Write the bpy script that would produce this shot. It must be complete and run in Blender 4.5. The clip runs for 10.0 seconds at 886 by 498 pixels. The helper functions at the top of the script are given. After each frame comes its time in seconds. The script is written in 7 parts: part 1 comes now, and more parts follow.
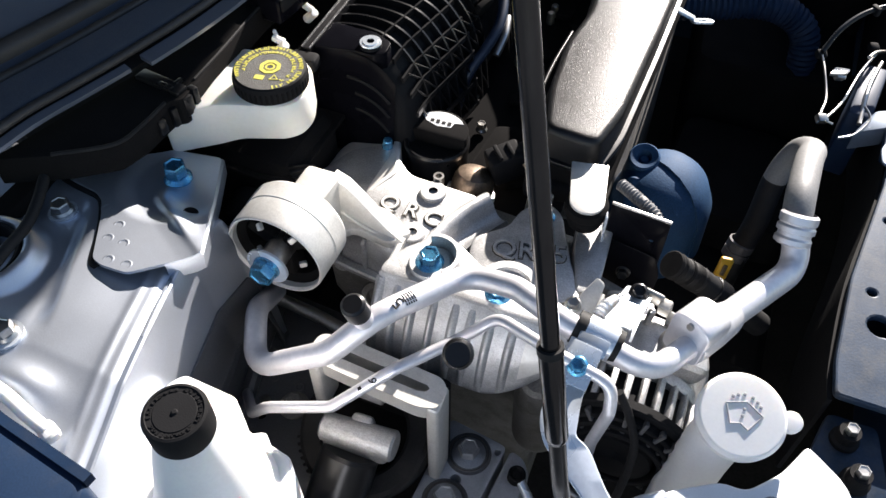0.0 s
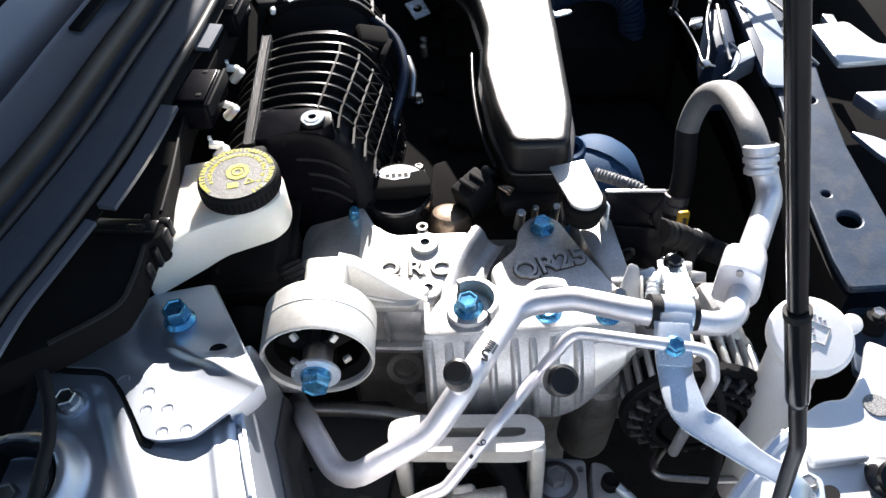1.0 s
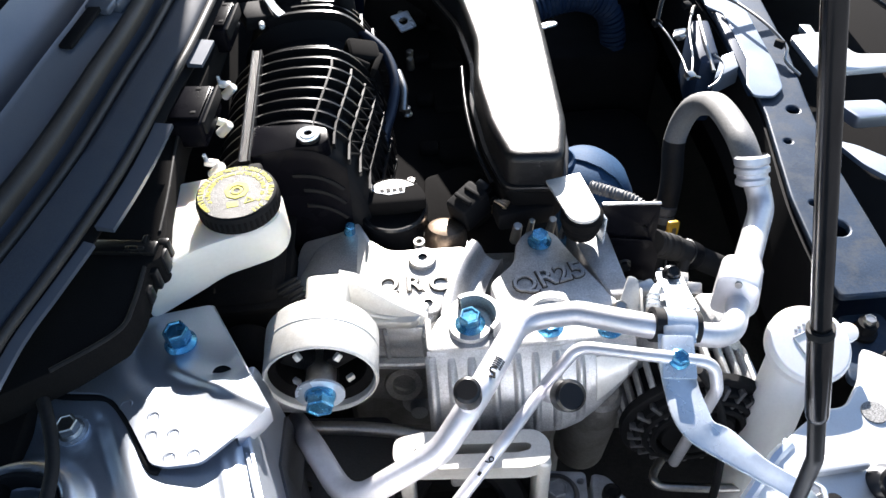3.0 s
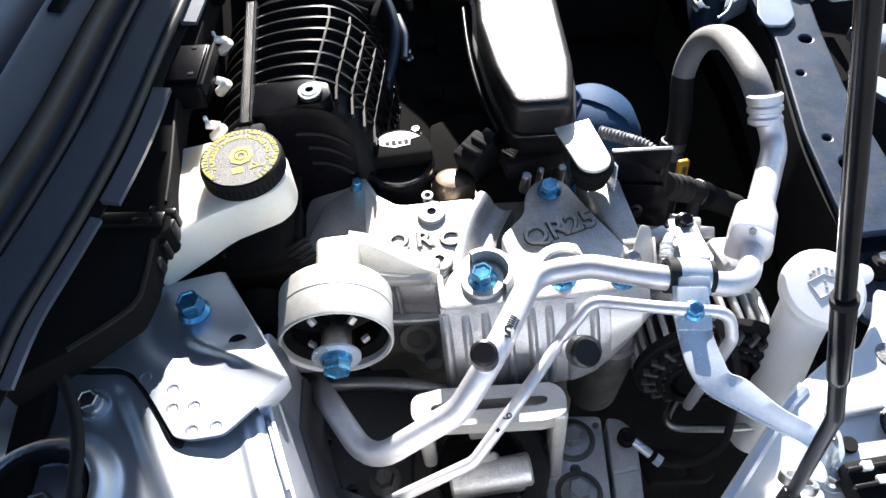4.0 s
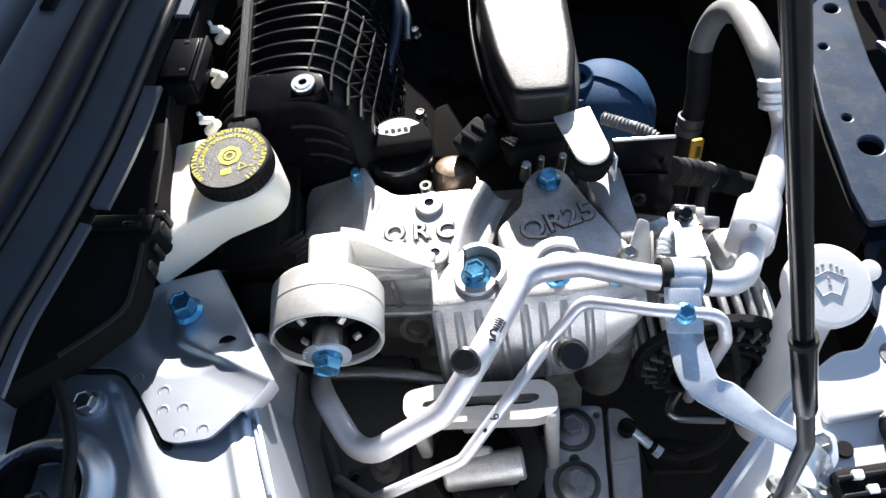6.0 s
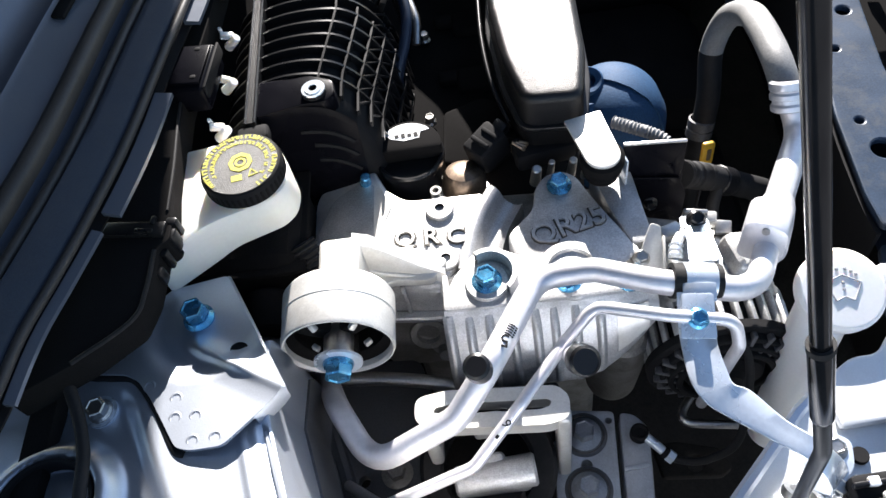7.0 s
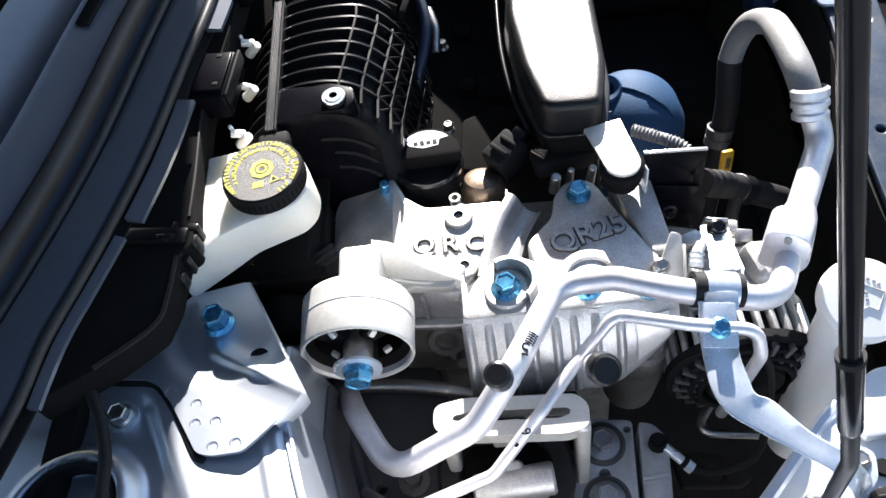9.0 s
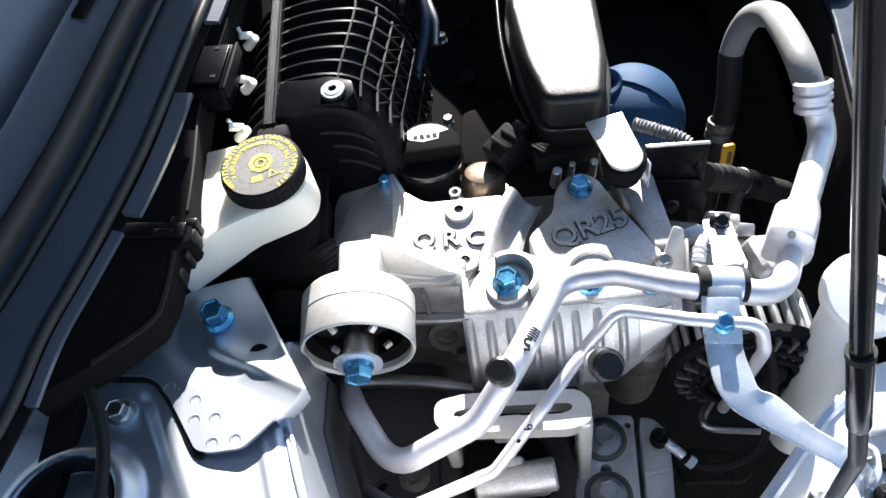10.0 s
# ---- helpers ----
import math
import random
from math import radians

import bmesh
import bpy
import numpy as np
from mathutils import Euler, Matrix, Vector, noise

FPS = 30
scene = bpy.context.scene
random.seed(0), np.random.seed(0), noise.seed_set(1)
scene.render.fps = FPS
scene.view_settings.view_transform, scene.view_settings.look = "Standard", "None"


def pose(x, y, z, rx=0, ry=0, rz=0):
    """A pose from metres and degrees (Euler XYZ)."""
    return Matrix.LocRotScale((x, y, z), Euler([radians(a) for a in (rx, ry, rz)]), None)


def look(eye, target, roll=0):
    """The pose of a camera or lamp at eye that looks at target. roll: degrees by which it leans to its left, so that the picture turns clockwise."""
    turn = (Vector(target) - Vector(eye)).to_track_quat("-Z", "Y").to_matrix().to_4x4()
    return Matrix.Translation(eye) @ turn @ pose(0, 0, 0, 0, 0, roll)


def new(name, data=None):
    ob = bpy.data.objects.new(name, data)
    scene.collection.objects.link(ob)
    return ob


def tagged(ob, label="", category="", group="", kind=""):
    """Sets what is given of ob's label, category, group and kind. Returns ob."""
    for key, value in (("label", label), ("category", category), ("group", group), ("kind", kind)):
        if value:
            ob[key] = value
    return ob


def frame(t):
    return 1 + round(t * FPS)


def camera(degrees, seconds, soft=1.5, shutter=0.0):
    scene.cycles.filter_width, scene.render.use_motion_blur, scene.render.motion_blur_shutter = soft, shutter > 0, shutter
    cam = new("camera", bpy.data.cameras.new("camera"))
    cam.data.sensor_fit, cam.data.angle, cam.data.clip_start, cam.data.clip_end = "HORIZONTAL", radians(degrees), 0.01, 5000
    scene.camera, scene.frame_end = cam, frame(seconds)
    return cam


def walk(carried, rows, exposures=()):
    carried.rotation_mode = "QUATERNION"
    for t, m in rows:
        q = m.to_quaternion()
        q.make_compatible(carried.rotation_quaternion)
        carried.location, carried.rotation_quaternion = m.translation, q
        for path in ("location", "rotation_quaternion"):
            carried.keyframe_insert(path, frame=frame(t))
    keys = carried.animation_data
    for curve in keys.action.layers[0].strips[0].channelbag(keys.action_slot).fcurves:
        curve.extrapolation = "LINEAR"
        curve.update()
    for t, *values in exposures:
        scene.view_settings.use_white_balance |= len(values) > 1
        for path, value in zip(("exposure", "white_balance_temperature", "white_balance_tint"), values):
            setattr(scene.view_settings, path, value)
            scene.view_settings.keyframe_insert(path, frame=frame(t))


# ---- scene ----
cam = camera(58.9, 10.0, soft=1.5)
METRES, EYE, TILT, LEAN, TURN = 0.36, 1.40, -50.0, 0.0, 22.3
ROWS = [
    (0.0, 0.0, 0.0, 0.0, 0.0, 0.0, -0.0),
    (0.5, -0.2618, 0.0713, 0.0537, -9.45, -0.85, 13.23),
    (1.0, -0.4437, 0.1078, 0.0832, -13.35, 1.02, 20.59),
    (1.5, -0.4556, 0.1226, 0.1121, -13.93, 1.68, 21.28),
    (2.0, -0.4808, 0.1513, 0.1521, -15.0, 6.84, 22.04),
    (2.5, -0.4933, 0.1305, 0.1172, -15.85, 3.42, 21.12),
    (4.0, -0.4789, 0.1402, 0.1939, -15.45, -4.68, 23.66),
    (4.5, -0.3456, 0.1359, 0.2607, -14.43, -9.66, 25.03),
    (5.0, -0.3244, 0.1427, 0.2651, -14.01, -10.47, 24.85),
    (5.5, -0.3292, 0.1321, 0.2485, -13.28, -8.0, 24.1),
    (6.0, -0.3302, 0.127, 0.2399, -11.79, -6.99, 24.24),
    (7.5, -0.3369, 0.1341, 0.252, -10.85, -6.03, 24.69),
    (8.0, -0.3471, 0.1233, 0.2512, -9.95, -5.33, 24.2),
    (8.5, -0.3474, 0.1285, 0.2535, -10.04, -5.49, 24.3),
    (9.0, -0.3476, 0.1349, 0.256, -10.24, -5.67, 24.32),
    (9.5, -0.3496, 0.1412, 0.2571, -10.54, -6.05, 24.38),
    (10.0, -0.3534, 0.1505, 0.2589, -10.52, -6.2, 24.33),
]
STEPS = [
    (0.2, look((-0.033, 0.0, 1.400), (-0.405, 1.251, -0.115), 0.5)),
    (0.8, look((-0.143, -0.019, 1.391), (-0.249, 1.242, -0.158), -5.9)),
    (4.2, look((-0.178, 0.026, 1.406), (-0.130, 1.188, -0.222), -4.9)),
]
walk(cam, [(t, pose(0, 0, EYE, TILT, LEAN, TURN) @ pose(METRES * x, METRES * y, METRES * z, 90 + pitch, roll, yaw)) for t, x, y, z, yaw, pitch, roll in ROWS] + STEPS,
     [(0.0, 1.60, 6800, 14), (0.5, 1.74, 6700, 14), (1.5, 1.96, 6580, 13), (2.5, 2.08, 6530, 13), (4.0, 1.97, 6530, 13), (5.0, 1.81, 6530, 13), (6.0, 1.80, 6530, 13), (7.5, 2.00, 6530, 13), (10.0, 2.05, 6530, 13)])

# ---- world, sun, exposure ----
SUN_UP, SUN_TURN = 23.5, 6.0          # degrees above the horizon, degrees from +y towards +x
sun_way = Vector((math.sin(radians(SUN_TURN)) * math.cos(radians(SUN_UP)), math.cos(radians(SUN_TURN)) * math.cos(radians(SUN_UP)), math.sin(radians(SUN_UP))))
world = bpy.data.worlds.new("sky")
scene.world = world
world.use_nodes = True
wn = world.node_tree.nodes
sky = wn.new("ShaderNodeTexSky")
sky.sky_type = "NISHITA"
sky.sun_disc = False
sky.dust_density = 0.3
sky.ozone_density = 1.2
sky.sun_elevation = radians(SUN_UP)
sky.sun_rotation = radians(SUN_TURN)
world.node_tree.links.new(sky.outputs[0], wn["Background"].inputs[0])
wn["Background"].inputs[1].default_value = 0.062
sun = new("sun", bpy.data.lights.new("sun", "SUN"))
sun.data.energy, sun.data.angle, sun.data.color = 5.0, radians(0.5), (1.0, 0.965, 0.91)
sun.matrix_world = look(sun_way * 20, (0, 0, 0))


# ---- materials ----
def mat(name, color, rough=0.5, metal=0.0, coat=0.0, bump=0.0, grain=200.0, vary=0.12, blotch=18.0, sss=0.0, dirt=0.0, dirt_color=(0.25, 0.22, 0.18), bump_dist=0.0006, stretch=None, spec=0.5):
    m = bpy.data.materials.new(name)
    m.use_nodes = True
    n, l = m.node_tree.nodes, m.node_tree.links
    b = n["Principled BSDF"]
    tc = n.new("ShaderNodeTexCoord")
    mp = n.new("ShaderNodeMapping")
    l.new(tc.outputs["Object"], mp.inputs[0])
    if stretch:
        mp.inputs["Scale"].default_value = stretch
    big = n.new("ShaderNodeTexNoise")
    big.inputs["Scale"].default_value = blotch
    big.inputs["Detail"].default_value = 6
    fine = n.new("ShaderNodeTexNoise")
    fine.inputs["Scale"].default_value = grain
    fine.inputs["Detail"].default_value = 4
    for t in (big, fine):
        l.new(mp.outputs[0], t.inputs["Vector"])
    mix = n.new("ShaderNodeMix")
    mix.data_type = "RGBA"
    lo = tuple(max(0.0, c * (1 - vary)) for c in color)
    hi = tuple(min(1.0, c * (1 + vary)) for c in color)
    mix.inputs["A"].default_value, mix.inputs["B"].default_value = (*lo, 1), (*hi, 1)
    add = n.new("ShaderNodeMath")
    add.operation = "MULTIPLY_ADD"
    add.inputs[1].default_value = 0.5
    l.new(fine.outputs[0], add.inputs[0])
    half = n.new("ShaderNodeMath")
    half.operation = "MULTIPLY"
    half.inputs[1].default_value = 0.5
    l.new(big.outputs[0], half.inputs[0])
    l.new(half.outputs[0], add.inputs[2])
    wide = n.new("ShaderNodeMapRange")
    wide.inputs["From Min"].default_value, wide.inputs["From Max"].default_value = 0.36, 0.64
    l.new(add.outputs[0], wide.inputs["Value"])
    l.new(wide.outputs[0], mix.inputs["Factor"])
    col = mix.outputs["Result"]
    if dirt:
        ramp = n.new("ShaderNodeValToRGB")
        ramp.color_ramp.elements[0].position, ramp.color_ramp.elements[1].position = 0.47, 0.66
        dn = n.new("ShaderNodeTexNoise")
        dn.inputs["Scale"].default_value = blotch * 1.7
        dn.inputs["Detail"].default_value = 8
        dn.inputs["Roughness"].default_value = 0.7
        l.new(tc.outputs["Object"], dn.inputs["Vector"])
        l.new(dn.outputs[0], ramp.inputs[0])
        k = n.new("ShaderNodeMath")
        k.operation = "MULTIPLY"
        k.inputs[1].default_value = dirt
        l.new(ramp.outputs[0], k.inputs[0])
        dm = n.new("ShaderNodeMix")
        dm.data_type = "RGBA"
        l.new(k.outputs[0], dm.inputs["Factor"])
        l.new(col, dm.inputs["A"])
        dm.inputs["B"].default_value = (*dirt_color, 1)
        col = dm.outputs["Result"]
    l.new(col, b.inputs["Base Color"])
    rr = n.new("ShaderNodeMapRange")
    rr.inputs["To Min"].default_value, rr.inputs["To Max"].default_value = max(0.03, rough - 0.1), min(1, rough + 0.1)
    l.new(big.outputs[0], rr.inputs["Value"])
    l.new(rr.outputs[0], b.inputs["Roughness"])
    b.inputs["Specular IOR Level"].default_value = spec
    b.inputs["Metallic"].default_value = metal
    b.inputs["Coat Weight"].default_value = coat
    b.inputs["Coat Roughness"].default_value = 0.12
    if sss:
        b.inputs["Subsurface Weight"].default_value = sss
        b.inputs["Subsurface Scale"].default_value = 0.02
        b.inputs["Subsurface Radius"].default_value = (1.0, 0.8, 0.55)
    if bump:
        bp = n.new("ShaderNodeBump")
        bp.inputs["Strength"].default_value = bump
        bp.inputs["Distance"].default_value = bump_dist
        l.new(fine.outputs[0], bp.inputs["Height"])
        l.new(bp.outputs[0], b.inputs["Normal"])
    return m


SILVER = mat("silver_body_paint", (0.50, 0.545, 0.62), 0.40, 0.80, 0.3, 0.08, 900, 0.06, 12, dirt=0.15, dirt_color=(0.44, 0.44, 0.45))
DARKGREY = mat("grimy_grey_paint", (0.085, 0.085, 0.09), 0.5, 0.15, 0.1, 0.3, 500, 0.3, 22, dirt=0.5, dirt_color=(0.05, 0.042, 0.035))
WHITEPAINT = mat("pale_body_paint", (0.70, 0.72, 0.74), 0.38, 0.3, 0.4, 0.05, 900, 0.05, 12, dirt=0.2, dirt_color=(0.5, 0.48, 0.45))
CROSSPAINT = mat("dusty_dark_body_paint", (0.020, 0.036, 0.064), 0.45, 0.1, 0.0, 0.15, 500, 0.25, 26, dirt=0.55, dirt_color=(0.070, 0.072, 0.074), spec=0.2)
NAVY = mat("dark_body_paint", (0.012, 0.028, 0.062), 0.5, 0.05, 0.0, 0.05, 700, 0.15, 14, dirt=0.3, dirt_color=(0.045, 0.05, 0.058), spec=0.15)
HOODPAINT = mat("dark_hood_underside_paint", (0.075, 0.085, 0.105), 0.45, 0.1, 0.1, 0.05, 700, 0.1, 8)
COWL = mat("grey_moulded_plastic", (0.075, 0.092, 0.125), 0.30, 0, 0.5, 0.10, 1400, 0.12, 9, dirt=0.2, dirt_color=(0.15, 0.15, 0.16), spec=1.0)
BLACK = mat("black_plastic", (0.011, 0.011, 0.012), 0.75, 0, 0, 0.2, 1200, 0.2, 20, dirt=0.12, dirt_color=(0.02, 0.019, 0.018), spec=0.12)
GLOSSBLACK = mat("glossy_black_plastic", (0.009, 0.009, 0.010), 0.3, 0, 0.05, 0.08, 1200, 0.2, 20, dirt=0.1, dirt_color=(0.025, 0.024, 0.022), spec=0.32)
DUCT = mat("grained_black_plastic", (0.008, 0.008, 0.009), 0.33, 0, 0.0, 0.65, 900, 0.25, 14, bump_dist=0.0006, spec=0.34)
HOSEGREY = mat("dusty_rubber", (0.21, 0.21, 0.21), 0.55, 0, 0, 0.3, 500, 0.2, 25, dirt=0.3, dirt_color=(0.22, 0.22, 0.22))
SEALRUBBER = mat("weathered_seal_rubber", (0.034, 0.032, 0.031), 0.45, 0, 0, 0.15, 600, 0.2, 15, dirt=0.3, dirt_color=(0.065, 0.060, 0.056), spec=0.4)
RUBBER = mat("black_rubber", (0.014, 0.014, 0.015), 0.65, 0, 0, 0.25, 500, 0.2, 25, dirt=0.2, dirt_color=(0.05, 0.048, 0.045), spec=0.2)
CAST = mat("cast_aluminium", (0.50, 0.50, 0.50), 0.50, 0.75, 0, 0.5, 800, 0.28, 26, dirt=0.45, dirt_color=(0.29, 0.27, 0.25), bump_dist=0.0007)
PALECAST = mat("pale_cast_aluminium", (0.66, 0.65, 0.62), 0.50, 0.45, 0, 0.18, 600, 0.10, 20, dirt=0.4, dirt_color=(0.46, 0.43, 0.38), bump_dist=0.0004)
PIPE = mat("drawn_aluminium", (0.70, 0.69, 0.72), 0.40, 0.55, 0, 0.10, 260, 0.08, 22, dirt=0.18, dirt_color=(0.64, 0.61, 0.62))
ZINC = mat("zinc_plated_steel", (0.74, 0.80, 0.86), 0.28, 0.6, 0.15, 0.06, 300, 0.08, 30, dirt=0.15, dirt_color=(0.66, 0.62, 0.68))
STEEL = mat("bare_steel", (0.50, 0.49, 0.47), 0.35, 1.0, 0, 0.15, 400, 0.15, 40, dirt=0.25, dirt_color=(0.25, 0.2, 0.16))
ROD = mat("dark_polished_steel", (0.085, 0.083, 0.085), 0.16, 0.9, 0, 0.05, 240, 0.15, 30, stretch=(1, 1, 0.05))
BLUE = mat("blue_passivated_steel", (0.06, 0.28, 0.48), 0.26, 0.75, 0.2, 0.08, 500, 0.25, 90, dirt=0.4, dirt_color=(0.30, 0.46, 0.58))
MILKY = mat("milky_plastic", (0.86, 0.83, 0.76), 0.35, 0, 0.1, 0.05, 300, 0.03, 14, sss=0.5, dirt=0.15, dirt_color=(0.75, 0.66, 0.45))
WHITE = mat("white_plastic", (0.83, 0.83, 0.82), 0.4, 0, 0, 0.06, 400, 0.03, 14, sss=0.2, dirt=0.1, dirt_color=(0.65, 0.63, 0.6))
YELLOW = mat("yellow_print", (0.60, 0.55, 0.11), 0.5, 0, 0, 0.1, 400, 0.15, 60)
AMBER = mat("amber_plastic", (0.75, 0.42, 0.03), 0.35, 0, 0.1, 0.1, 400, 0.12, 60)
INK = mat("black_ink", (0.008, 0.008, 0.009), 0.6, spec=0.15)
DULL = mat("dull_black_plastic", (0.011, 0.0105, 0.0105), 0.9, 0, 0, 0.2, 900, 0.25, 20, spec=0.03)
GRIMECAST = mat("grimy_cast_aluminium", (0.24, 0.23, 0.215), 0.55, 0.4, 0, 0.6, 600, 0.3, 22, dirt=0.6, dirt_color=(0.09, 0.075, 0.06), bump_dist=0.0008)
BLACKSTEEL = mat("satin_black_finish", (0.004, 0.004, 0.006), 0.28, 0, 0, 0.1, 900, 0.2, 30, spec=0.05)
TAN = mat("tan_plated_steel", (0.20, 0.15, 0.11), 0.35, 0.7, 0, 0.15, 400, 0.35, 50)
PUMP = mat("shade_blue_metal", (0.018, 0.055, 0.12), 0.65, 0.0, 0, 0.4, 500, 0.25, 20, spec=0.15)
CHASSIS = mat("grey_chassis_paint", (0.46, 0.49, 0.54), 0.45, 0.35, 0.1, 0.15, 700, 0.12, 16, dirt=0.4, dirt_color=(0.20, 0.20, 0.205))
GLOSSSEAL = mat("glossy_grey_seal", (0.034, 0.043, 0.060), 0.5, 0, 0.0, 0.08, 900, 0.15, 12, dirt=0.25, dirt_color=(0.07, 0.07, 0.075), spec=0.12)
BRONZE = mat("bronze_plated_steel", (0.17, 0.125, 0.09), 0.42, 0.75, 0, 0.15, 400, 0.3, 50, dirt=0.3, dirt_color=(0.12, 0.09, 0.07))
LATCHPAINT = mat("blue_grey_body_paint", (0.16, 0.205, 0.27), 0.4, 0.3, 0.3, 0.08, 800, 0.1, 14, dirt=0.3, dirt_color=(0.24, 0.26, 0.29))
SHADEGRIME = mat("edge_shade_and_grime", (0.085, 0.078, 0.07), 0.7, 0, 0, 0.3, 500, 0.35, 60, spec=0.2)
LOOM = mat("taped_grey_loom", (0.030, 0.030, 0.032), 0.32, 0, 0, 0.15, 700, 0.2, 25, spec=0.6)
POCKET = mat("navy_gloss_plastic", (0.010, 0.018, 0.040), 0.22, 0, 0.2, 0.03, 600, 0.15, 12, dirt=0.15, dirt_color=(0.03, 0.035, 0.045), spec=0.5)
HOSEBLUE = mat("blue_black_rubber", (0.014, 0.022, 0.042), 0.35, 0, 0.1, 0.1, 500, 0.2, 25, spec=0.5)
CAPTOP = mat("worn_black_cap_plastic", (0.030, 0.030, 0.028), 0.40, 0, 0.0, 1.0, 1700, 0.3, 14, bump_dist=0.0006, spec=0.8)
BOLTGREY = mat("phosphated_bolt", (0.30, 0.32, 0.35), 0.38, 0.6, 0, 0.15, 600, 0.15, 25, dirt=0.35, dirt_color=(0.16, 0.155, 0.15))
DUSTY = mat("dusty_black_undertray", (0.020, 0.018, 0.016), 0.85, 0, 0, 0.3, 300, 0.3, 12, dirt=0.4, dirt_color=(0.036, 0.031, 0.026), spec=0.1)
# Chassis paint made darker to carry the deep shade low in the bay.
SUBFRAME = mat("grimy_shade_dark_paint", (0.085, 0.09, 0.10), 0.45, 0.3, 0.1, 0.2, 600, 0.2, 18, dirt=0.5, dirt_color=(0.09, 0.085, 0.08))
GREYFELT = mat("grey_mesh_patch", (0.22, 0.22, 0.22), 0.8, 0, 0, 0.8, 900, 0.5, 900)
GLASS = mat("dark_windscreen_glass", (0.006, 0.008, 0.010), 0.06, 0, 0.0, 0.0, 100, 0.1, 5, spec=0.25)
ASPHALT = mat("asphalt", (0.055, 0.056, 0.058), 0.85, 0, 0, 0.8, 90, 0.5, 3, bump_dist=0.004)


# ---- mesh helpers ----
ORIGIN = {}


def thing(name, label, category, at=(0, 0, 0), group="", kind=""):
    ob = new(name)
    ob.empty_display_size = 0.02
    ob.location = at
    ORIGIN[ob.name] = Vector(at)
    return tagged(ob, label, category, group, kind)


def to_mesh(bm, name, material, shift, angle=28):
    if shift.length:
        bmesh.ops.translate(bm, verts=bm.verts, vec=-shift)
    bmesh.ops.recalc_face_normals(bm, faces=bm.faces)
    me = bpy.data.meshes.new(name)
    bm.to_mesh(me)
    bm.free()
    me.materials.append(material)
    me.shade_smooth()
    me.set_sharp_from_angle(angle=radians(angle))
    return me


def part(name, bm, material, parent, label="", angle=28):
    o = ORIGIN[parent.name]
    ob = new(name, to_mesh(bm, name, material, o, angle))
    ob.parent = parent
    ORIGIN[ob.name] = o
    if label:
        ob["label"] = label
    return ob


def solid(name, bm, material, label, category, kind="", angle=28, group=""):
    """A thing that is one mesh."""
    ob = new(name, to_mesh(bm, name, material, Vector(), angle))
    ORIGIN[ob.name] = Vector()
    return tagged(ob, label, category, group, kind)


def B():
    return bmesh.new()


def bevel(bm, size, segs=2, angle=35, geom=None):
    edges = [e for e in (geom or bm.edges) if len(e.link_faces) == 2 and e.calc_face_angle(0) > radians(angle)]
    if edges:
        bmesh.ops.bevel(bm, geom=edges, offset=size, segments=segs, profile=0.5, affect="EDGES", clamp_overlap=True)
    return bm


def box(bm, c, s, rot=(0, 0, 0), bev=0.0, segs=2):
    t = bmesh.new()
    bmesh.ops.create_cube(t, size=1)
    bmesh.ops.scale(t, vec=s, verts=t.verts)
    if bev:
        bevel(t, bev, segs)
    t.transform(pose(*c, *rot))
    join(bm, t)
    return bm


def join(bm, other):
    me = bpy.data.meshes.new("tmp")
    other.to_mesh(me)
    other.free()
    bm.from_mesh(me)
    bpy.data.meshes.remove(me)


def frame_z(p, way):
    z = Vector(way).normalized()
    return Matrix.Translation(p) @ z.to_track_quat("Z", "Y").to_matrix().to_4x4()


def lathe(bm, prof, m, n=32, a0=0.0, a1=360.0):
    """Turn (radius, height) pairs round the z axis of the pose m."""
    full = abs(a1 - a0) >= 359.9
    n = n if n <= 8 else max(n, 18)
    rings = []
    for r, z in prof:
        if r < 1e-6:
            rings.append([bm.verts.new(m @ Vector((0, 0, z)))])
            continue
        k = n if full else n + 1
        rings.append([bm.verts.new(m @ Vector((r * math.cos(radians(a0 + (a1 - a0) * i / n)), r * math.sin(radians(a0 + (a1 - a0) * i / n)), z))) for i in range(k)])
    for a, b in zip(rings, rings[1:]):
        k = n if full else n
        for i in range(k):
            j = (i + 1) % len(a) if len(a) > 1 else 0
            q = (i + 1) % len(b) if len(b) > 1 else 0
            if len(a) == 1 and len(b) == 1:
                continue
            if len(a) == 1:
                bm.faces.new((a[0], b[q], b[i]))
            elif len(b) == 1:
                bm.faces.new((a[i], a[j], b[0]))
            else:
                bm.faces.new((a[i], a[j], b[q], b[i]))
    return bm


def cyl(bm, p0, p1, r0, r1=None, n=24, bev=0.0):
    r1 = r0 if r1 is None else r1
    h = (Vector(p1) - Vector(p0)).length
    m = frame_z(p0, Vector(p1) - Vector(p0))
    if bev:
        return lathe(bm, [(0, 0), (r0 - bev, 0), (r0, bev), (r1, h - bev), (r1 - bev, h), (0, h)], m, n)
    return lathe(bm, [(0, 0), (r0, 0), (r1, h), (0, h)], m, n)


def smooth_path(pts, sub=6):
    pts = [Vector(p) for p in pts]
    out = []
    for i in range(len(pts) - 1):
        p0, p1, p2, p3 = pts[max(i - 1, 0)], pts[i], pts[i + 1], pts[min(i + 2, len(pts) - 1)]
        for k in range(sub):
            t = k / sub
            out.append(0.5 * ((2 * p1) + (p2 - p0) * t + (2 * p0 - 5 * p1 + 4 * p2 - p3) * t * t + (3 * p1 - p0 - 3 * p2 + p3) * t ** 3))
    out.append(pts[-1])
    return out


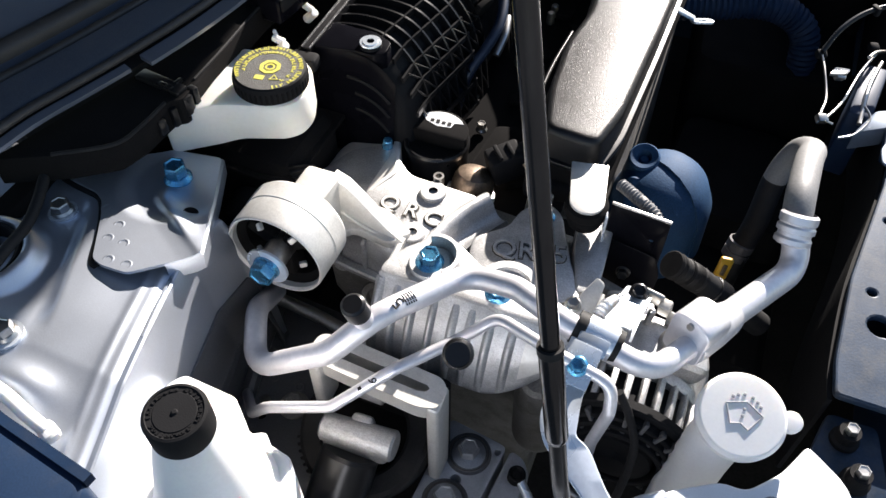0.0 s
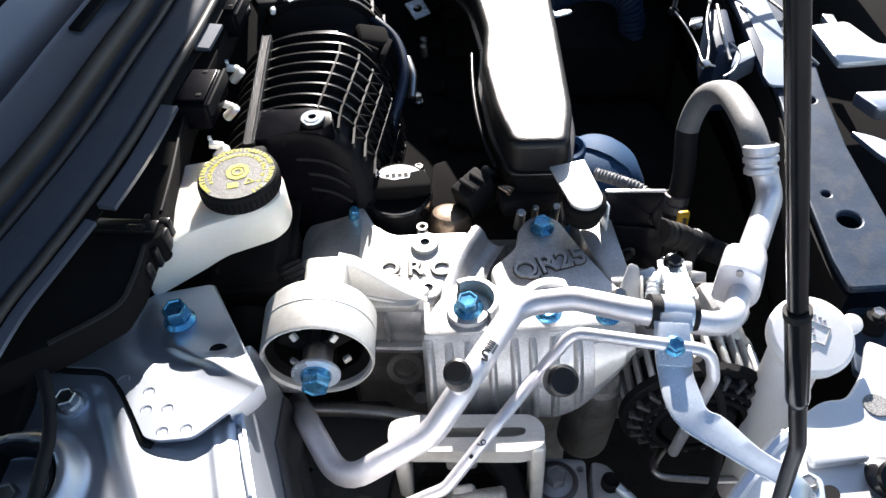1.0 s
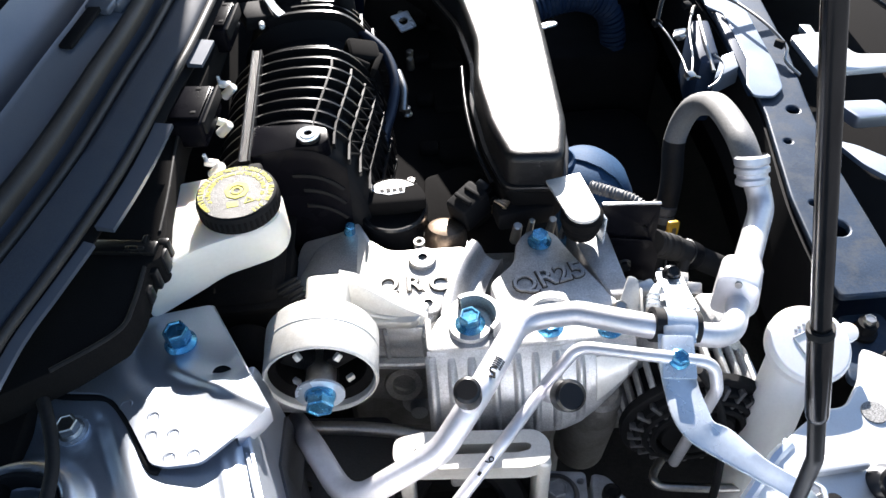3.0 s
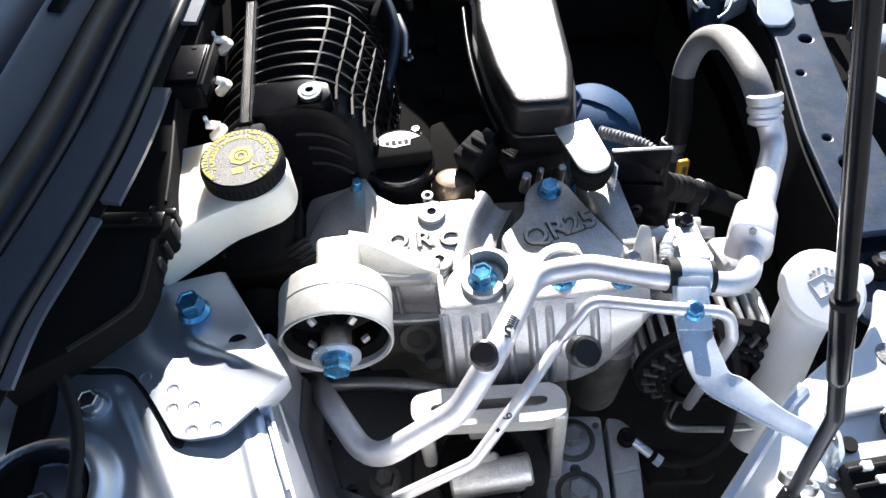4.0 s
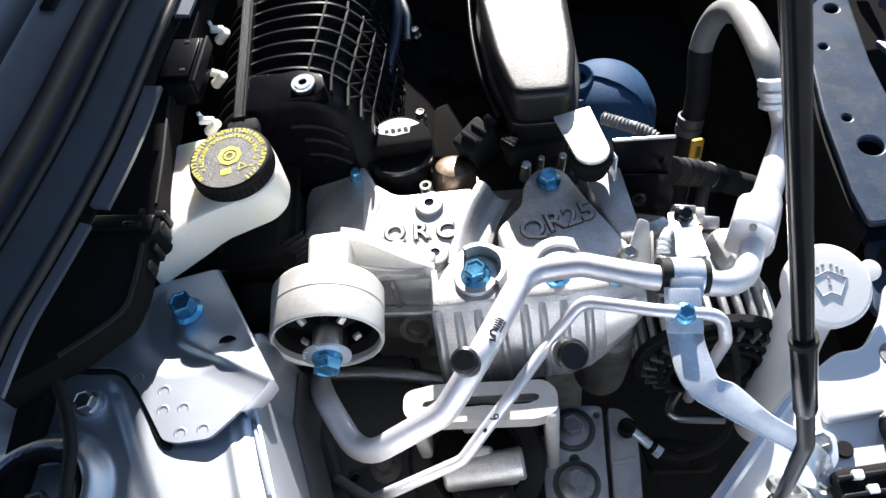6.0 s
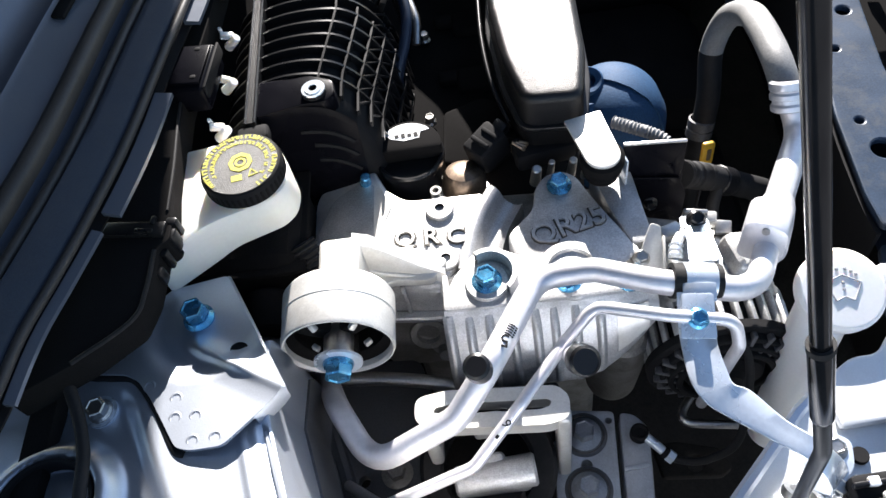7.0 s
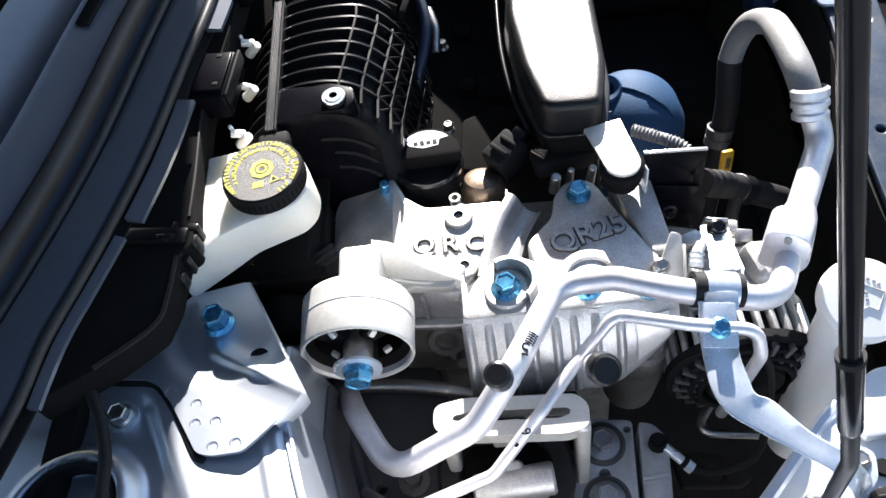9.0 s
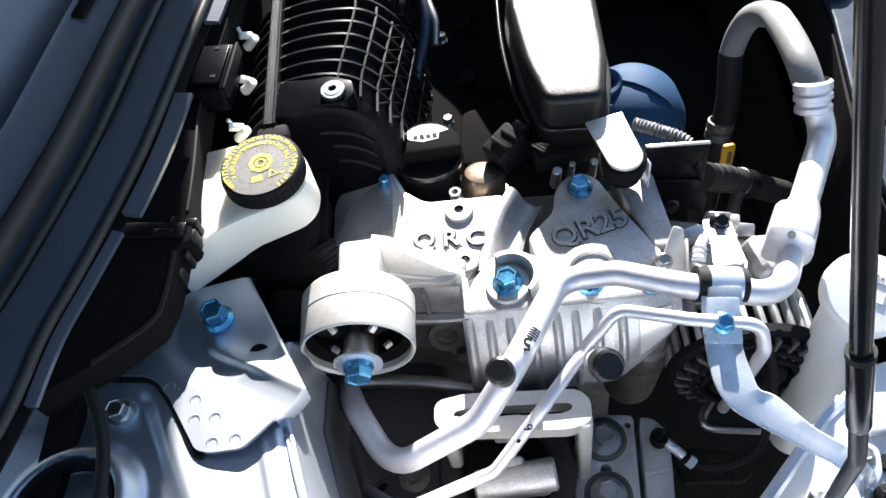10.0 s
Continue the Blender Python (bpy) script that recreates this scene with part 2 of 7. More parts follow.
def rounded_path(pts, radius, segs=6):
    """A polyline whose corners are bent to a radius, as bent tube."""
    pts = [Vector(p) for p in pts]
    out = [pts[0]]
    for a, b, c in zip(pts, pts[1:], pts[2:]):
        u, v = (a - b), (c - b)
        ang = u.angle(v)
        d = min(radius / max(math.tan(ang / 2), 0.05), 0.48 * u.length, 0.48 * v.length)
        s, e = b + u.normalized() * d, b + v.normalized() * d
        for k in range(segs + 1):
            t = k / segs
            out.append(s * (1 - t) ** 2 + b * 2 * t * (1 - t) + e * t * t)
    out.append(pts[-1])
    return out


def sweep(bm, path, prof, up=(0, 0, 1), closed=True, scale=None, caps=True):
    """Carry a 2D outline (side, up) along a path."""
    path = [Vector(p) for p in path]
    rings = []
    side = None
    for i, p in enumerate(path):
        t = (path[min(i + 1, len(path) - 1)] - path[max(i - 1, 0)]).normalized()
        if up is None:
            if side is None:
                side = t.orthogonal().normalized()
            side = (side - t * side.dot(t)).normalized()
            u = side.cross(t).normalized()
        else:
            side = t.cross(Vector(up)).normalized()
            u = side.cross(t).normalized()
        k = scale[i] if scale else 1.0
        rings.append([bm.verts.new(p + side * (x * k) + u * (y * k)) for x, y in prof])
    n = len(prof)
    for a, b in zip(rings, rings[1:]):
        for i in range(n if closed else n - 1):
            j = (i + 1) % n
            bm.faces.new((a[i], a[j], b[j], b[i]))
    if closed and caps:
        bm.faces.new(rings[0][::-1])
        bm.faces.new(rings[-1])
    return bm


def circle(r, n=16):
    return [(r * math.cos(2 * math.pi * i / n), r * math.sin(2 * math.pi * i / n)) for i in range(n)]


def tube(bm, path, r, n=16, scale=None):
    n = max(n, 16)
    return sweep(bm, path, circle(r, n), up=None, scale=scale)


def ridged(bm, pts, r, depth, pitch, n=18, sub=14):
    """A corrugated hose along the points."""
    path = smooth_path(pts, sub)
    run, fine = 0.0, []
    for a, b in zip(path, path[1:]):
        k = max(1, int((b - a).length / (pitch / 4)))
        for i in range(k):
            fine.append(a.lerp(b, i / k))
    fine.append(path[-1])
    sc, last = [], fine[0]
    for p in fine:
        run += (p - last).length
        last = p
        sc.append(1.0 + depth / r * math.sin(2 * math.pi * run / pitch))
    return tube(bm, fine, r, n, sc)


def plate(bm, outline, z0, z1, holes=(), m=None, bev=0.0, zfun=None):
    """A flat sheet from an outline with round holes (x, y, r) through it."""
    t = bmesh.new()
    loops = [[(x, y) for x, y in outline]]
    for x, y, r in holes:
        loops.append([(x + r * math.cos(2 * math.pi * i / 16), y + r * math.sin(2 * math.pi * i / 16)) for i in range(16)])
    edges = []
    for lp in loops:
        vs = [t.verts.new((x, y, z0)) for x, y in lp]
        edges += [t.edges.new((vs[i], vs[(i + 1) % len(vs)])) for i in range(len(vs))]
    bmesh.ops.triangle_fill(t, use_beauty=True, use_dissolve=True, edges=edges)
    got = bmesh.ops.extrude_face_region(t, geom=list(t.faces))
    bmesh.ops.translate(t, verts=[v for v in got["geom"] if isinstance(v, bmesh.types.BMVert)], vec=(0, 0, z1 - z0))
    bmesh.ops.recalc_face_normals(t, faces=t.faces)
    if bev:
        bevel(t, bev, 2, 50)
    if zfun:
        for v in t.verts:
            v.co.z += zfun(v.co.x, v.co.y)
    if m:
        t.transform(m)
    join(bm, t)
    return bm


def rounded(outline, r, segs=4):
    """Outline with rounded corners."""
    n, out = len(outline), []
    for i in range(n):
        a, b, c = (Vector((*outline[(i + k) % n], 0)) for k in (-1, 0, 1))
        u, v = a - b, c - b
        d = min(r, 0.45 * u.length, 0.45 * v.length)
        s, e = b + u.normalized() * d, b + v.normalized() * d
        for k in range(segs + 1):
            t = k / segs
            p = s * (1 - t) ** 2 + b * 2 * t * (1 - t) + e * t * t
            out.append((p.x, p.y))
    return out


def bolt_mesh(af, h, flange=1.5, hollow=True, m=None):
    """Flanged hexagon head, af across its flats."""
    bm = bmesh.new()
    m = m or Matrix()
    r = af / math.sqrt(3)
    fr = af / 2 * flange
    lathe(bm, [(0, 0), (fr, 0), (fr, h * 0.14), (r * 0.98, h * 0.34), (0, h * 0.34)], m, 24)
    lathe(bm, [(r, h * 0.3), (r, h * 0.9), (r * 0.9, h)] + ([(r * 0.78, h), (r * 0.70, h * 0.93), (0, h * 0.91)] if hollow else [(0, h)]), m @ pose(0, 0, 0, 0, 0, 13), 6)
    return bm


def bolt(parent, p, way=(0, 0, 1), af=0.014, h=0.011, material=None, flange=1.5, washer=0.0, label="", name="bolt", hollow=True):
    m = frame_z(p, way)
    if washer:
        w = bmesh.new()
        lathe(w, [(0.003, 0), (washer, 0), (washer, 0.0022), (0.003, 0.0022)], m, 28)
        part("washer", w, ZINC, parent)
        m = m @ pose(0, 0, 0.0022)
    return part(name, bolt_mesh(af, h, flange, hollow, m), material or STEEL, parent, label)


def lettering(parent, text, m, size, depth, material, name="lettering", label="", bold=0.0):
    cu = bpy.data.curves.new("text", "FONT")
    cu.body, cu.size, cu.extrude = text, size, depth
    cu.offset = bold
    cu.align_x, cu.align_y = "CENTER", "CENTER"
    cu.resolution_u = 3
    tmp = bpy.data.objects.new("text", cu)
    scene.collection.objects.link(tmp)
    dg = bpy.context.evaluated_depsgraph_get()
    me = bpy.data.meshes.new_from_object(tmp.evaluated_get(dg))
    bpy.data.objects.remove(tmp)
    bpy.data.curves.remove(cu)
    bm = bmesh.new()
    bm.from_mesh(me)
    bpy.data.meshes.remove(me)
    bm.transform(m)
    return part(name, bm, material, parent, label or "raised characters " + text)


# ---- the large structure ----
bm = B()
box(bm, (0, 0, -0.05), (400, 400, 0.1))
solid("ground", bm, ASPHALT, "grey asphalt of the yard under the car", "ground", "structure")

bm = B()
box(bm, (-0.08, 0.83, 0.40), (1.1, 1.5, 0.01))
solid("splash_shield", bm, DUSTY, "black plastic tray under the engine", "splash shield", "structure")

bm = B()
box(bm, (-0.47, 0.83, 0.68), (0.02, 1.42, 0.56), bev=0.004)
solid("firewall", bm, DULL, "dark bulkhead behind the engine", "bulkhead", "structure")

bm = B()
box(bm, (-0.05, 1.53, 0.66), (1.2, 0.03, 0.56), bev=0.01)
solid("wall_far_apron", bm, NAVY, "dark painted inner wing on the far side", "inner wing", "structure")

bm = B()
box(bm, (-0.15, 0.085, 0.645), (0.80, 0.02, 0.57), bev=0.008)
solid("wall_near_apron", bm, SILVER, "silver painted inner wing beside the engine", "inner wing", "structure")

# hood, propped open above the bay
HINGE, HOOD_UP, HOOD_LONG = Vector((-0.571, 0.0, 1.05)), 56.0, 1.0
hood = thing("hood", "open car bonnet with painted underside, held by a prop rod", "bonnet", (HINGE.x, 0.8, HINGE.z))
hm = Matrix.Translation((HINGE.x, 0.875, HINGE.z)) @ pose(0, 0, 0, 0, -HOOD_UP, 0)
bm = B()
# Unseen far edge steps in to keep the cowl shaded and the tower lit.
plate(bm, rounded([(0, -0.775), (HOOD_LONG - 0.10, -0.765), (HOOD_LONG, -0.55), (HOOD_LONG, 0.50), (0.60, 0.60), (0.49, 0.84), (0, 0.85)], 0.05), 0.0, 0.025, m=hm, bev=0.006)
part("skin", bm, NAVY, hood, "dark painted outer skin")
bm = B()
plate(bm, rounded([(0.08, -0.6), (HOOD_LONG - 0.16, -0.58), (HOOD_LONG - 0.08, -0.45), (HOOD_LONG - 0.08, 0.42), (0.52, 0.52), (0.32, 0.6), (0.08, 0.6)], 0.06), -0.012, -0.001, m=hm, bev=0.003)
part("inner_panel", bm, HOODPAINT, hood, "dark painted inner panel")


# ---- cowl ----
SEAL = [(0.05, -0.56), (0.15, -0.518), (0.24, -0.489), (0.291, -0.480), (0.334, -0.467), (0.386, -0.4525), (0.45, -0.438), (0.547, -0.423), (0.616, -0.412), (0.75, -0.398), (0.95, -0.382), (1.2, -0.382), (1.5, -0.40)]
seal_path = smooth_path([(x, y, 0) for y, x in SEAL], 5)


def loft(bm, prof, path=None):
    """An open sheet: the outline (offset in x, height) carried along the seal's curve."""
    rows = []
    for p in path or seal_path:
        rows.append([bm.verts.new((p.x + dx, p.y, z)) for dx, z in prof])
    for a, b in zip(rows, rows[1:]):
        for i in range(len(prof) - 1):
            bm.faces.new((a[i], a[i + 1], b[i + 1], b[i]))
    return bm


def thicken(bm, t):
    bmesh.ops.recalc_face_normals(bm, faces=bm.faces)
    bmesh.ops.solidify(bm, geom=bm.faces, thickness=t)
    return bm


bm = B()
plate(bm, [(-0.63, 0.30), (-0.455, 0.30), (-0.405, 0.375), (-0.385, 0.60), (-0.375, 1.50), (-0.63, 1.50)], 0.980, 0.988)
solid("plenum_floor", bm, BLACK, "black plenum floor beneath the cowl", "plenum floor", "structure")

cowl = thing("cowl", "dark grey moulded plastic cowl panel below the windscreen", "cowl panel", (-0.55, 0.7, 1.0))
bm = B()
loft(bm, [(-0.012, 1.030), (-0.014, 1.044), (-0.020, 1.047), (-0.0215, 1.052), (-0.052, 1.060), (-0.056, 1.063), (-0.0585, 1.0595), (-0.0615, 1.0500), (-0.074, 1.0480), (-0.088, 1.0530), (-0.094, 1.0600), (-0.102, 1.0660), (-0.109, 1.0760), (-0.112, 1.0740)])
part("panel", thicken(bm, 0.003), COWL, cowl, angle=50)
bm = B()
loft(bm, [(-0.0230, 1.0530), (-0.0220, 1.0555), (-0.0185, 1.0562), (-0.0130, 1.0540), (-0.0110, 1.0505), (-0.0105, 1.0440)])
part("lip", thicken(bm, 0.002), SEALRUBBER, cowl, "brown-black rubber lip", angle=60)
SCREEN = [p + Vector((-0.112, 0, 0)) for p in seal_path if p.y > 0.1]
windscreen = thing("windscreen", "dark glass windscreen with a black edge trim behind the cowl", "windscreen", (-0.75, 0.8, 1.2))
bm = B()
loft(bm, [(0.0, 1.062), (-0.18, 1.178), (-0.36, 1.283), (-0.54, 1.375)], SCREEN)
part("glass", thicken(bm, 0.005), GLASS, windscreen, angle=50)
bm = B()
loft(bm, [(0.002, 1.066), (0.000, 1.0695), (-0.006, 1.0735), (-0.010, 1.0725)], SCREEN)
part("edge_trim", thicken(bm, 0.002), BLACK, windscreen, "black rubber edge trim", angle=50)
bm = B()
box(bm, (-0.4600, 0.587, 1.0625), (0.012, 0.062, 0.004), (4, 0, -14), bev=0.0015)
part("slot", bm, BLACK, cowl, "dark recessed slot")
bm = B()
box(bm, (-0.4440, 0.642, 1.060), (0.026, 0.046, 0.014), (3, 6, -13), bev=0.004, segs=3)
part("pivot_cover", bm, COWL, cowl)
bm = B()
box(bm, (-0.4510, 0.616, 1.063), (0.022, 0.018, 0.008), (3, 6, -13), bev=0.003, segs=3)
part("clip", bm, COWL, cowl)
bm = B()
plate(bm, rounded([(-0.457, 0.684), (-0.438, 0.668), (-0.424, 0.674), (-0.417, 0.700), (-0.418, 0.787), (-0.424, 0.90), (-0.49, 0.90), (-0.472, 0.76)], 0.012, 5), 1.045, 1.0655, bev=0.003)
part("channel", bm, POCKET, cowl, "dark glossy wiper channel")
bm = B()
sweep(bm, smooth_path([(-0.456, 0.672, 1.064), (-0.438, 0.662, 1.066), (-0.421, 0.670, 1.065), (-0.413, 0.70, 1.063), (-0.413, 0.78, 1.063), (-0.419, 0.90, 1.063)], 6), [(-0.003, -0.008), (0.003, -0.008), (0.003, 0.001), (0.0015, 0.0025), (-0.0015, 0.0025), (-0.003, 0.001)])
part("channel_rim", bm, COWL, cowl)
bm = B()
tube(bm, smooth_path([(-0.446, 0.684, 1.065), (-0.447, 0.74, 1.069), (-0.452, 0.82, 1.072), (-0.46, 0.90, 1.072)], 6), 0.0028, 10)
part("wiper_arm", bm, NAVY, cowl, "dark glossy wiper arm")

seal = thing("bonnet_seal", "black rubber seal strip with a glossy grey band along the cowl", "seal", (-0.45, 0.7, 1.0))
for dx, z, r in ((-0.0005, 1.0395, 0.0042), (0.0315, 1.0285, 0.0036)):
    bm = B()
    tube(bm, [(p.x + dx, p.y, z) for p in seal_path], r, 10)
    part("bead", bm, SEALRUBBER, seal)
bm = B()
loft(bm, [(0.0045, 1.030), (0.0050, 1.0405), (0.0075, 1.0425), (0.0115, 1.0410), (0.0180, 1.0365), (0.0245, 1.0335), (0.0275, 1.0300), (0.0280, 1.024)])
part("glossy_band", thicken(bm, 0.002), GLOSSSEAL, seal, "glossy blue-grey band", angle=60)
bm = B()
loft(bm, [(-0.006, 1.030), (0.003, 1.027), (0.020, 1.022), (0.036, 1.017)])
part("carrier", thicken(bm, 0.003), BLACK, seal)

# painted flange strip and the black cover beside it
flange = thing("cowl_flange", "blue-grey painted steel flange beside the bonnet seal", "flange", (-0.42, 0.5, 1.0))
STRIP = [(0.24, -0.452), (0.291, -0.4450), (0.334, -0.432), (0.386, -0.4165), (0.450, -0.402), (0.547, -0.389), (0.616, -0.378), (0.75, -0.362), (1.0, -0.345), (1.4, -0.36)]
strip_path = smooth_path([(x, y, 1.0225) for y, x in STRIP], 4)
for lo, hi, wide in ((0.24, 0.372, 0.0062), (0.384, 0.505, 0.0125), (0.566, 0.640, 0.0125), (0.70, 1.4, 0.0030)):
    bm = B()
    sweep(bm, [p for p in strip_path if lo <= p.y <= hi], [(-0.001, -0.003), (wide, -0.003), (wide, 0.0002), (-0.001, 0.0014)], closed=True)
    part("strip", bm, COWL, flange)

cover = thing("wiring_cover", "black plastic wiring cover with clips beside the brake reservoir", "cover", (-0.40, 0.4, 0.95))
bm = B()
plate(bm, rounded([(-0.470, 0.262), (-0.423, 0.287), (-0.393, 0.310), (-0.3865, 0.333), (-0.386, 0.351), (-0.385, 0.370), (-0.3775, 0.374), (-0.3775, 0.396), (-0.381, 0.420), (-0.3845, 0.483), (-0.3855, 0.514), (-0.376, 0.60), (-0.366, 0.74), (-0.380, 0.74), (-0.404, 0.55), (-0.417, 0.45), (-0.432, 0.385), (-0.449, 0.33), (-0.462, 0.285)], 0.004), 0.975, 1.000, bev=0.002)
part("sheet", bm, DULL, cover)
bm = B()
sweep(bm, smooth_path([(-0.430, 0.2845, 1.0005), (-0.3945, 0.3105, 1.0005), (-0.3880, 0.333, 1.0005), (-0.3870, 0.366, 1.0005)], 6), circle(0.0016, 8), up=None)
part("edge_bead", bm, RUBBER, cover)
bm = B()
sweep(bm, smooth_path([(-0.3825, 0.400, 1.0005), (-0.3835, 0.44, 1.0005), (-0.3862, 0.484, 1.0005), (-0.3872, 0.512, 1.0005)], 6), circle(0.0012, 8), up=None)
part("edge_bead", bm, RUBBER, cover)
for c, s in (((-0.404, 0.3855, 1.0005), (0.046, 0.012, 0.006)), ((-0.3805, 0.381, 0.990), (0.010, 0.010, 0.018)), ((-0.3785, 0.3905, 0.990), (0.008, 0.006, 0.022)), ((-0.3845, 0.368, 0.986), (0.008, 0.006, 0.018)), ((-0.3860, 0.354, 0.986), (0.006, 0.008, 0.014)), ((-0.396, 0.382, 1.003), (0.014, 0.004, 0.004)), ((-0.390, 0.390, 1.003), (0.004, 0.008, 0.004))):
    bm = B()
    box(bm, c, s, (0, 0, -8), bev=0.0015)
    part("clip", bm, GLOSSBLACK, cover)


def connector_block(c, s, label):
    t = thing("connector_block", label, "connector", c, "black connectors along the cowl")
    b = B()
    box(b, c, s, (0, 0, -6), bev=0.004, segs=3)
    part("housing", b, BLACKSTEEL, t)
    b = B()
    box(b, (c[0] + s[0] * 0.02, c[1], c[2] + s[2] / 2 + 0.001), (s[0] * 0.84, s[1] * 0.8, 0.003), (0, 0, -6), bev=0.001)
    part("lid", b, BLACKSTEEL, t)
    b = B()
    box(b, (c[0] + s[0] / 2 + 0.0008, c[1], c[2] + s[2] / 2 - 0.007), (0.0025, s[1] * 0.96, 0.012), (0, 0, -6), bev=0.0008)
    part("side_cover", b, BLACK, t)
    for k in (-0.3, 0.3):
        b = B()
        box(b, (c[0] + s[0] * 0.25, c[1] + s[1] * k, c[2] + s[2] / 2 + 0.0022), (0.005, 0.004, 0.002), bev=0.001)
        part("latch", b, BLACK, t)
    return t


connector_block((-0.3830, 0.536, 1.000), (0.042, 0.054, 0.026), "black plastic wiring box between cowl and manifold")
connector_block((-0.3730, 0.670, 1.002), (0.028, 0.050, 0.026), "smaller black wiring box by the cowl")


def harness_clip(c, turn):
    t = thing("harness_clip", "small white plastic harness clip by the manifold", "clip", c, "white harness clips")
    b = B()
    cyl(b, (c[0], c[1], c[2] - 0.01), (c[0] + 0.012, c[1] - 0.003, c[2] + 0.002), 0.0045, 0.0038, 12, 0.0008)
    part("stud", b, WHITE, t)
    b = B()
    box(b, (c[0] + 0.003, c[1], c[2] + 0.003), (0.012, 0.005, 0.006), (12, 20, turn), bev=0.0012)
    part("head", b, WHITE, t)
    b = B()
    box(b, (c[0] - 0.002, c[1] + 0.004, c[2] + 0.006), (0.003, 0.003, 0.009), (20, 0, turn), bev=0.0008)
    part("wing", b, WHITE, t)


for c, a in (((-0.366, 0.496, 0.978), 8), ((-0.366, 0.551, 0.978), -6), ((-0.369, 0.607, 0.978), 12)):
    harness_clip(c, a)

# ---- strut tower and its bracket ----
tower = thing("strut_tower", "silver painted strut tower with a round dome opening", "strut tower", (-0.42, 0.22, 0.6))


def step(x, a, b):
    t = min(1, max(0, (x - a) / (b - a)))
    return t * t * (3 - 2 * t)


def grow(outline, d):
    n, out = len(outline), []
    for i in range(n):
        a, b, c = (Vector(outline[(i + k) % n]) for k in (-1, 0, 1))
        u, v = (b - a).normalized(), (c - b).normalized()
        nn = Vector((u.y + v.y, -u.x - v.x)).normalized()
        out.append((b.x + nn.x * d, b.y + nn.y * d))
    return out


def inside(x, y, poly):
    hit = False
    for (x0, y0), (x1, y1) in zip(poly, poly[1:] + poly[:1]):
        if (y0 > y) != (y1 > y) and x < (x1 - x0) * (y - y0) / (y1 - y0) + x0:
            hit = not hit
    return hit


def bracket_z(x, y):
    z = 0.955 + 0.12 * (0.30 - y)
    z -= 0.0055 * (1 - step(math.hypot(x + 0.366, (y - 0.342) * 0.9), 0.036, 0.054))
    d = y - (0.2965 - 0.60 * (x + 0.344))
    tall = 0.0058 * step(x, -0.384, -0.366) * (1 - 0.75 * step(x, -0.352, -0.314))
    z += tall * math.exp(-(d / (0.012 if d > 0 else 0.0042)) ** 2)
    z -= 0.0012 * step(d, 0.0, -0.020)
    return z


OUT = [(-0.358, 0.379), (-0.303, 0.272), (-0.308, 0.266), (-0.322, 0.252), (-0.333, 0.241), (-0.340, 0.2345), (-0.361, 0.2335), (-0.371, 0.2365), (-0.387, 0.262), (-0.396, 0.276), (-0.408, 0.291), (-0.418, 0.297), (-0.440, 0.300), (-0.462, 0.305), (-0.42, 0.345), (-0.398, 0.372)]



def segment_gap(x, y, a, b):
    ux, uy = b[0] - a[0], b[1] - a[1]
    t = min(1.0, max(0.0, ((x - a[0]) * ux + (y - a[1]) * uy) / (ux * ux + uy * uy)))
    return math.hypot(x - a[0] - ux * t, y - a[1] - uy * t)


def tower_z(x, y):
    z = 0.9580
    edge = -0.312 + 0.30 * max(-0.03, 0.245 - y)     # where the plateau turns down
    z += 0.14 * (0.24 - max(y, 0.16))
    z -= 0.007 * step(x, edge - 0.085, edge - 0.012) + 0.006 * step(y, 0.20, 0.10)
    z -= 0.120 * step(x, edge, edge + 0.016)
    d = x - edge
    z += 0.0012 * math.exp(-((d + 0.020) / 0.0030) ** 2) - 0.003 * math.exp(-((d + 0.006) / 0.003) ** 2)
    r = math.hypot(x + 0.452, y - 0.205)
    z += 0.012 * step(r, 0.052, 0.039) - 0.014 * step(r, 0.036, 0.028)
    z -= 0.120 * step(y, 0.318, 0.345)
    side = (x + 0.385) * 0.90 + (y - 0.232) * 0.44     # the plateau rolls off towards the dome
    z -= 0.008 * step(side, 0.002, -0.013) * step(y, 0.30, 0.27) * step(y, 0.165, 0.200)
    z += 0.006 * math.exp(-((x + 0.345) ** 2 / 0.0006 + (y - 0.135) ** 2 / 0.00012))
    d = min(segment_gap(x, y, a, b) for a, b in zip(OUT, OUT[1:] + OUT[:1]))
    under = 1.0 if inside(x, y, OUT) else 1 - step(d, 0.0015, 0.010)
    low = min(z, bracket_z(x, y) - 0.0035)
    z += (low - z) * under
    return z


bm = B()
NX, NY = 170, 100
grid = []
for i in range(NX + 1):
    u = -0.26 + 0.277 * i / NX
    row = []
    for j in range(NY + 1):
        y = 0.09 + 0.26 * j / NY
        x = -0.312 + 0.30 * max(-0.03, 0.245 - y) + u
        row.append(bm.verts.new((x, y, tower_z(x, y))))
    grid.append(row)
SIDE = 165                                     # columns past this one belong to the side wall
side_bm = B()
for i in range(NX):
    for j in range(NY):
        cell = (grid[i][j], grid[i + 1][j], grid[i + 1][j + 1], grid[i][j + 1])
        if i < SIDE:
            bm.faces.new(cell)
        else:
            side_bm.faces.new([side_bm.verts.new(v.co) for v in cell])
bmesh.ops.remove_doubles(side_bm, verts=side_bm.verts, dist=1e-6)
bmesh.ops.delete(bm, geom=[v for v in bm.verts if not v.link_faces], context="VERTS")
part("pressing", thicken(bm, 0.002), SILVER, tower, angle=40)
# Same silver pressing; its side faces take a dark colour for their shade.
part("side_wall", thicken(side_bm, 0.002), SUBFRAME, tower, "side wall of the pressing, coloured darker for its shade", angle=40)
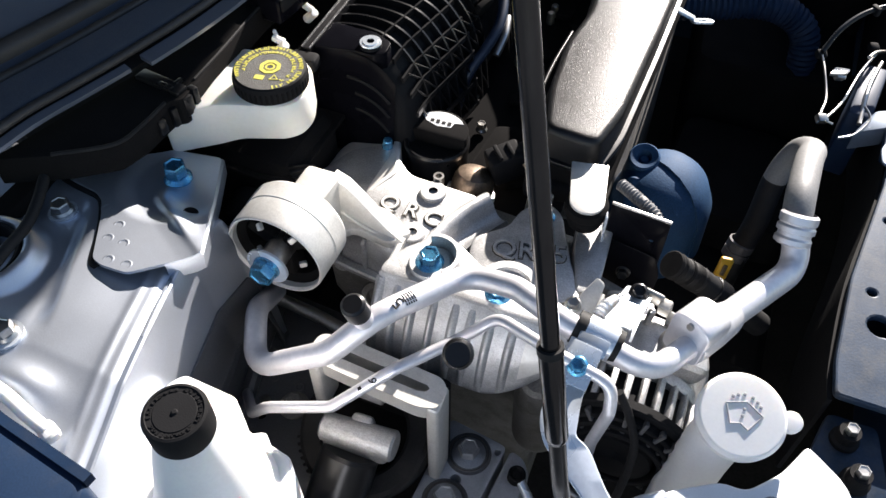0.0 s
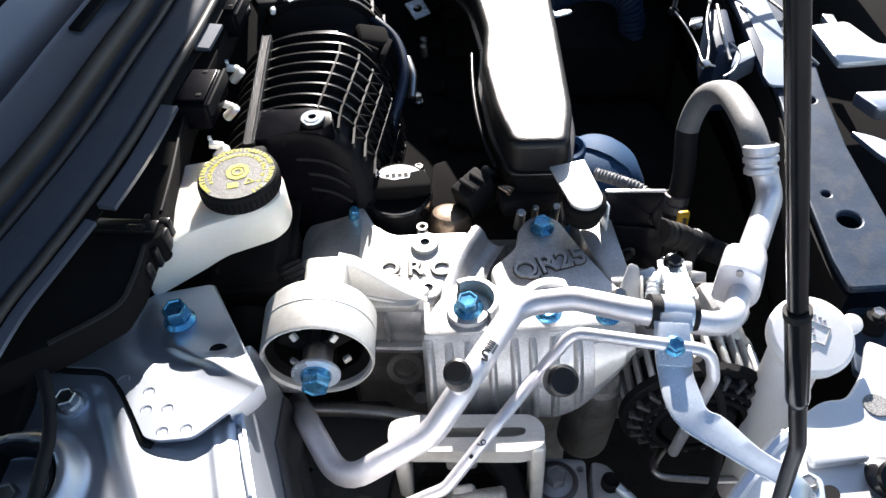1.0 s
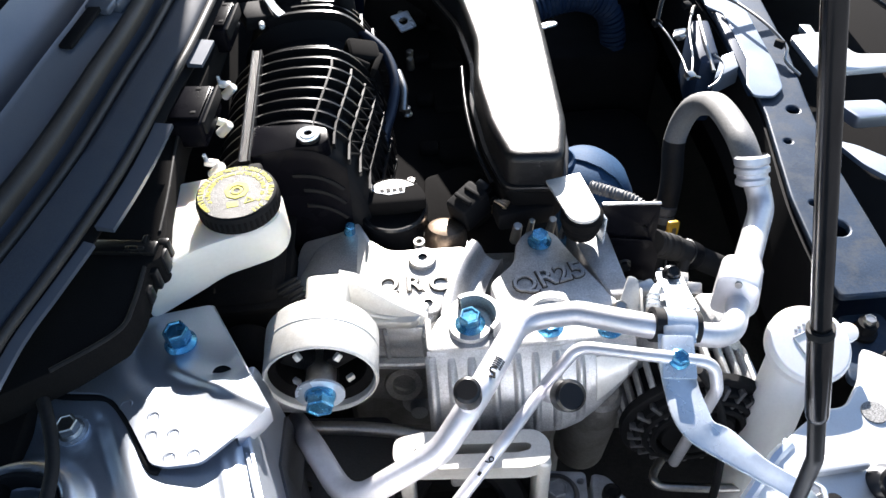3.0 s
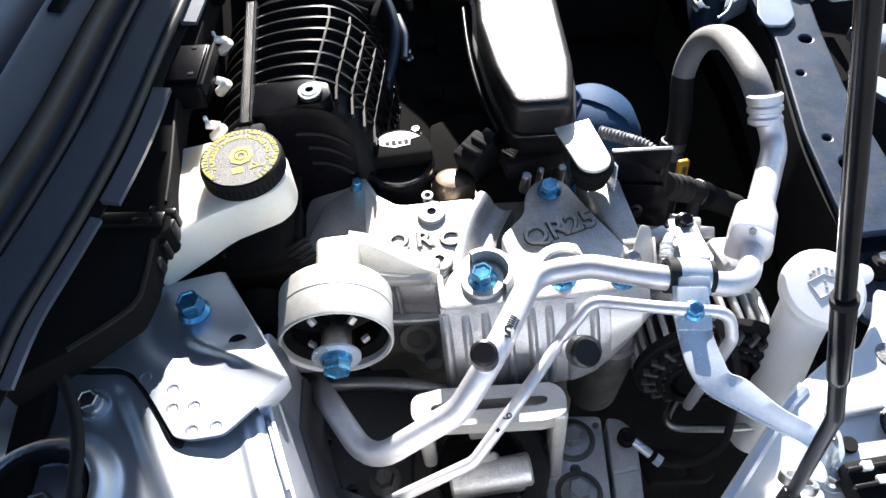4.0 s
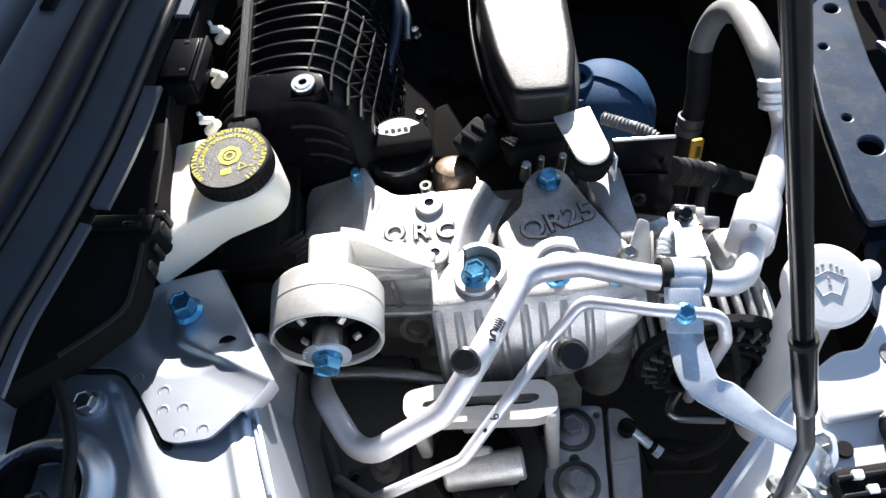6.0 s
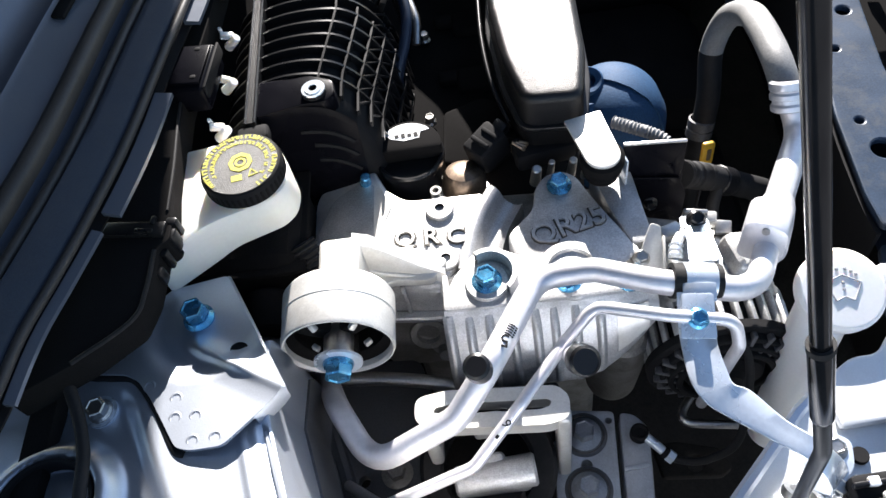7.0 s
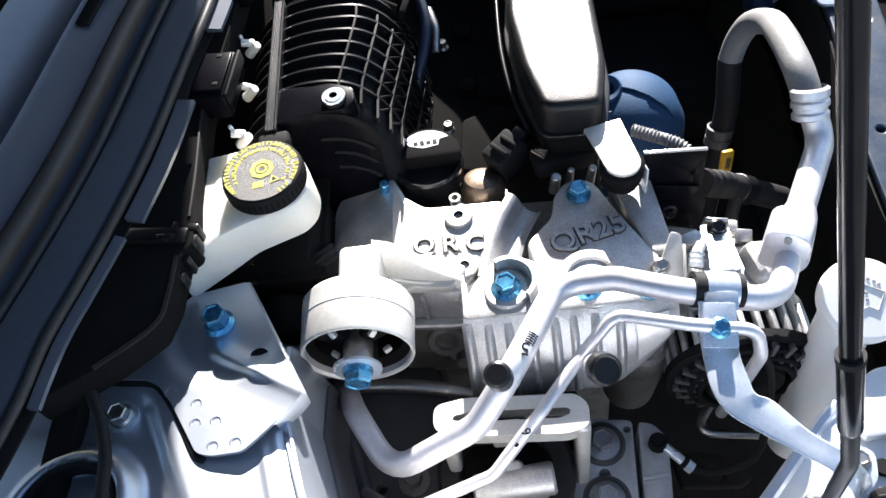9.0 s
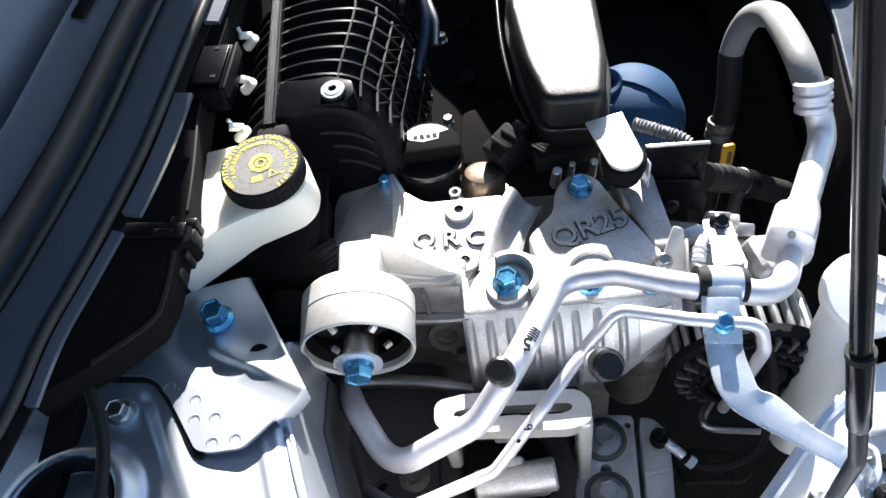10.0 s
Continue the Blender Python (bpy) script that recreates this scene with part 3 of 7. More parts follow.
for x0, y0, x1, y1 in ((-0.316, 0.246, -0.300, 0.196),):
    bm = B()
    sweep(bm, [(x0, y0, tower_z(x0, y0)), ((x0 + x1) / 2, (y0 + y1) / 2, tower_z((x0 + x1) / 2, (y0 + y1) / 2) + 0.001), (x1, y1, tower_z(x1, y1))], [(-0.0012, -0.002), (0.0012, -0.002), (0.0009, 0.0006), (-0.0009, 0.0006)])
    part("pressed_rib", bm, SILVER, tower)
bm = B()
lathe(bm, [(0.0, -0.014), (0.029, -0.014), (0.030, 0.0030), (0.0325, 0.0040), (0.0335, -0.006)], pose(-0.452, 0.205, tower_z(-0.452, 0.240) - 0.001), 36)
part("dome_opening", bm, BLACK, tower, "dark strut opening")
bolt(tower, (-0.452, 0.205, 0.940), (0, 0, 1), 0.017, 0.016, STEEL, 1.4, 0.014, "steel strut nut", "nut")
for x, y in ((-0.4345, 0.2740), (-0.3755, 0.1580)):
    bolt(tower, (x, y, tower_z(x, y)), (0, 0, 1), 0.013, 0.010, STEEL, 1.35, 0.0115, "steel nut", "nut")
bm = B()
tube(bm, smooth_path([(-0.480, 0.302, 0.985), (-0.449, 0.288, 0.982), (-0.437, 0.268, 0.976), (-0.428, 0.240, 0.971), (-0.424, 0.215, 0.972), (-0.424, 0.180, 0.968), (-0.43, 0.12, 0.964)], 8), 0.0042, 12)
hose = solid("rubber_hose", bm, RUBBER, "thin black rubber hose across the strut tower", "hose")


brk = thing("mount_bracket", "silver painted steel bracket bolted over the strut tower", "bracket", (-0.36, 0.3, 0.95))


bm = B()
ROUND = rounded(OUT, 0.004)
rim = []
for (x0, y0), (x1, y1) in zip(ROUND, ROUND[1:] + ROUND[:1]):
    k = max(1, int(math.hypot(x1 - x0, y1 - y0) / 0.003))
    rim += [(x0 + (x1 - x0) * i / k, y0 + (y1 - y0) * i / k) for i in range(k)]
MID = (-0.362, 0.300)
rings = []
for k in range(1, 47):
    t = k / 46
    rings.append([bm.verts.new((MID[0] + (x - MID[0]) * t, MID[1] + (y - MID[1]) * t, 0)) for x, y in rim])
heart = bm.verts.new((*MID, 0))
n = len(rim)
for i in range(n):
    bm.faces.new((heart, rings[0][i], rings[0][(i + 1) % n]))
for a, b in zip(rings, rings[1:]):
    for i in range(n):
        bm.faces.new((a[i], b[i], b[(i + 1) % n], a[(i + 1) % n]))
for v in bm.verts:
    v.co.z = bracket_z(v.co.x, v.co.y)
part("plate", thicken(bm, 0.0025), SILVER, brk, angle=60)
bm = B()
lathe(bm, [(0.0, 0.0002), (0.0052, 0.0002), (0.0060, 0.0010), (0.0066, 0.0)], Matrix.Translation((-0.339, 0.309, bracket_z(-0.339, 0.309) + 0.0003)) @ Matrix.Diagonal((1.0, 0.75, 1.0, 1.0)), 24)
part("oval_hole", bm, BLACK, brk, "dark oval hole")
# Black bead added to draw the shaded gap below the plate's edge.
bm = B()
tube(bm, smooth_path([(x, y, bracket_z(x, y) - 0.0052) for x, y in [(-0.455, 0.3025), (-0.440, 0.2995), (-0.418, 0.2965), (-0.408, 0.2905), (-0.396, 0.2755), (-0.387, 0.2615), (-0.373, 0.2375), (-0.366, 0.2340)]], 6), 0.0036, 8)
part("dark_gap_bead", bm, INK, brk, "black bead standing in for the dark gap under the edge")
bm = B()
edge = [(-0.358, 0.379), (-0.340, 0.344), (-0.303, 0.272), (-0.308, 0.266), (-0.322, 0.252)]
rows = []
for x, y in edge:
    z = bracket_z(x, y)
    rows.append([bm.verts.new((x, y, z - 0.001)), bm.verts.new((x + 0.0015, y + 0.0005, z - 0.003)), bm.verts.new((x + 0.0005, y + 0.0005, z - 0.018))])
for a, b in zip(rows, rows[1:]):
    for i in (0, 1):
        bm.faces.new((a[i], a[i + 1], b[i + 1], b[i]))
part("folded_flange", thicken(bm, 0.002), SILVER, brk)
bolt(brk, (-0.3735, 0.3405, bracket_z(-0.3735, 0.3405)), (0, 0, 1), 0.016, 0.017, BLUE, 1.45, 0, "blue passivated bolt")
for x, y in ((-0.377, 0.273), (-0.361, 0.258), (-0.375, 0.258), (-0.360, 0.240), (-0.345, 0.241), (-0.398, 0.285)):
    bm = B()
    lathe(bm, [(0.0026, -0.0002), (0.0031, 0.0), (0.0036, 0.00012), (0.0041, 0.0), (0.0046, -0.0002)], pose(x, y, bracket_z(x, y) + 0.0002), 18)
    part("spot_weld", bm, SILVER, brk)

# near wing edge
bm = B()
plate(bm, rounded([(-0.60, 0.172), (-0.46, 0.136), (-0.325, 0.1045), (-0.252, 0.0935), (-0.244, 0.04), (-0.60, 0.04)], 0.01), 0.930, 0.980, bev=0.006)
wing = thing("front_wing", "dark painted edge of the front wing", "wing", (-0.45, 0.1, 0.93))
part("edge", bm, NAVY, wing)
bm = B()
sweep(bm, [(-0.60, 0.173, 0.978), (-0.46, 0.137, 0.978), (-0.325, 0.1055, 0.978), (-0.254, 0.0950, 0.978)], [(-0.003, -0.004), (0.003, -0.004), (0.003, 0.0035), (-0.003, 0.0035)])
part("hem", bm, NAVY, wing)
clip = thing("edge_clip", "white plastic clip on the wing edge", "clip", (-0.335, 0.125, 0.95))
bm = B()
tube(bm, smooth_path([(-0.385, 0.126, 0.980), (-0.342, 0.121, 0.978), (-0.317, 0.115, 0.974), (-0.301, 0.112, 0.971)], 5), 0.0045, 10)
part("stem", bm, WHITE, clip)
bm = B()
box(bm, (-0.301, 0.112, 0.970), (0.015, 0.011, 0.009), (0, 0, -20), bev=0.004, segs=3)
part("head", bm, WHITE, clip)

# ---- brake fluid reservoir ----
res = thing("brake_fluid_reservoir", "milky plastic brake fluid reservoir under a black cap", "reservoir", (-0.35, 0.42, 0.93))
bm = B()
plate(bm, rounded([(-0.402, 0.366), (-0.352, 0.394), (-0.309, 0.408), (-0.299, 0.420), (-0.298, 0.438), (-0.310, 0.464), (-0.326, 0.474), (-0.398, 0.474)], 0.010), 0.940, 0.9885, bev=0.006)
for v in bm.verts:
    if v.co.z < 0.960:
        v.co.z += 0.012 * step(v.co.x, -0.39, -0.33)
    else:
        v.co.z -= 0.007 * step(v.co.x, -0.362, -0.378)
part("tank", bm, MILKY, res)
bm = B()
lathe(bm, [(0.0, 0.970), (0.0280, 0.970), (0.0280, 0.988), (0.0268, 0.992), (0.025, 0.994), (0, 0.994)], pose(-0.330, 0.431, 0), 36)
part("neck", bm, MILKY, res)
CAPM = pose(-0.330, 0.431, 0.984)
capb = B()
lathe(capb, [(0.0, 0.006), (0.0296, 0.006), (0.0308, 0.0075), (0.0308, 0.017), (0.0298, 0.0205), (0.0285, 0.0213), (0.0, 0.0213)], CAPM, 64)
cap = part("cap", capb, BLACK, res, "black cap with yellow warning print")
for i in range(44):
    a = 2 * math.pi * i / 44
    bm = B()
    box(bm, (0.0307, 0, 0.0125), (0.0008, 0.0022, 0.009), bev=0.0003)
    bm.transform(CAPM @ Matrix.Rotation(a, 4, "Z"))
    part("grip_rib", bm, DULL, cap)
bars = random.Random(5)
for ring, count, start, sweep_deg, size in ((0.0262, 40, -52, 284, 0.0040), (0.0205, 26, -30, 240, 0.0034)):
    for i in range(count):
        if bars.random() < 0.12:
            continue
        a = radians(start + sweep_deg * i / (count - 1))
        long, wide = size * (0.75 + 0.4 * bars.random()), 0.0009 + 0.0005 * bars.random()
        bm = B()
        box(bm, (ring, -0.0009, 0.0215), (long, wide, 0.0006))
        if bars.random() < 0.7:
            box(bm, (ring + long * (0.32 if bars.random() < 0.5 else -0.3), 0.0003, 0.0215), (0.0010, 0.0022, 0.0006))
        if bars.random() < 0.5:
            box(bm, (ring, 0.0012, 0.0215), (long * 0.8, 0.0008, 0.0006))
        bm.transform(CAPM @ Matrix.Rotation(a, 4, "Z"))
        part("print_bar", bm, YELLOW, cap)
bm = B()
lathe(bm, [(0.0058, 0.0212), (0.0092, 0.0212), (0.0092, 0.0219), (0.0058, 0.0219), (0.0058, 0.0212)], CAPM @ pose(0.0005, 0.001, 0), 8)
lathe(bm, [(0.0026, 0.0212), (0.0042, 0.0212), (0.0042, 0.0219), (0.0026, 0.0219), (0.0026, 0.0212)], CAPM @ pose(0.0005, 0.001, 0), 20)
part("warning_ring", bm, YELLOW, cap)
bm = B()
lathe(bm, [(0.0, 0.02145), (0.0283, 0.02145), (0.0285, 0.0210)], CAPM, 48)
part("cap_top", bm, CAPTOP, cap, "grained dark cap top")
bm = B()
box(bm, (-0.0010, -0.0140, 0.0215), (0.0080, 0.0055, 0.0006), (0, 0, 8))
bm.transform(CAPM)
part("book_mark", bm, YELLOW, cap)
bm = B()
lathe(bm, [(0.0030, 0.0212), (0.0046, 0.0212), (0.0046, 0.0219), (0.0030, 0.0219), (0.0030, 0.0212)], CAPM @ pose(0.0105, -0.0105, 0, 0, 0, 110), 3)
part("triangle_mark", bm, YELLOW, cap)
bm = B()
ridged(bm, [(-0.315, 0.425, 0.905), (-0.302, 0.40, 0.88), (-0.315, 0.375, 0.85), (-0.35, 0.36, 0.83)], 0.014, 0.0012, 0.005, 14)
solid("ridged_brake_hose", bm, RUBBER, "black ridged rubber hose under the brake reservoir", "hose")
servo = thing("brake_servo", "black brake servo unit below the reservoir", "brake servo", (-0.36, 0.45, 0.80))
bm = B()
box(bm, (-0.36, 0.45, 0.85), (0.10, 0.10, 0.14), bev=0.02, segs=3)
part("shell", bm, DULL, servo)
bm = B()
cyl(bm, (-0.345, 0.395, 0.88), (-0.345, 0.36, 0.875), 0.020, 0.018, 24, 0.003)
part("master_cylinder", bm, DULL, servo)
bm = B()
box(bm, (-0.36, 0.45, 0.905), (0.106, 0.106, 0.006), bev=0.002)
part("rim", bm, DULL, servo)

# ---- intake manifold ----
man = thing("intake_manifold", "black plastic intake manifold with raised ribs", "manifold", (-0.30, 0.65, 0.85))
SECTION = smooth_path([(-0.378, 0, 0.880), (-0.374, 0, 0.935), (-0.352, 0, 0.963), (-0.318, 0, 0.977), (-0.280, 0, 0.974), (-0.255, 0, 0.952), (-0.240, 0, 0.915), (-0.232, 0, 0.850)], 5)


def section(y, grow=0.0, drop=0.0):
    c = Vector((-0.305, 0, 0.88))
    wide = 0.014 * min(1.0, max(0.0, (y - 0.55) / 0.08))      # the far half of the plenum is broader
    out = []
    for p in SECTION:
        q = Vector((p.x, y, p.z - drop)) + (p - c).normalized() * grow
        q.x += wide * min(1.0, max(0.0, (p.x + 0.330) / 0.045))
        out.append(q)
    return out


def on_plenum(y, k, grow=0.0):
    row = section(y, grow)
    i = min(int(k), len(row) - 2)
    return row[i].lerp(row[i + 1], k - i)


bm = B()
rows = []
for y, g, d in ((0.508, -0.020, 0.020), (0.510, -0.012, 0.010), (0.514, -0.008, 0.002), (0.518, -0.006, 0), (0.58, -0.006, 0), (0.665, -0.006, 0), (0.675, -0.016, 0.006), (0.715, -0.016, 0.006), (0.725, -0.006, 0), (0.775, -0.008, 0.002), (0.80, -0.03, 0.02)):
    rows.append([bm.verts.new(p) for p in section(y, g, d)])
for a, b in zip(rows, rows[1:]):
    for i in range(len(a) - 1):
        bm.faces.new((a[i], a[i + 1], b[i + 1], b[i]))
bm.faces.new(rows[0])
bm.faces.new(rows[-1])
part("plenum", bm, BLACK, man, angle=40)


def rib(y, g0=-0.008, g1=0.001, w=0.0022, drop=0.0, lo=0, hi=None):
    b = B()
    q = []
    for yy in (y - w / 2, y + w / 2):
        q.append(([b.verts.new(p) for p in section(yy, g0, drop)[lo:hi]], [b.verts.new(p) for p in section(yy, g1, drop)[lo:hi]]))
    n = len(q[0][0])
    for i in range(n - 1):
        b.faces.new((q[0][1][i], q[0][1][i + 1], q[1][1][i + 1], q[1][1][i]))
        for k in (0, 1):
            b.faces.new((q[k][0][i], q[k][0][i + 1], q[k][1][i + 1], q[k][1][i]))
    part("rib", b, GLOSSBLACK, man)


for y in (0.5145, 0.5310):
    rib(y, lo=2, hi=12)
RIBS = [0.5475 + 0.0163 * i for i in range(8)]
for y in RIBS:
    rib(y, -0.008, 0.001, 0.0021)
rib(0.6790, -0.016, -0.004, 0.0020, 0.004, 11, 20)
rib(0.7270, -0.014, 0.003, 0.0042, 0.0, 12)
rib(0.7440, -0.014, 0.000, 0.0026, 0.0, 15)
rib(0.7565, -0.014, -0.002, 0.0022, 0.0, 16)
for k in (24.5, 27.5):
    bm = B()
    sweep(bm, [on_plenum(0.727, k), on_plenum(0.760, k, -0.002)], [(-0.0016, -0.006), (0.0016, -0.006), (0.0016, 0.001), (-0.0016, 0.001)])
    part("tie_bar", bm, GLOSSBLACK, man)
for j, k in enumerate((19.6, 22.6, 25.2, 27.6, 30.0, 32.4, 34.6)):
    bm = B()
    sweep(bm, [on_plenum(0.534 + 0.014 * i - 0.006 * min(j, 2), k, 0.0003) for i in range(9)], [(-0.0010, -0.005), (0.0010, -0.005), (0.0010, 0.0008), (-0.0010, 0.0008)])
    part("lattice_bar", bm, GLOSSBLACK, man)
for y0, y1 in zip([0.5312] + RIBS, RIBS):
    for k0, k1 in ((25.2, 27.6), (27.6, 30.0), (30.0, 32.4), (32.4, 34.6)):
        bm = B()
        tube(bm, [on_plenum(y0, k0), on_plenum(y1, k1)], 0.0010, 6)
        part("diagonal_bar", bm, GLOSSBLACK, man)
bm = B()
sweep(bm, [(-0.3375, 0.498, 0.9785), (-0.3415, 0.662, 0.9795)], [(-0.0050, -0.012), (0.0050, -0.012), (0.0050, 0.0), (0.0038, 0.0012), (0.0026, 0.0), (-0.0026, 0.0), (-0.0038, 0.0012), (-0.0050, 0.0)])
part("rail", bm, DUCT, man, "grey-black channel rail")
bm = B()
box(bm, (-0.3350, 0.490, 0.970), (0.026, 0.016, 0.014), (0, 0, 6), bev=0.004, segs=3)
part("rail_end", bm, BLACK, man)
bm = B()
plate(bm, rounded([(-0.334, 0.5040), (-0.296, 0.5120), (-0.276, 0.5120), (-0.268, 0.520), (-0.270, 0.536), (-0.290, 0.545), (-0.334, 0.545)], 0.004), 0.940, 0.9775, bev=0.0012)
part("end_shoulder", bm, BLACKSTEEL, man)
for p, deep in (((-0.2850, 0.5240, 0.9755), 0.006), ((-0.2600, 0.7640, 0.9765), 0.02)):
    bm = B()
    lathe(bm, [(0.0036, -0.004), (0.0036, 0.0065), (0.0060, 0.0068), (0.0096, 0.0060), (0.0101, 0.005), (0.0108, -deep)], pose(*p), 28)
    boss = part("boss", bm, BLACK, man)
    bm = B()
    lathe(bm, [(0.0034, 0.0066), (0.0036, 0.0074), (0.0070, 0.0074), (0.0074, 0.0066), (0.0097, 0.0066), (0.0101, 0.0056)], pose(*p), 28)
    part("bush", bm, ZINC, boss, "bright metal bush")
CAP = [(0.0, 0.001), (0.10, 0.003), (0.40, 0.022), (0.75, 0.050), (1.0, 0.085)]


def cap_row(t, grow=0.0):
    for (t0, d0), (t1, d1) in zip(CAP, CAP[1:]):
        if t <= t1:
            break
    return section(0.511 - 0.009 * t, -0.001 - 0.004 * t + grow, d0 + (d1 - d0) * (t - t0) / (t1 - t0))[9:26]


bm = B()
rows = [[bm.verts.new(p) for p in cap_row(k / 10)] for k in range(11)]
for a, b in zip(rows, rows[1:]):
    for i in range(len(a) - 1):
        bm.faces.new((a[i], a[i + 1], b[i + 1], b[i]))
bm.faces.new(rows[-1])
bm.faces.new([r[0] for r in rows] + [r[-1] for r in rows[::-1]])
part("end_cap", bm, BLACKSTEEL, man, angle=50)
for t, lo in ((0.42, 8), (0.60, 9), (0.78, 9)):
    bm = B()
    sweep(bm, cap_row(t, 0.0006)[lo:16], [(-0.0022, -0.002), (0.0022, -0.002), (0.0014, 0.0006), (-0.0014, 0.0006)])
    part("end_rib", bm, BLACK, man)
act = B()
box(act, (-0.247, 0.690, 0.940), (0.034, 0.030, 0.040), (10, 20, 12), bev=0.006, segs=3)
cyl(act, (-0.262, 0.676, 0.958), (-0.236, 0.664, 0.950), 0.0045, 0.004, 12, 0.001)
box(act, (-0.232, 0.674, 0.940), (0.006, 0.030, 0.024), (0, 25, -14), bev=0.0015)
part("actuator", act, DULL, man, "black flap actuator with a lever")
hose = thing("vacuum_hose", "dark blue-black vacuum hose beside the intake manifold", "hose", (-0.22, 0.66, 0.9))
bm = B()
tube(bm, smooth_path([(-0.254, 0.745, 0.950), (-0.243, 0.728, 0.950), (-0.221, 0.706, 0.938), (-0.2125, 0.674, 0.926), (-0.217, 0.645, 0.912), (-0.228, 0.622, 0.890), (-0.236, 0.60, 0.84)], 8), 0.0056, 14)
part("tube", bm, HOSEBLUE, hose)
bm = B()
tube(bm, smooth_path([(-0.209, 0.690, 0.924), (-0.204, 0.668, 0.918), (-0.206, 0.648, 0.905)], 6), 0.0042, 12)
part("sleeve", bm, STEEL, hose, "pale sleeve clipped to the hose")

thr = thing("throttle_body", "metal throttle body with wiring at the manifold's end", "throttle body", (-0.325, 0.77, 0.95))
bm = B()
box(bm, (-0.3210, 0.812, 0.985), (0.026, 0.036, 0.022), (18, 8, -18), bev=0.004, segs=3)
part("housing", bm, PALECAST, thr)
bm = B()
lathe(bm, [(0.020, -0.03), (0.021, -0.004), (0.017, 0.0), (0.0, 0.002)], frame_z((-0.318, 0.782, 0.975), (0.0, -0.75, 0.6)), 28)
part("motor", bm, BLACK, thr)
for k in range(5):
    bm = B()
    box(bm, (-0.330 + 0.006 * k, 0.7935, 0.984), (0.0022, 0.016, 0.014), (30, 0, -18), bev=0.0006)
    part("fin", bm, PALECAST, thr)
bm = B()
box(bm, (-0.3085, 0.842, 0.996), (0.003, 0.058, 0.026), (0, 12, -4), bev=0.0008)
part("upright_plate", bm, STEEL, thr)
bm = B()
box(bm, (-0.3195, 0.862, 0.996), (0.024, 0.014, 0.006), (0, 0, 10), bev=0.0015)
part("yoke", bm, STEEL, thr)
bm = B()
tube(bm, rounded_path([(-0.306, 0.858, 0.990), (-0.279, 0.825, 0.990), (-0.272, 0.786, 0.985), (-0.300, 0.803, 0.985)], 0.006), 0.0018, 8)
part("wire_stay", bm, STEEL, thr)
LOOMS = (
    ((-0.386, 0.850, 0.975), (-0.374, 0.818, 0.985), (-0.366, 0.800, 0.984), (-0.345, 0.806, 0.986), (-0.334, 0.815, 0.984)),
    ((-0.384, 0.858, 0.980), (-0.362, 0.854, 0.990), (-0.337, 0.848, 0.990), (-0.322, 0.835, 0.984)),
    ((-0.376, 0.800, 0.978), (-0.360, 0.812, 0.988), (-0.336, 0.828, 0.988)),
    ((-0.378, 0.835, 0.976), (-0.360, 0.836, 0.986), (-0.338, 0.838, 0.986)),
    ((-0.376, 0.782, 0.976), (-0.362, 0.776, 0.982), (-0.346, 0.786, 0.982), (-0.334, 0.782, 0.976)),
    ((-0.334, 0.772, 0.975), (-0.320, 0.782, 0.984), (-0.296, 0.800, 0.984)),
)
for pts in LOOMS:
    bm = B()
    tube(bm, smooth_path(pts, 7), 0.0026, 10)
    part("wire_loom", bm, LOOM if len(pts) > 4 else STEEL, thr)
bm = B()
sweep(bm, smooth_path([(-0.343, 0.768, 0.984), (-0.338, 0.754, 0.984), (-0.330, 0.738, 0.980), (-0.322, 0.727, 0.978)], 6), [(-0.0042, -0.001), (0.0042, -0.001), (0.0042, 0.001), (-0.0042, 0.001)])
part("metal_clip", bm, ZINC, thr)
for p, q, r in (((-0.374, 0.786, 0.980), (-0.360, 0.783, 0.983), 0.0052), ((-0.352, 0.792, 0.984), (-0.344, 0.776, 0.982), 0.0040), ((-0.344, 0.724, 0.972), (-0.342, 0.712, 0.975), 0.0032), ((-0.300, 0.795, 0.985), (-0.292, 0.786, 0.986), 0.0040)):
    bm = B()
    cyl(bm, p, q, r, r * 0.9, 12, 0.0008)
    part("fitting", bm, ZINC, thr)
for c, s3 in (((-0.370, 0.768, 0.978), (0.016, 0.014, 0.012)), ((-0.352, 0.742, 0.972), (0.030, 0.030, 0.016)), ((-0.366, 0.826, 0.972), (0.024, 0.030, 0.014)), ((-0.378, 0.744, 0.978), (0.012, 0.012, 0.010))):
    bm = B()
    box(bm, c, s3, (8, 10, 25), bev=0.0025)
    part("plug", bm, BLACK, thr)
for i in range(7):
    bm = B()
    m = frame_z((-0.346 - 0.0024 * i, 0.874 + 0.0125 * i, 0.980 + 0.001 * i), (-0.19, 1, 0.1))
    lathe(bm, [(0.022, -0.0042), (0.0285, -0.0016), (0.0290, 0), (0.0285, 0.0016), (0.022, 0.0042)], m, 28)
    part("hose_ring", bm, GLOSSBLACK, thr)
bm = B()
tube(bm, smooth_path([(-0.333, 0.82, 0.968), (-0.345, 0.87, 0.980), (-0.361, 0.955, 0.987), (-0.362, 1.02, 0.95)], 6), 0.0225, 22)
part("intake_hose", bm, BLACK, thr)

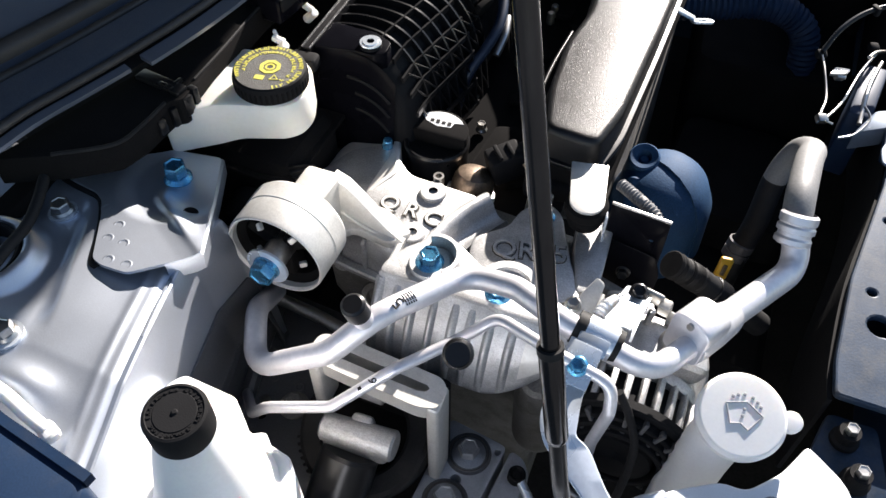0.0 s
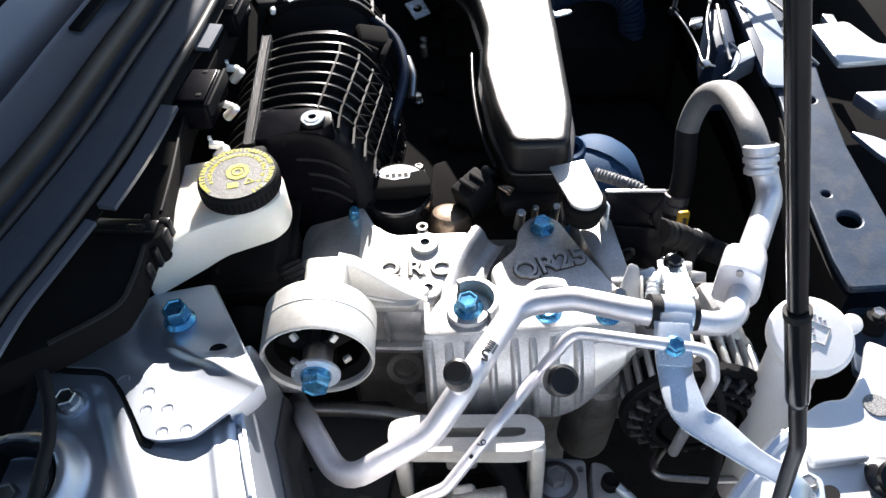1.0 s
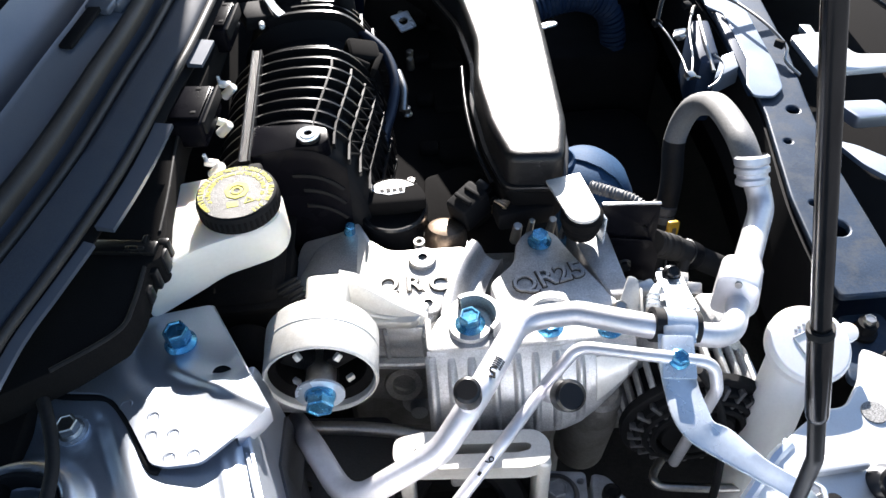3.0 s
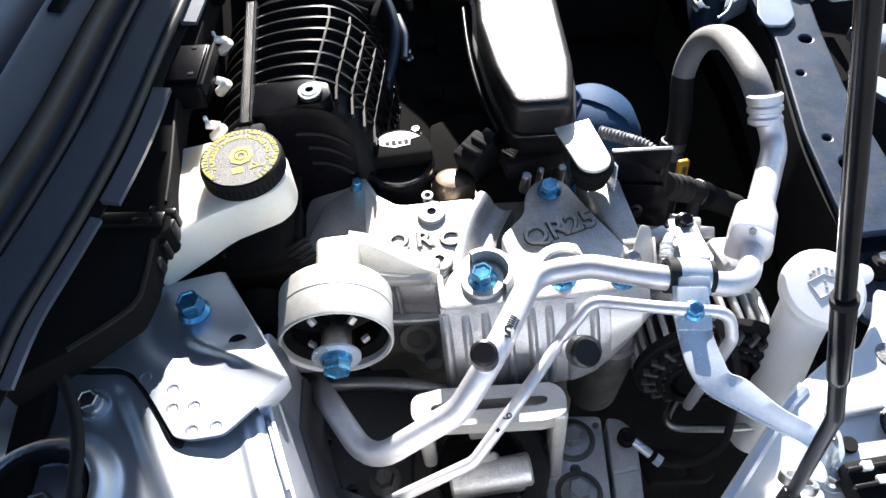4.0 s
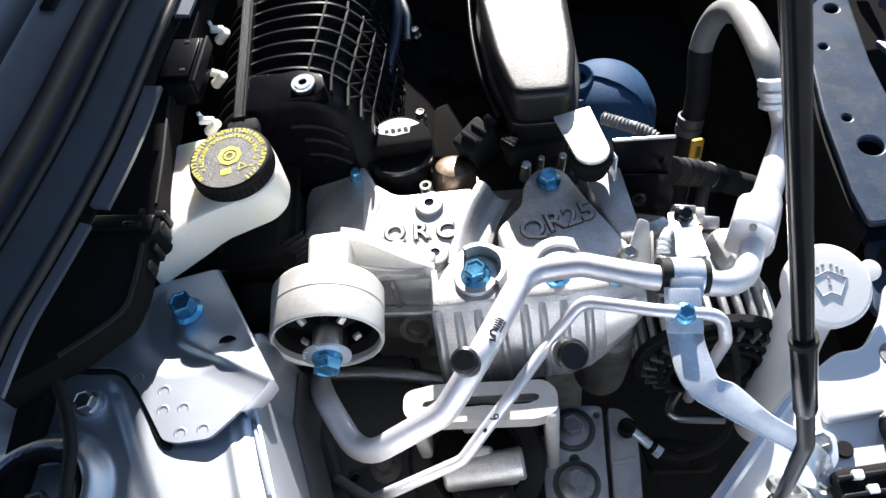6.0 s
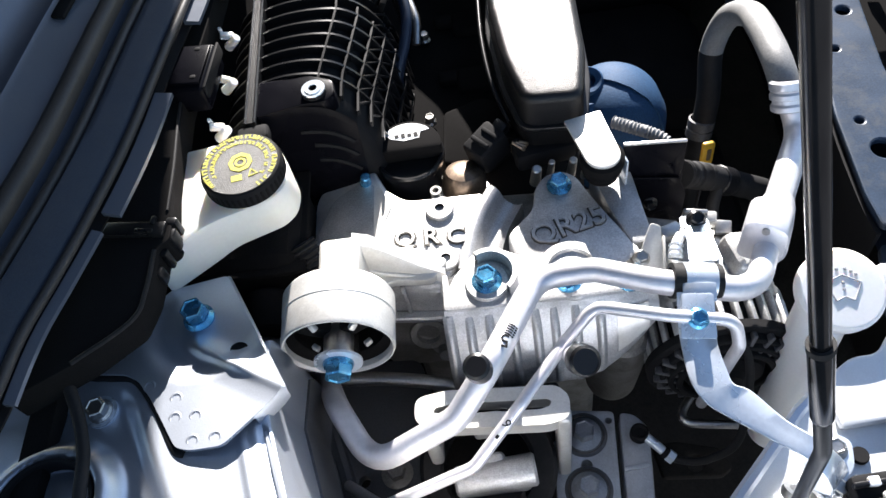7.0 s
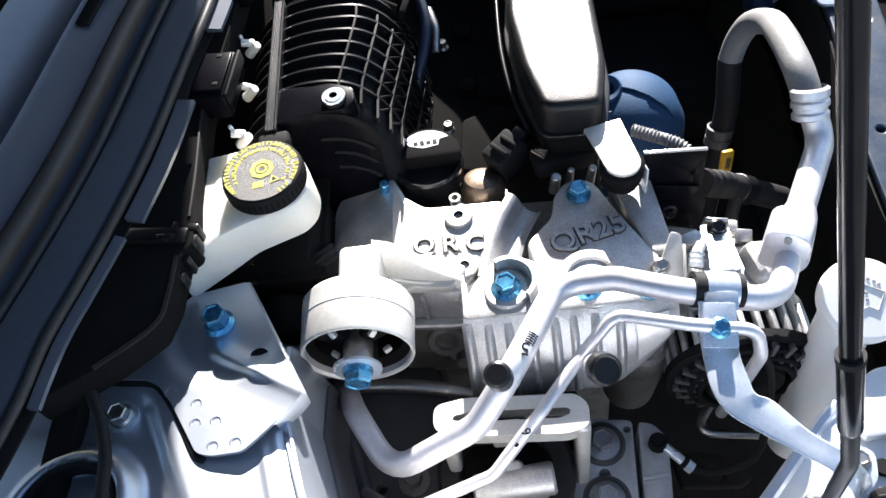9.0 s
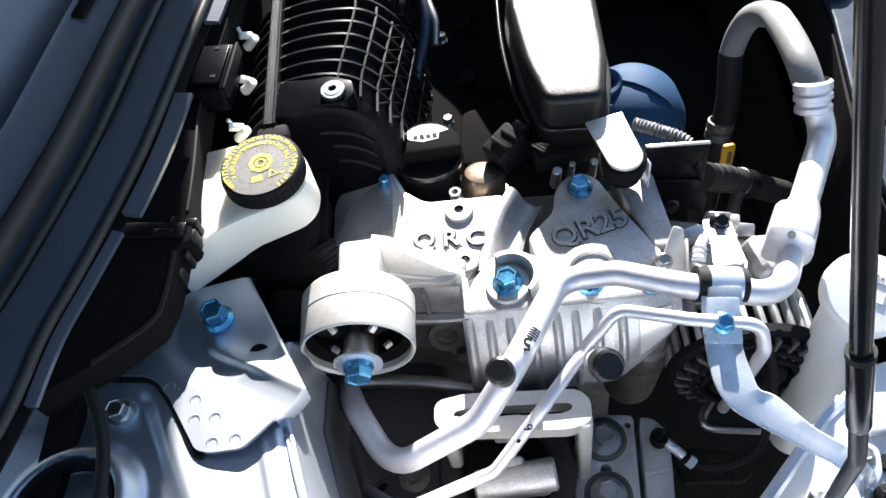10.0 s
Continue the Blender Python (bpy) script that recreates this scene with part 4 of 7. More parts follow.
# ---- engine: valve cover, castings ----
eng = thing("engine_block", "grey cast aluminium engine block with a black valve cover", "engine", (-0.15, 0.6, 0.5))
bm = B()
box(bm, (-0.155, 0.745, 0.60), (0.19, 0.66, 0.38), bev=0.02, segs=3)
part("block", bm, GRIMECAST, eng)
bm = B()
lathe(bm, [(0.0, 0.020), (0.015, 0.020), (0.019, 0.016), (0.023, -0.020), (0.026, -0.14)], frame_z((-0.054, 0.356, 0.800), (0.0, -0.22, 0.97)), 36)
part("pump_casting", bm, GRIMECAST, eng)
bm = B()
box(bm, (-0.030, 0.455, 0.735), (0.080, 0.09, 0.19), bev=0.012, segs=3)
part("side_casting", bm, GRIMECAST, eng)
bm = B()
plate(bm, rounded([(-0.262, 0.475), (-0.08, 0.470), (-0.06, 0.52), (-0.05, 1.06), (-0.255, 1.06)], 0.02), 0.80, 0.834, bev=0.008)
vc = part("valve_cover", bm, DULL, eng, "black plastic valve cover")
bm = B()
plate(bm, rounded([(-0.195, 0.545), (-0.150, 0.530), (-0.118, 0.56), (-0.118, 0.605), (-0.150, 0.625), (-0.190, 0.61)], 0.006), 0.835, 0.846, bev=0.003)
part("coil_cover", bm, DULL, vc)
for y in (0.66, 0.75, 0.84, 0.93):
    bm = B()
    box(bm, (-0.150, y, 0.836), (0.045, 0.034, 0.014), bev=0.005, segs=3)
    part("ignition_coil", bm, DULL, vc)
    bm = B()
    box(bm, (-0.182, y + 0.004, 0.840), (0.020, 0.016, 0.010), bev=0.003)
    part("coil_plug", bm, DULL, vc)
for y in (0.606, 0.731, 0.941):
    bolt(vc, (-0.204, y, 0.838), (0, 0, 1), 0.0085, 0.010, STEEL, 1.5)
for y in (0.66, 0.80, 0.88):
    bolt(vc, (-0.232, y, 0.834), (0, 0, 1), 0.0075, 0.007, GLOSSBLACK, 1.4)
bm = B()
plate(bm, rounded([(-0.0165, 0.0085), (0.006, 0.0160), (0.0165, -0.0085), (-0.004, -0.0165)], 0.002), 0.0, 0.003, ((0.0, 0.0, 0.0055),), m=pose(-0.2005, 0.875, 0.872, 22, 0, 0), bev=0.0006)
part("metal_tab", bm, ZINC, vc, "bright metal tab with a hole")
for y in (0.845, 0.828):
    bm = B()
    cyl(bm, (-0.196, y, 0.834), (-0.196, y, 0.850), 0.0055, 0.0045, 12, 0.001)
    part("stud", bm, STEEL, vc)

front = thing("timing_cover", "cast aluminium engine front cover with raised letters and bosses", "engine cover", (-0.2, 0.43, 0.8))
bm = B()
plate(bm, rounded([(-0.312, 0.432), (-0.292, 0.483), (-0.262, 0.504), (-0.226, 0.472), (-0.156, 0.470), (-0.170, 0.446), (-0.178, 0.420), (-0.186, 0.398), (-0.200, 0.381), (-0.228, 0.391), (-0.245, 0.405), (-0.262, 0.414)], 0.008), 0.845, 0.886, bev=0.0035)
part("deck", bm, CAST, front)
bm = B()
box(bm, (-0.165, 0.452, 0.765), (0.235, 0.085, 0.19), (0, 0, -4), bev=0.018, segs=3)
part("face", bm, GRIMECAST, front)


def skirt(rows_xyz, t=0.003):
    """A cast wall lofted through rows of points."""
    b = B()
    vs = [[b.verts.new(p) for p in smooth_path(r, 4)] for r in rows_xyz]
    for a, c in zip(vs, vs[1:]):
        for i in range(len(a) - 1):
            b.faces.new((a[i], a[i + 1], c[i + 1], c[i]))
    return thicken(b, t)


part("upper_web", skirt([
    [(-0.252, 0.396, 0.884), (-0.225, 0.388, 0.885), (-0.205, 0.383, 0.885), (-0.192, 0.388, 0.884), (-0.178, 0.400, 0.880)],
    [(-0.252, 0.391, 0.878), (-0.225, 0.383, 0.878), (-0.206, 0.378, 0.878), (-0.192, 0.381, 0.876), (-0.178, 0.392, 0.872)],
    [(-0.255, 0.389, 0.862), (-0.226, 0.384, 0.862), (-0.206, 0.382, 0.862), (-0.192, 0.381, 0.862), (-0.178, 0.388, 0.860)],
    [(-0.258, 0.386, 0.848), (-0.228, 0.382, 0.848), (-0.206, 0.379, 0.848), (-0.190, 0.378, 0.848), (-0.178, 0.380, 0.848)]]), CAST, front, angle=60)
bm = B()
sweep(bm, smooth_path([(-0.275, 0.384, 0.846), (-0.240, 0.379, 0.847), (-0.210, 0.376, 0.847), (-0.180, 0.377, 0.847)], 5), [(-0.004, -0.004), (0.004, -0.004), (0.0045, 0.001), (0.003, 0.0028), (-0.003, 0.0028), (-0.0045, 0.001)])
part("ledge", bm, CAST, front)
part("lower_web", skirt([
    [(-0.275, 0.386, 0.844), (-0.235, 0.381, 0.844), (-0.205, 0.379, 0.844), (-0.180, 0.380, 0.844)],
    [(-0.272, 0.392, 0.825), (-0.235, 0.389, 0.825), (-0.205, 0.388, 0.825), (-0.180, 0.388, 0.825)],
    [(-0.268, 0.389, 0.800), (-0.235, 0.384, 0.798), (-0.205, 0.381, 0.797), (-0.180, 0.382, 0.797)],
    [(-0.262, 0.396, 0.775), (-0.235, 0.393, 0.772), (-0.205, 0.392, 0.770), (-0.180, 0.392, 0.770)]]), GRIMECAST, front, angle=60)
bm = B()
lathe(bm, [(0.0, 0.001), (0.0095, 0.001), (0.0105, 0.006), (0.0160, 0.006), (0.0175, 0.003), (0.0175, -0.012)], frame_z((-0.222, 0.384, 0.808), (0, -0.92, 0.40)), 30)
part("round_boss", bm, GRIMECAST, front)
bm = B()
box(bm, (-0.232, 0.384, 0.866), (0.004, 0.010, 0.034), (0, 0, 10), bev=0.0015)
part("casting_rib", bm, CAST, front)
bm = B()
box(bm, (-0.200, 0.380, 0.866), (0.004, 0.010, 0.034), (0, 0, -6), bev=0.0015)
part("casting_rib", bm, CAST, front)
bm = B()
plate(bm, rounded([(-0.318, 0.425), (-0.310, 0.498), (-0.288, 0.524), (-0.258, 0.522), (-0.236, 0.470), (-0.252, 0.432), (-0.275, 0.418)], 0.008), 0.84, 0.8885, bev=0.004, zfun=lambda x, y: 0.25 * min(0, x + 0.245))
part("shoulder", bm, PALECAST, front)
bm = B()
sweep(bm, smooth_path([(-0.182, 0.394, 0.886), (-0.175, 0.422, 0.8865), (-0.166, 0.446, 0.887), (-0.150, 0.474, 0.887)], 6), [(-0.004, -0.03), (-0.004, -0.0004), (-0.001, 0.0010), (0.003, 0.0004), (0.007, -0.004), (0.010, -0.011), (0.014, -0.015), (0.019, -0.0165), (0.024, -0.015), (0.028, -0.011), (0.030, -0.03)])
part("ridge", bm, CAST, front, angle=60)
for x, y, zt, r in ((-0.197, 0.457, 0.8895, 0.0125), (-0.195, 0.405, 0.8890, 0.0115)):
    bm = B()
    lathe(bm, [(0.0042, -0.012), (0.0042, 0.0), (r - 0.001, 0.0), (r, -0.001), (r, -0.02)], pose(x, y, zt), 28)
    part("boss", bm, CAST, front)
    bm = B()
    lathe(bm, [(0.0, -0.010), (0.0041, -0.010), (0.0041, -0.0005)], pose(x, y, zt), 16)
    part("bolt_hole", bm, BLACK, front)
bm = B()
lathe(bm, [(0.0030, 0.0), (0.0030, 0.003), (0.0050, 0.003), (0.0050, -0.006)], pose(-0.199, 0.475, 0.888), 18)
part("dowel", bm, STEEL, front)
for ch, x, y in (("Q", -0.228, 0.430), ("R", -0.206, 0.4285), ("C", -0.185, 0.4265)):
    lettering(front, ch, pose(x, y, 0.8868, 0, 0, 0), 0.0225, 0.0013, PALECAST)
    # A bolder dark copy paints the shade along the letter's edges.
    lettering(front, ch, pose(x, y, 0.8862, 0, 0, 0), 0.0225, 0.0004, SHADEGRIME, "shade_line", "dark outline painted as shade round the raised character", 0.0014)
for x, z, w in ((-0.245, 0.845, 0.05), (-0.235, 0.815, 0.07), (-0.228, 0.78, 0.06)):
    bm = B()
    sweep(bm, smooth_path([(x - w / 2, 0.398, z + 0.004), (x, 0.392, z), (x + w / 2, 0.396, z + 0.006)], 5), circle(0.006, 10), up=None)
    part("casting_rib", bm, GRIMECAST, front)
for x, z in ((-0.222, 0.80), (-0.262, 0.83), (-0.212, 0.745)):
    bm = B()
    lathe(bm, [(0.0, 0.010), (0.008, 0.010), (0.009, 0.0), (0.016, -0.004), (0.016, -0.02)], frame_z((x, 0.398, z), (0, -1, 0.2)), 22)
    part("boss", bm, CAST, front)

# ---- engine mount ----
mount = thing("engine_mount", "round cast engine mount with rubber core and blue bolt", "engine mount", (-0.276, 0.34, 0.90))
C0 = Vector((-0.277, 0.318, 0.914))
mm = frame_z(C0, (0.0, 1, 0.0))
bm = B()
lathe(bm, [(0.0392, 0.003), (0.0405, 0.0008), (0.0418, 0.0010), (0.0425, 0.003), (0.0425, 0.026), (0.0429, 0.0264), (0.0429, 0.043), (0.0405, 0.0465), (0.0, 0.0465)], mm, 64)
lathe(bm, [(0.0392, 0.003), (0.0388, 0.042), (0.0, 0.042)], mm, 64)
part("ring", bm, PALECAST, mount)
bm = B()
lathe(bm, [(0.0390, 0.008), (0.0370, 0.010), (0.0335, 0.014), (0.0325, 0.040), (0.0, 0.040)], mm, 48)
core = part("rubber_core", bm, DULL, mount)
for a, w, long in ((36, 0.014, 0.026), (144, 0.014, 0.026), (270, 0.018, 0.026)):
    bm = B()
    box(bm, (long / 2 + 0.006, 0, 0.020), (long, w, 0.020), bev=0.003)
    bm.transform(mm @ Matrix.Rotation(radians(a), 4, "Z"))
    part("spoke", bm, DULL, core)
bm = B()
lathe(bm, [(0.0, -0.0085), (0.0105, -0.0085), (0.0112, -0.007), (0.0112, 0.040)], mm, 28)
part("sleeve", bm, STEEL, mount)
for a, r, turn in ((57, 0.0255, -10), (130, 0.0225, 12), (335, 0.0215, 30), (205, 0.0225, -30), (76, 0.0350, 0), (112, 0.0350, 0)):
    bm = B()
    box(bm, (r, 0, 0.009), (0.0062, 0.0050, 0.004), (0, -35, turn), bev=0.0010)
    bm.transform(mm @ Matrix.Rotation(radians(a), 4, "Z"))
    part("stop", bm, PALECAST, mount, "pale metal stop")
bolt(mount, C0 + Vector((0, -0.0085, 0)), (0, -1, 0), 0.0185, 0.012, BLUE, 1.25, 0.0180, "blue passivated bolt")
arm = B()
plate(arm, rounded([(-0.297, 0.366), (-0.256, 0.366), (-0.242, 0.3855), (-0.207, 0.3815), (-0.192, 0.400), (-0.225, 0.418), (-0.262, 0.416), (-0.297, 0.412)], 0.006), 0.885, 0.894, bev=0.002)
part("arm", arm, PALECAST, mount)
bm = B()
box(bm, (-0.2715, 0.3835, 0.917), (0.032, 0.035, 0.049), bev=0.005, segs=3)
part("arm_block", bm, PALECAST, mount)
bm = B()
rows = []
for x, y, top in ((-0.262, 0.4000, 0.9390), (-0.250, 0.4005, 0.9330), (-0.238, 0.4000, 0.9220), (-0.224, 0.3985, 0.9090), (-0.210, 0.3965, 0.8985), (-0.196, 0.3940, 0.8920)):
    rows.append([bm.verts.new(p) for p in ((x, y - 0.0110, 0.884), (x, y - 0.0075, top - 0.0025), (x, y - 0.0060, top), (x, y + 0.0050, top), (x, y + 0.0070, 0.884))])
for a, b in zip(rows, rows[1:]):
    for i in range(4):
        bm.faces.new((a[i], a[i + 1], b[i + 1], b[i]))
bm.faces.new(rows[0])
bm.faces.new(rows[-1])
part("web", bm, PALECAST, mount, angle=45)
bm = B()
tube(bm, smooth_path([(-0.255, 0.3905, 0.9040), (-0.235, 0.3890, 0.8965), (-0.210, 0.3885, 0.8905)], 5), 0.0016, 8)
part("fillet", bm, PALECAST, mount)

# ---- ribbed bracket with raised lettering ----
qr = thing("ribbed_mount_bracket", "ribbed cast aluminium bracket with raised characters", "bracket", (-0.11, 0.38, 0.8))
bm = B()
plate(bm, rounded([(-0.1985, 0.358), (-0.189, 0.378), (-0.172, 0.398), (-0.147, 0.398), (-0.118, 0.380), (-0.060, 0.372), (-0.036, 0.362), (-0.036, 0.3475), (-0.10, 0.3470), (-0.1985, 0.3475)], 0.005), 0.870, 0.9005, bev=0.0015)
part("top_flange", bm, CAST, qr)
bm = B()
plate(bm, rounded([(-0.143, 0.416), (-0.137, 0.385), (-0.120, 0.366), (-0.066, 0.366), (-0.040, 0.386), (-0.043, 0.394), (-0.058, 0.422), (-0.071, 0.450), (-0.078, 0.468), (-0.090, 0.477), (-0.104, 0.474), (-0.115, 0.461), (-0.119, 0.439)], 0.007), 0.86, 0.8945, bev=0.003)
part("deck", bm, CAST, qr)
bm = B()
plate(bm, rounded([(-0.0575, 0.430), (-0.046, 0.392), (-0.028, 0.392), (-0.034, 0.478), (-0.064, 0.486), (-0.0655, 0.466)], 0.004), 0.85, 0.8955, bev=0.002)
part("side_pad", bm, CAST, qr)


def barrel(x, k, out=0.0):
    """A point of the bracket's bulging front, k from its top edge to its lower edge and back under it."""
    right = min(1.0, max(0.0, (x + 0.100) / 0.064)) ** 1.8
    low_y, low_z = 0.3125 + 0.022 * right, 0.824 + 0.052 * right
    top_y, top_z = 0.3485, 0.8990 - 0.002 * right
    t = min(1.0, k / 0.86)
    bulge = 0.006 * math.sin(math.pi * t)
    y = top_y + (low_y - top_y) * t - bulge
    z = top_z + (low_z - top_z) * t + bulge * 0.35
    if k > 0.86:
        q = (k - 0.86) / 0.14
        y += 0.034 * q - 0.003 * math.sin(math.pi * q)
        z -= 0.006 * math.sin(math.pi * q)
    return Vector((x, y - out * 0.86, z + out * 0.5))


bm = B()
rows = []
for i in range(54):
    x = -0.1985 + 0.1625 * i / 53
    rows.append([bm.verts.new(barrel(x, k / 16)) for k in range(17)])
for a, b in zip(rows, rows[1:]):
    for i in range(16):
        bm.faces.new((a[i], a[i + 1], b[i + 1], b[i]))
part("barrel_face", thicken(bm, 0.003), CAST, qr, angle=60)
for x, w, tall, lo, hi in ((-0.1955, 0.0026, 0.0040, 0.04, 0.84), (-0.1800, 0.0024, 0.0044, 0.07, 0.83), (-0.1645, 0.0024, 0.0046, 0.07, 0.83), (-0.1470, 0.0022, 0.0042, 0.07, 0.83), (-0.1290, 0.0024, 0.0044, 0.07, 0.83), (-0.1150, 0.0022, 0.0040, 0.07, 0.83), (-0.0985, 0.0024, 0.0044, 0.07, 0.83), (-0.0800, 0.0024, 0.0040, 0.07, 0.83)):
    bm = B()
    rows = []
    for k in range(13):
        t = lo + (hi - lo) * k / 12
        up = tall * min(1.0, 5 * k / 12, 3 * (12 - k) / 12 + 0.15)
        rows.append([bm.verts.new(barrel(x + dx, t, o)) for dx, o in ((-1.9 * w, -0.001), (-1.1 * w, up * 0.45), (-0.6 * w, up * 0.92), (0, up), (0.6 * w, up * 0.92), (1.1 * w, up * 0.45), (1.9 * w, -0.001))])
    for a, b in zip(rows, rows[1:]):
        for i in range(6):
            bm.faces.new((a[i], a[i + 1], b[i + 1], b[i]))
    part("rib", bm, CAST, qr, angle=70)
bm = B()
rows = [[bm.verts.new(barrel(x, k / 6, 0.0022)) for k in range(1, 5)] for x in (-0.068, -0.060, -0.052, -0.044)]
for a, b in zip(rows, rows[1:]):
    for i in range(3):
        bm.faces.new((a[i], a[i + 1], b[i + 1], b[i]))
part("flat_pad", thicken(bm, 0.003), PALECAST, qr, "smooth machined pad")
bm = B()
box(bm, (-0.1965, 0.364, 0.856), (0.005, 0.040, 0.080), bev=0.002)
part("side_wall", bm, CAST, qr)
bm = B()
lathe(bm, [(0.0, -0.0015), (0.0175, -0.0015), (0.0190, 0.0012), (0.0255, 0.0012), (0.0270, -0.001), (0.0275, -0.02)], pose(-0.0965, 0.3730, 0.8985), 40)
part("round_boss", bm, CAST, qr)
lettering(qr, "QR25", pose(-0.0925, 0.4165, 0.8950, 0, 0, 14), 0.0265, 0.0020, CAST)
# Dark outline painted for the shade at the foot of the characters.
lettering(qr, "QR25", pose(-0.0925, 0.4165, 0.8946, 0, 0, 14), 0.0265, 0.0004, SHADEGRIME, "shade_line", "dark outline painted as shade round the raised characters", 0.0010)
bm = B()
lathe(bm, [(0.012, 0.0), (0.0165, 0.0), (0.0175, -0.002), (0.0175, -0.02)], pose(-0.163, 0.369, 0.9035), 32)
part("bolt_seat", bm, CAST, qr)
bm = B()
lathe(bm, [(0.016, -0.004), (0.018, 0.012), (0.0215, 0.012), (0.0225, -0.004)], pose(-0.160, 0.372, 0.9005), 32, -50, 120)
part("bolt_wall", thicken(bm, 0.0008), CAST, qr)
bolt(qr, (-0.163, 0.369, 0.9015), (0, 0, 1), 0.0150, 0.014, BLUE, 1.6, 0, "blue passivated bolt")
bolt(qr, (-0.094, 0.459, 0.8950), (0, 0, 1), 0.0135, 0.010, BLUE, 1.55, 0, "blue passivated bolt")
bolt(qr, (-0.101, 0.362, 0.9000), (0, 0, 1), 0.013, 0.004, BLUE, 1.7, 0, "blue passivated bolt")
bolt(qr, (-0.055, 0.3555, 0.9005), (0, 0, 1), 0.0125, 0.005, BLUE, 1.6, 0, "blue passivated bolt")

# ---- oil filler cap and solenoid ----
oil = thing("oil_filler_cap", "black plastic oil filler cap with a grip bar", "oil cap", (-0.223, 0.490, 0.88))
om = pose(-0.2205, 0.5225, 0.850)
bm = B()
lathe(bm, [(0, 0), (0.0290, 0), (0.0300, 0.002), (0.0306, 0.030), (0.0318, 0.033), (0.0318, 0.038), (0.0305, 0.0400), (0.0288, 0.0400), (0.0278, 0.0385), (0.0268, 0.0340), (0, 0.0330)], om, 56)
part("body", bm, GLOSSBLACK, oil)
bm = B()
half = [(0.0305 * math.cos(radians(a)), 0.0305 * math.sin(radians(a))) for a in range(-9, 190, 9)]
plate(bm, half, 0.034, 0.0500, bev=0.0020)
bm.transform(om)
part("grip", bm, DULL, oil)
# White patch paints the sun's glare on the crown; bars mark its lettering.
bm = B()
outer = [(0.0268 * math.cos(radians(a)), 0.0268 * math.sin(radians(a))) for a in range(40, 146, 6)]
plate(bm, outer + [(-0.0150, 0.0100), (-0.003, 0.0060), (0.0110, 0.0080), (0.0120, 0.0150)], 0.0497, 0.0504)
bm.transform(om)
glare = part("label", bm, WHITE, oil, "white patch painted as the glare on the crown, with dark print")
for i in range(4):
    bm = B()
    box(bm, (-0.0095 + 0.0058 * i, 0.0120, 0.0506), (0.0036, 0.0052 if i % 2 else 0.0036, 0.0005), (0, 0, 10))
    bm.transform(om)
    part("print_bar", bm, INK, glare)
for a in (140, 158):
    bm = B()
    box(bm, (0.0312, 0, 0.042), (0.004, 0.006, 0.010), bev=0.001)
    bm.transform(om @ Matrix.Rotation(radians(a), 4, "Z"))
    part("lug", bm, GLOSSBLACK, oil)

sol = thing("timing_solenoid", "bronze plated steel solenoid with a black plug beside the oil cap", "solenoid", (-0.17, 0.50, 0.85))
smx = frame_z((-0.176, 0.497, 0.852), (0.10, 0.25, 0.96))
bm = B()
lathe(bm, [(0.0, 0.030), (0.010, 0.0295), (0.0165, 0.0265), (0.0195, 0.021), (0.0205, 0.014), (0.0205, -0.01)], smx, 36)
part("can", bm, BRONZE, sol)
bm = B()
lathe(bm, [(0.0205, 0.006), (0.0235, 0.006), (0.0240, 0.003), (0.0235, -0.002)], smx, 36)
part("flange", bm, PALECAST, sol, "bright rim")
bm = B()
box(bm, (-0.150, 0.522, 0.884), (0.034, 0.026, 0.030), (0, -12, 40), bev=0.004, segs=3)
part("plug", bm, BLACK, sol)
for k in (-0.006, 0.004):
    bm = B()
    box(bm, (-0.150 + k, 0.520 + k * 0.8, 0.900), (0.004, 0.020, 0.004), (0, -12, 40), bev=0.001)
    part("plug_rib", bm, BLACK, sol)
bm = B()
box(bm, (-0.137, 0.531, 0.897), (0.012, 0.014, 0.010), (0, -12, 40), bev=0.002)
part("latch", bm, GLOSSBLACK, sol)
bm = B()
tube(bm, smooth_path([(-0.136, 0.535, 0.880), (-0.126, 0.548, 0.874), (-0.118, 0.575, 0.865), (-0.125, 0.61, 0.845)], 6), 0.0042, 10)
part("cable", bm, BLACK, sol)
for k in range(3):
    bm = B()
    tube(bm, smooth_path([(-0.128 + 0.003 * k, 0.505, 0.905), (-0.119 + 0.002 * k, 0.500 + 0.003 * k, 0.900), (-0.121, 0.515, 0.885 + 0.003 * k), (-0.128, 0.525 + 0.004 * k, 0.87)], 5), 0.0014, 8)
    part("wire", bm, TAN, sol, "thin brown wire")
plug = thing("sensor_plug", "small bright sensor connector at the bracket's edge", "connector", (-0.115, 0.5, 0.88))
for c, r in (((-0.112, 0.483, 0.889), 0.0050), ((-0.080, 0.487, 0.890), 0.0042), ((-0.098, 0.491, 0.886), 0.0034), ((-0.070, 0.480, 0.892), 0.0030)):
    bm = B()
    cyl(bm, (c[0], c[1], c[2] - 0.016), (c[0] + 0.002, c[1] - 0.003, c[2] + 0.007), r, r * 0.85, 14, 0.001)
    part("terminal", bm, STEEL, plug)
bm = B()
box(bm, (-0.100, 0.515, 0.880), (0.055, 0.026, 0.022), (0, 0, 8), bev=0.005)
part("body", bm, BLACK, plug)
bm = B()
cyl(bm, (-0.2620, 0.498, 0.884), (-0.2600, 0.496, 0.897), 0.0055, 0.0045, 14, 0.001)
solid("blue_plug", bm, BLUE, "small blue plug beside the oil cap", "plug")

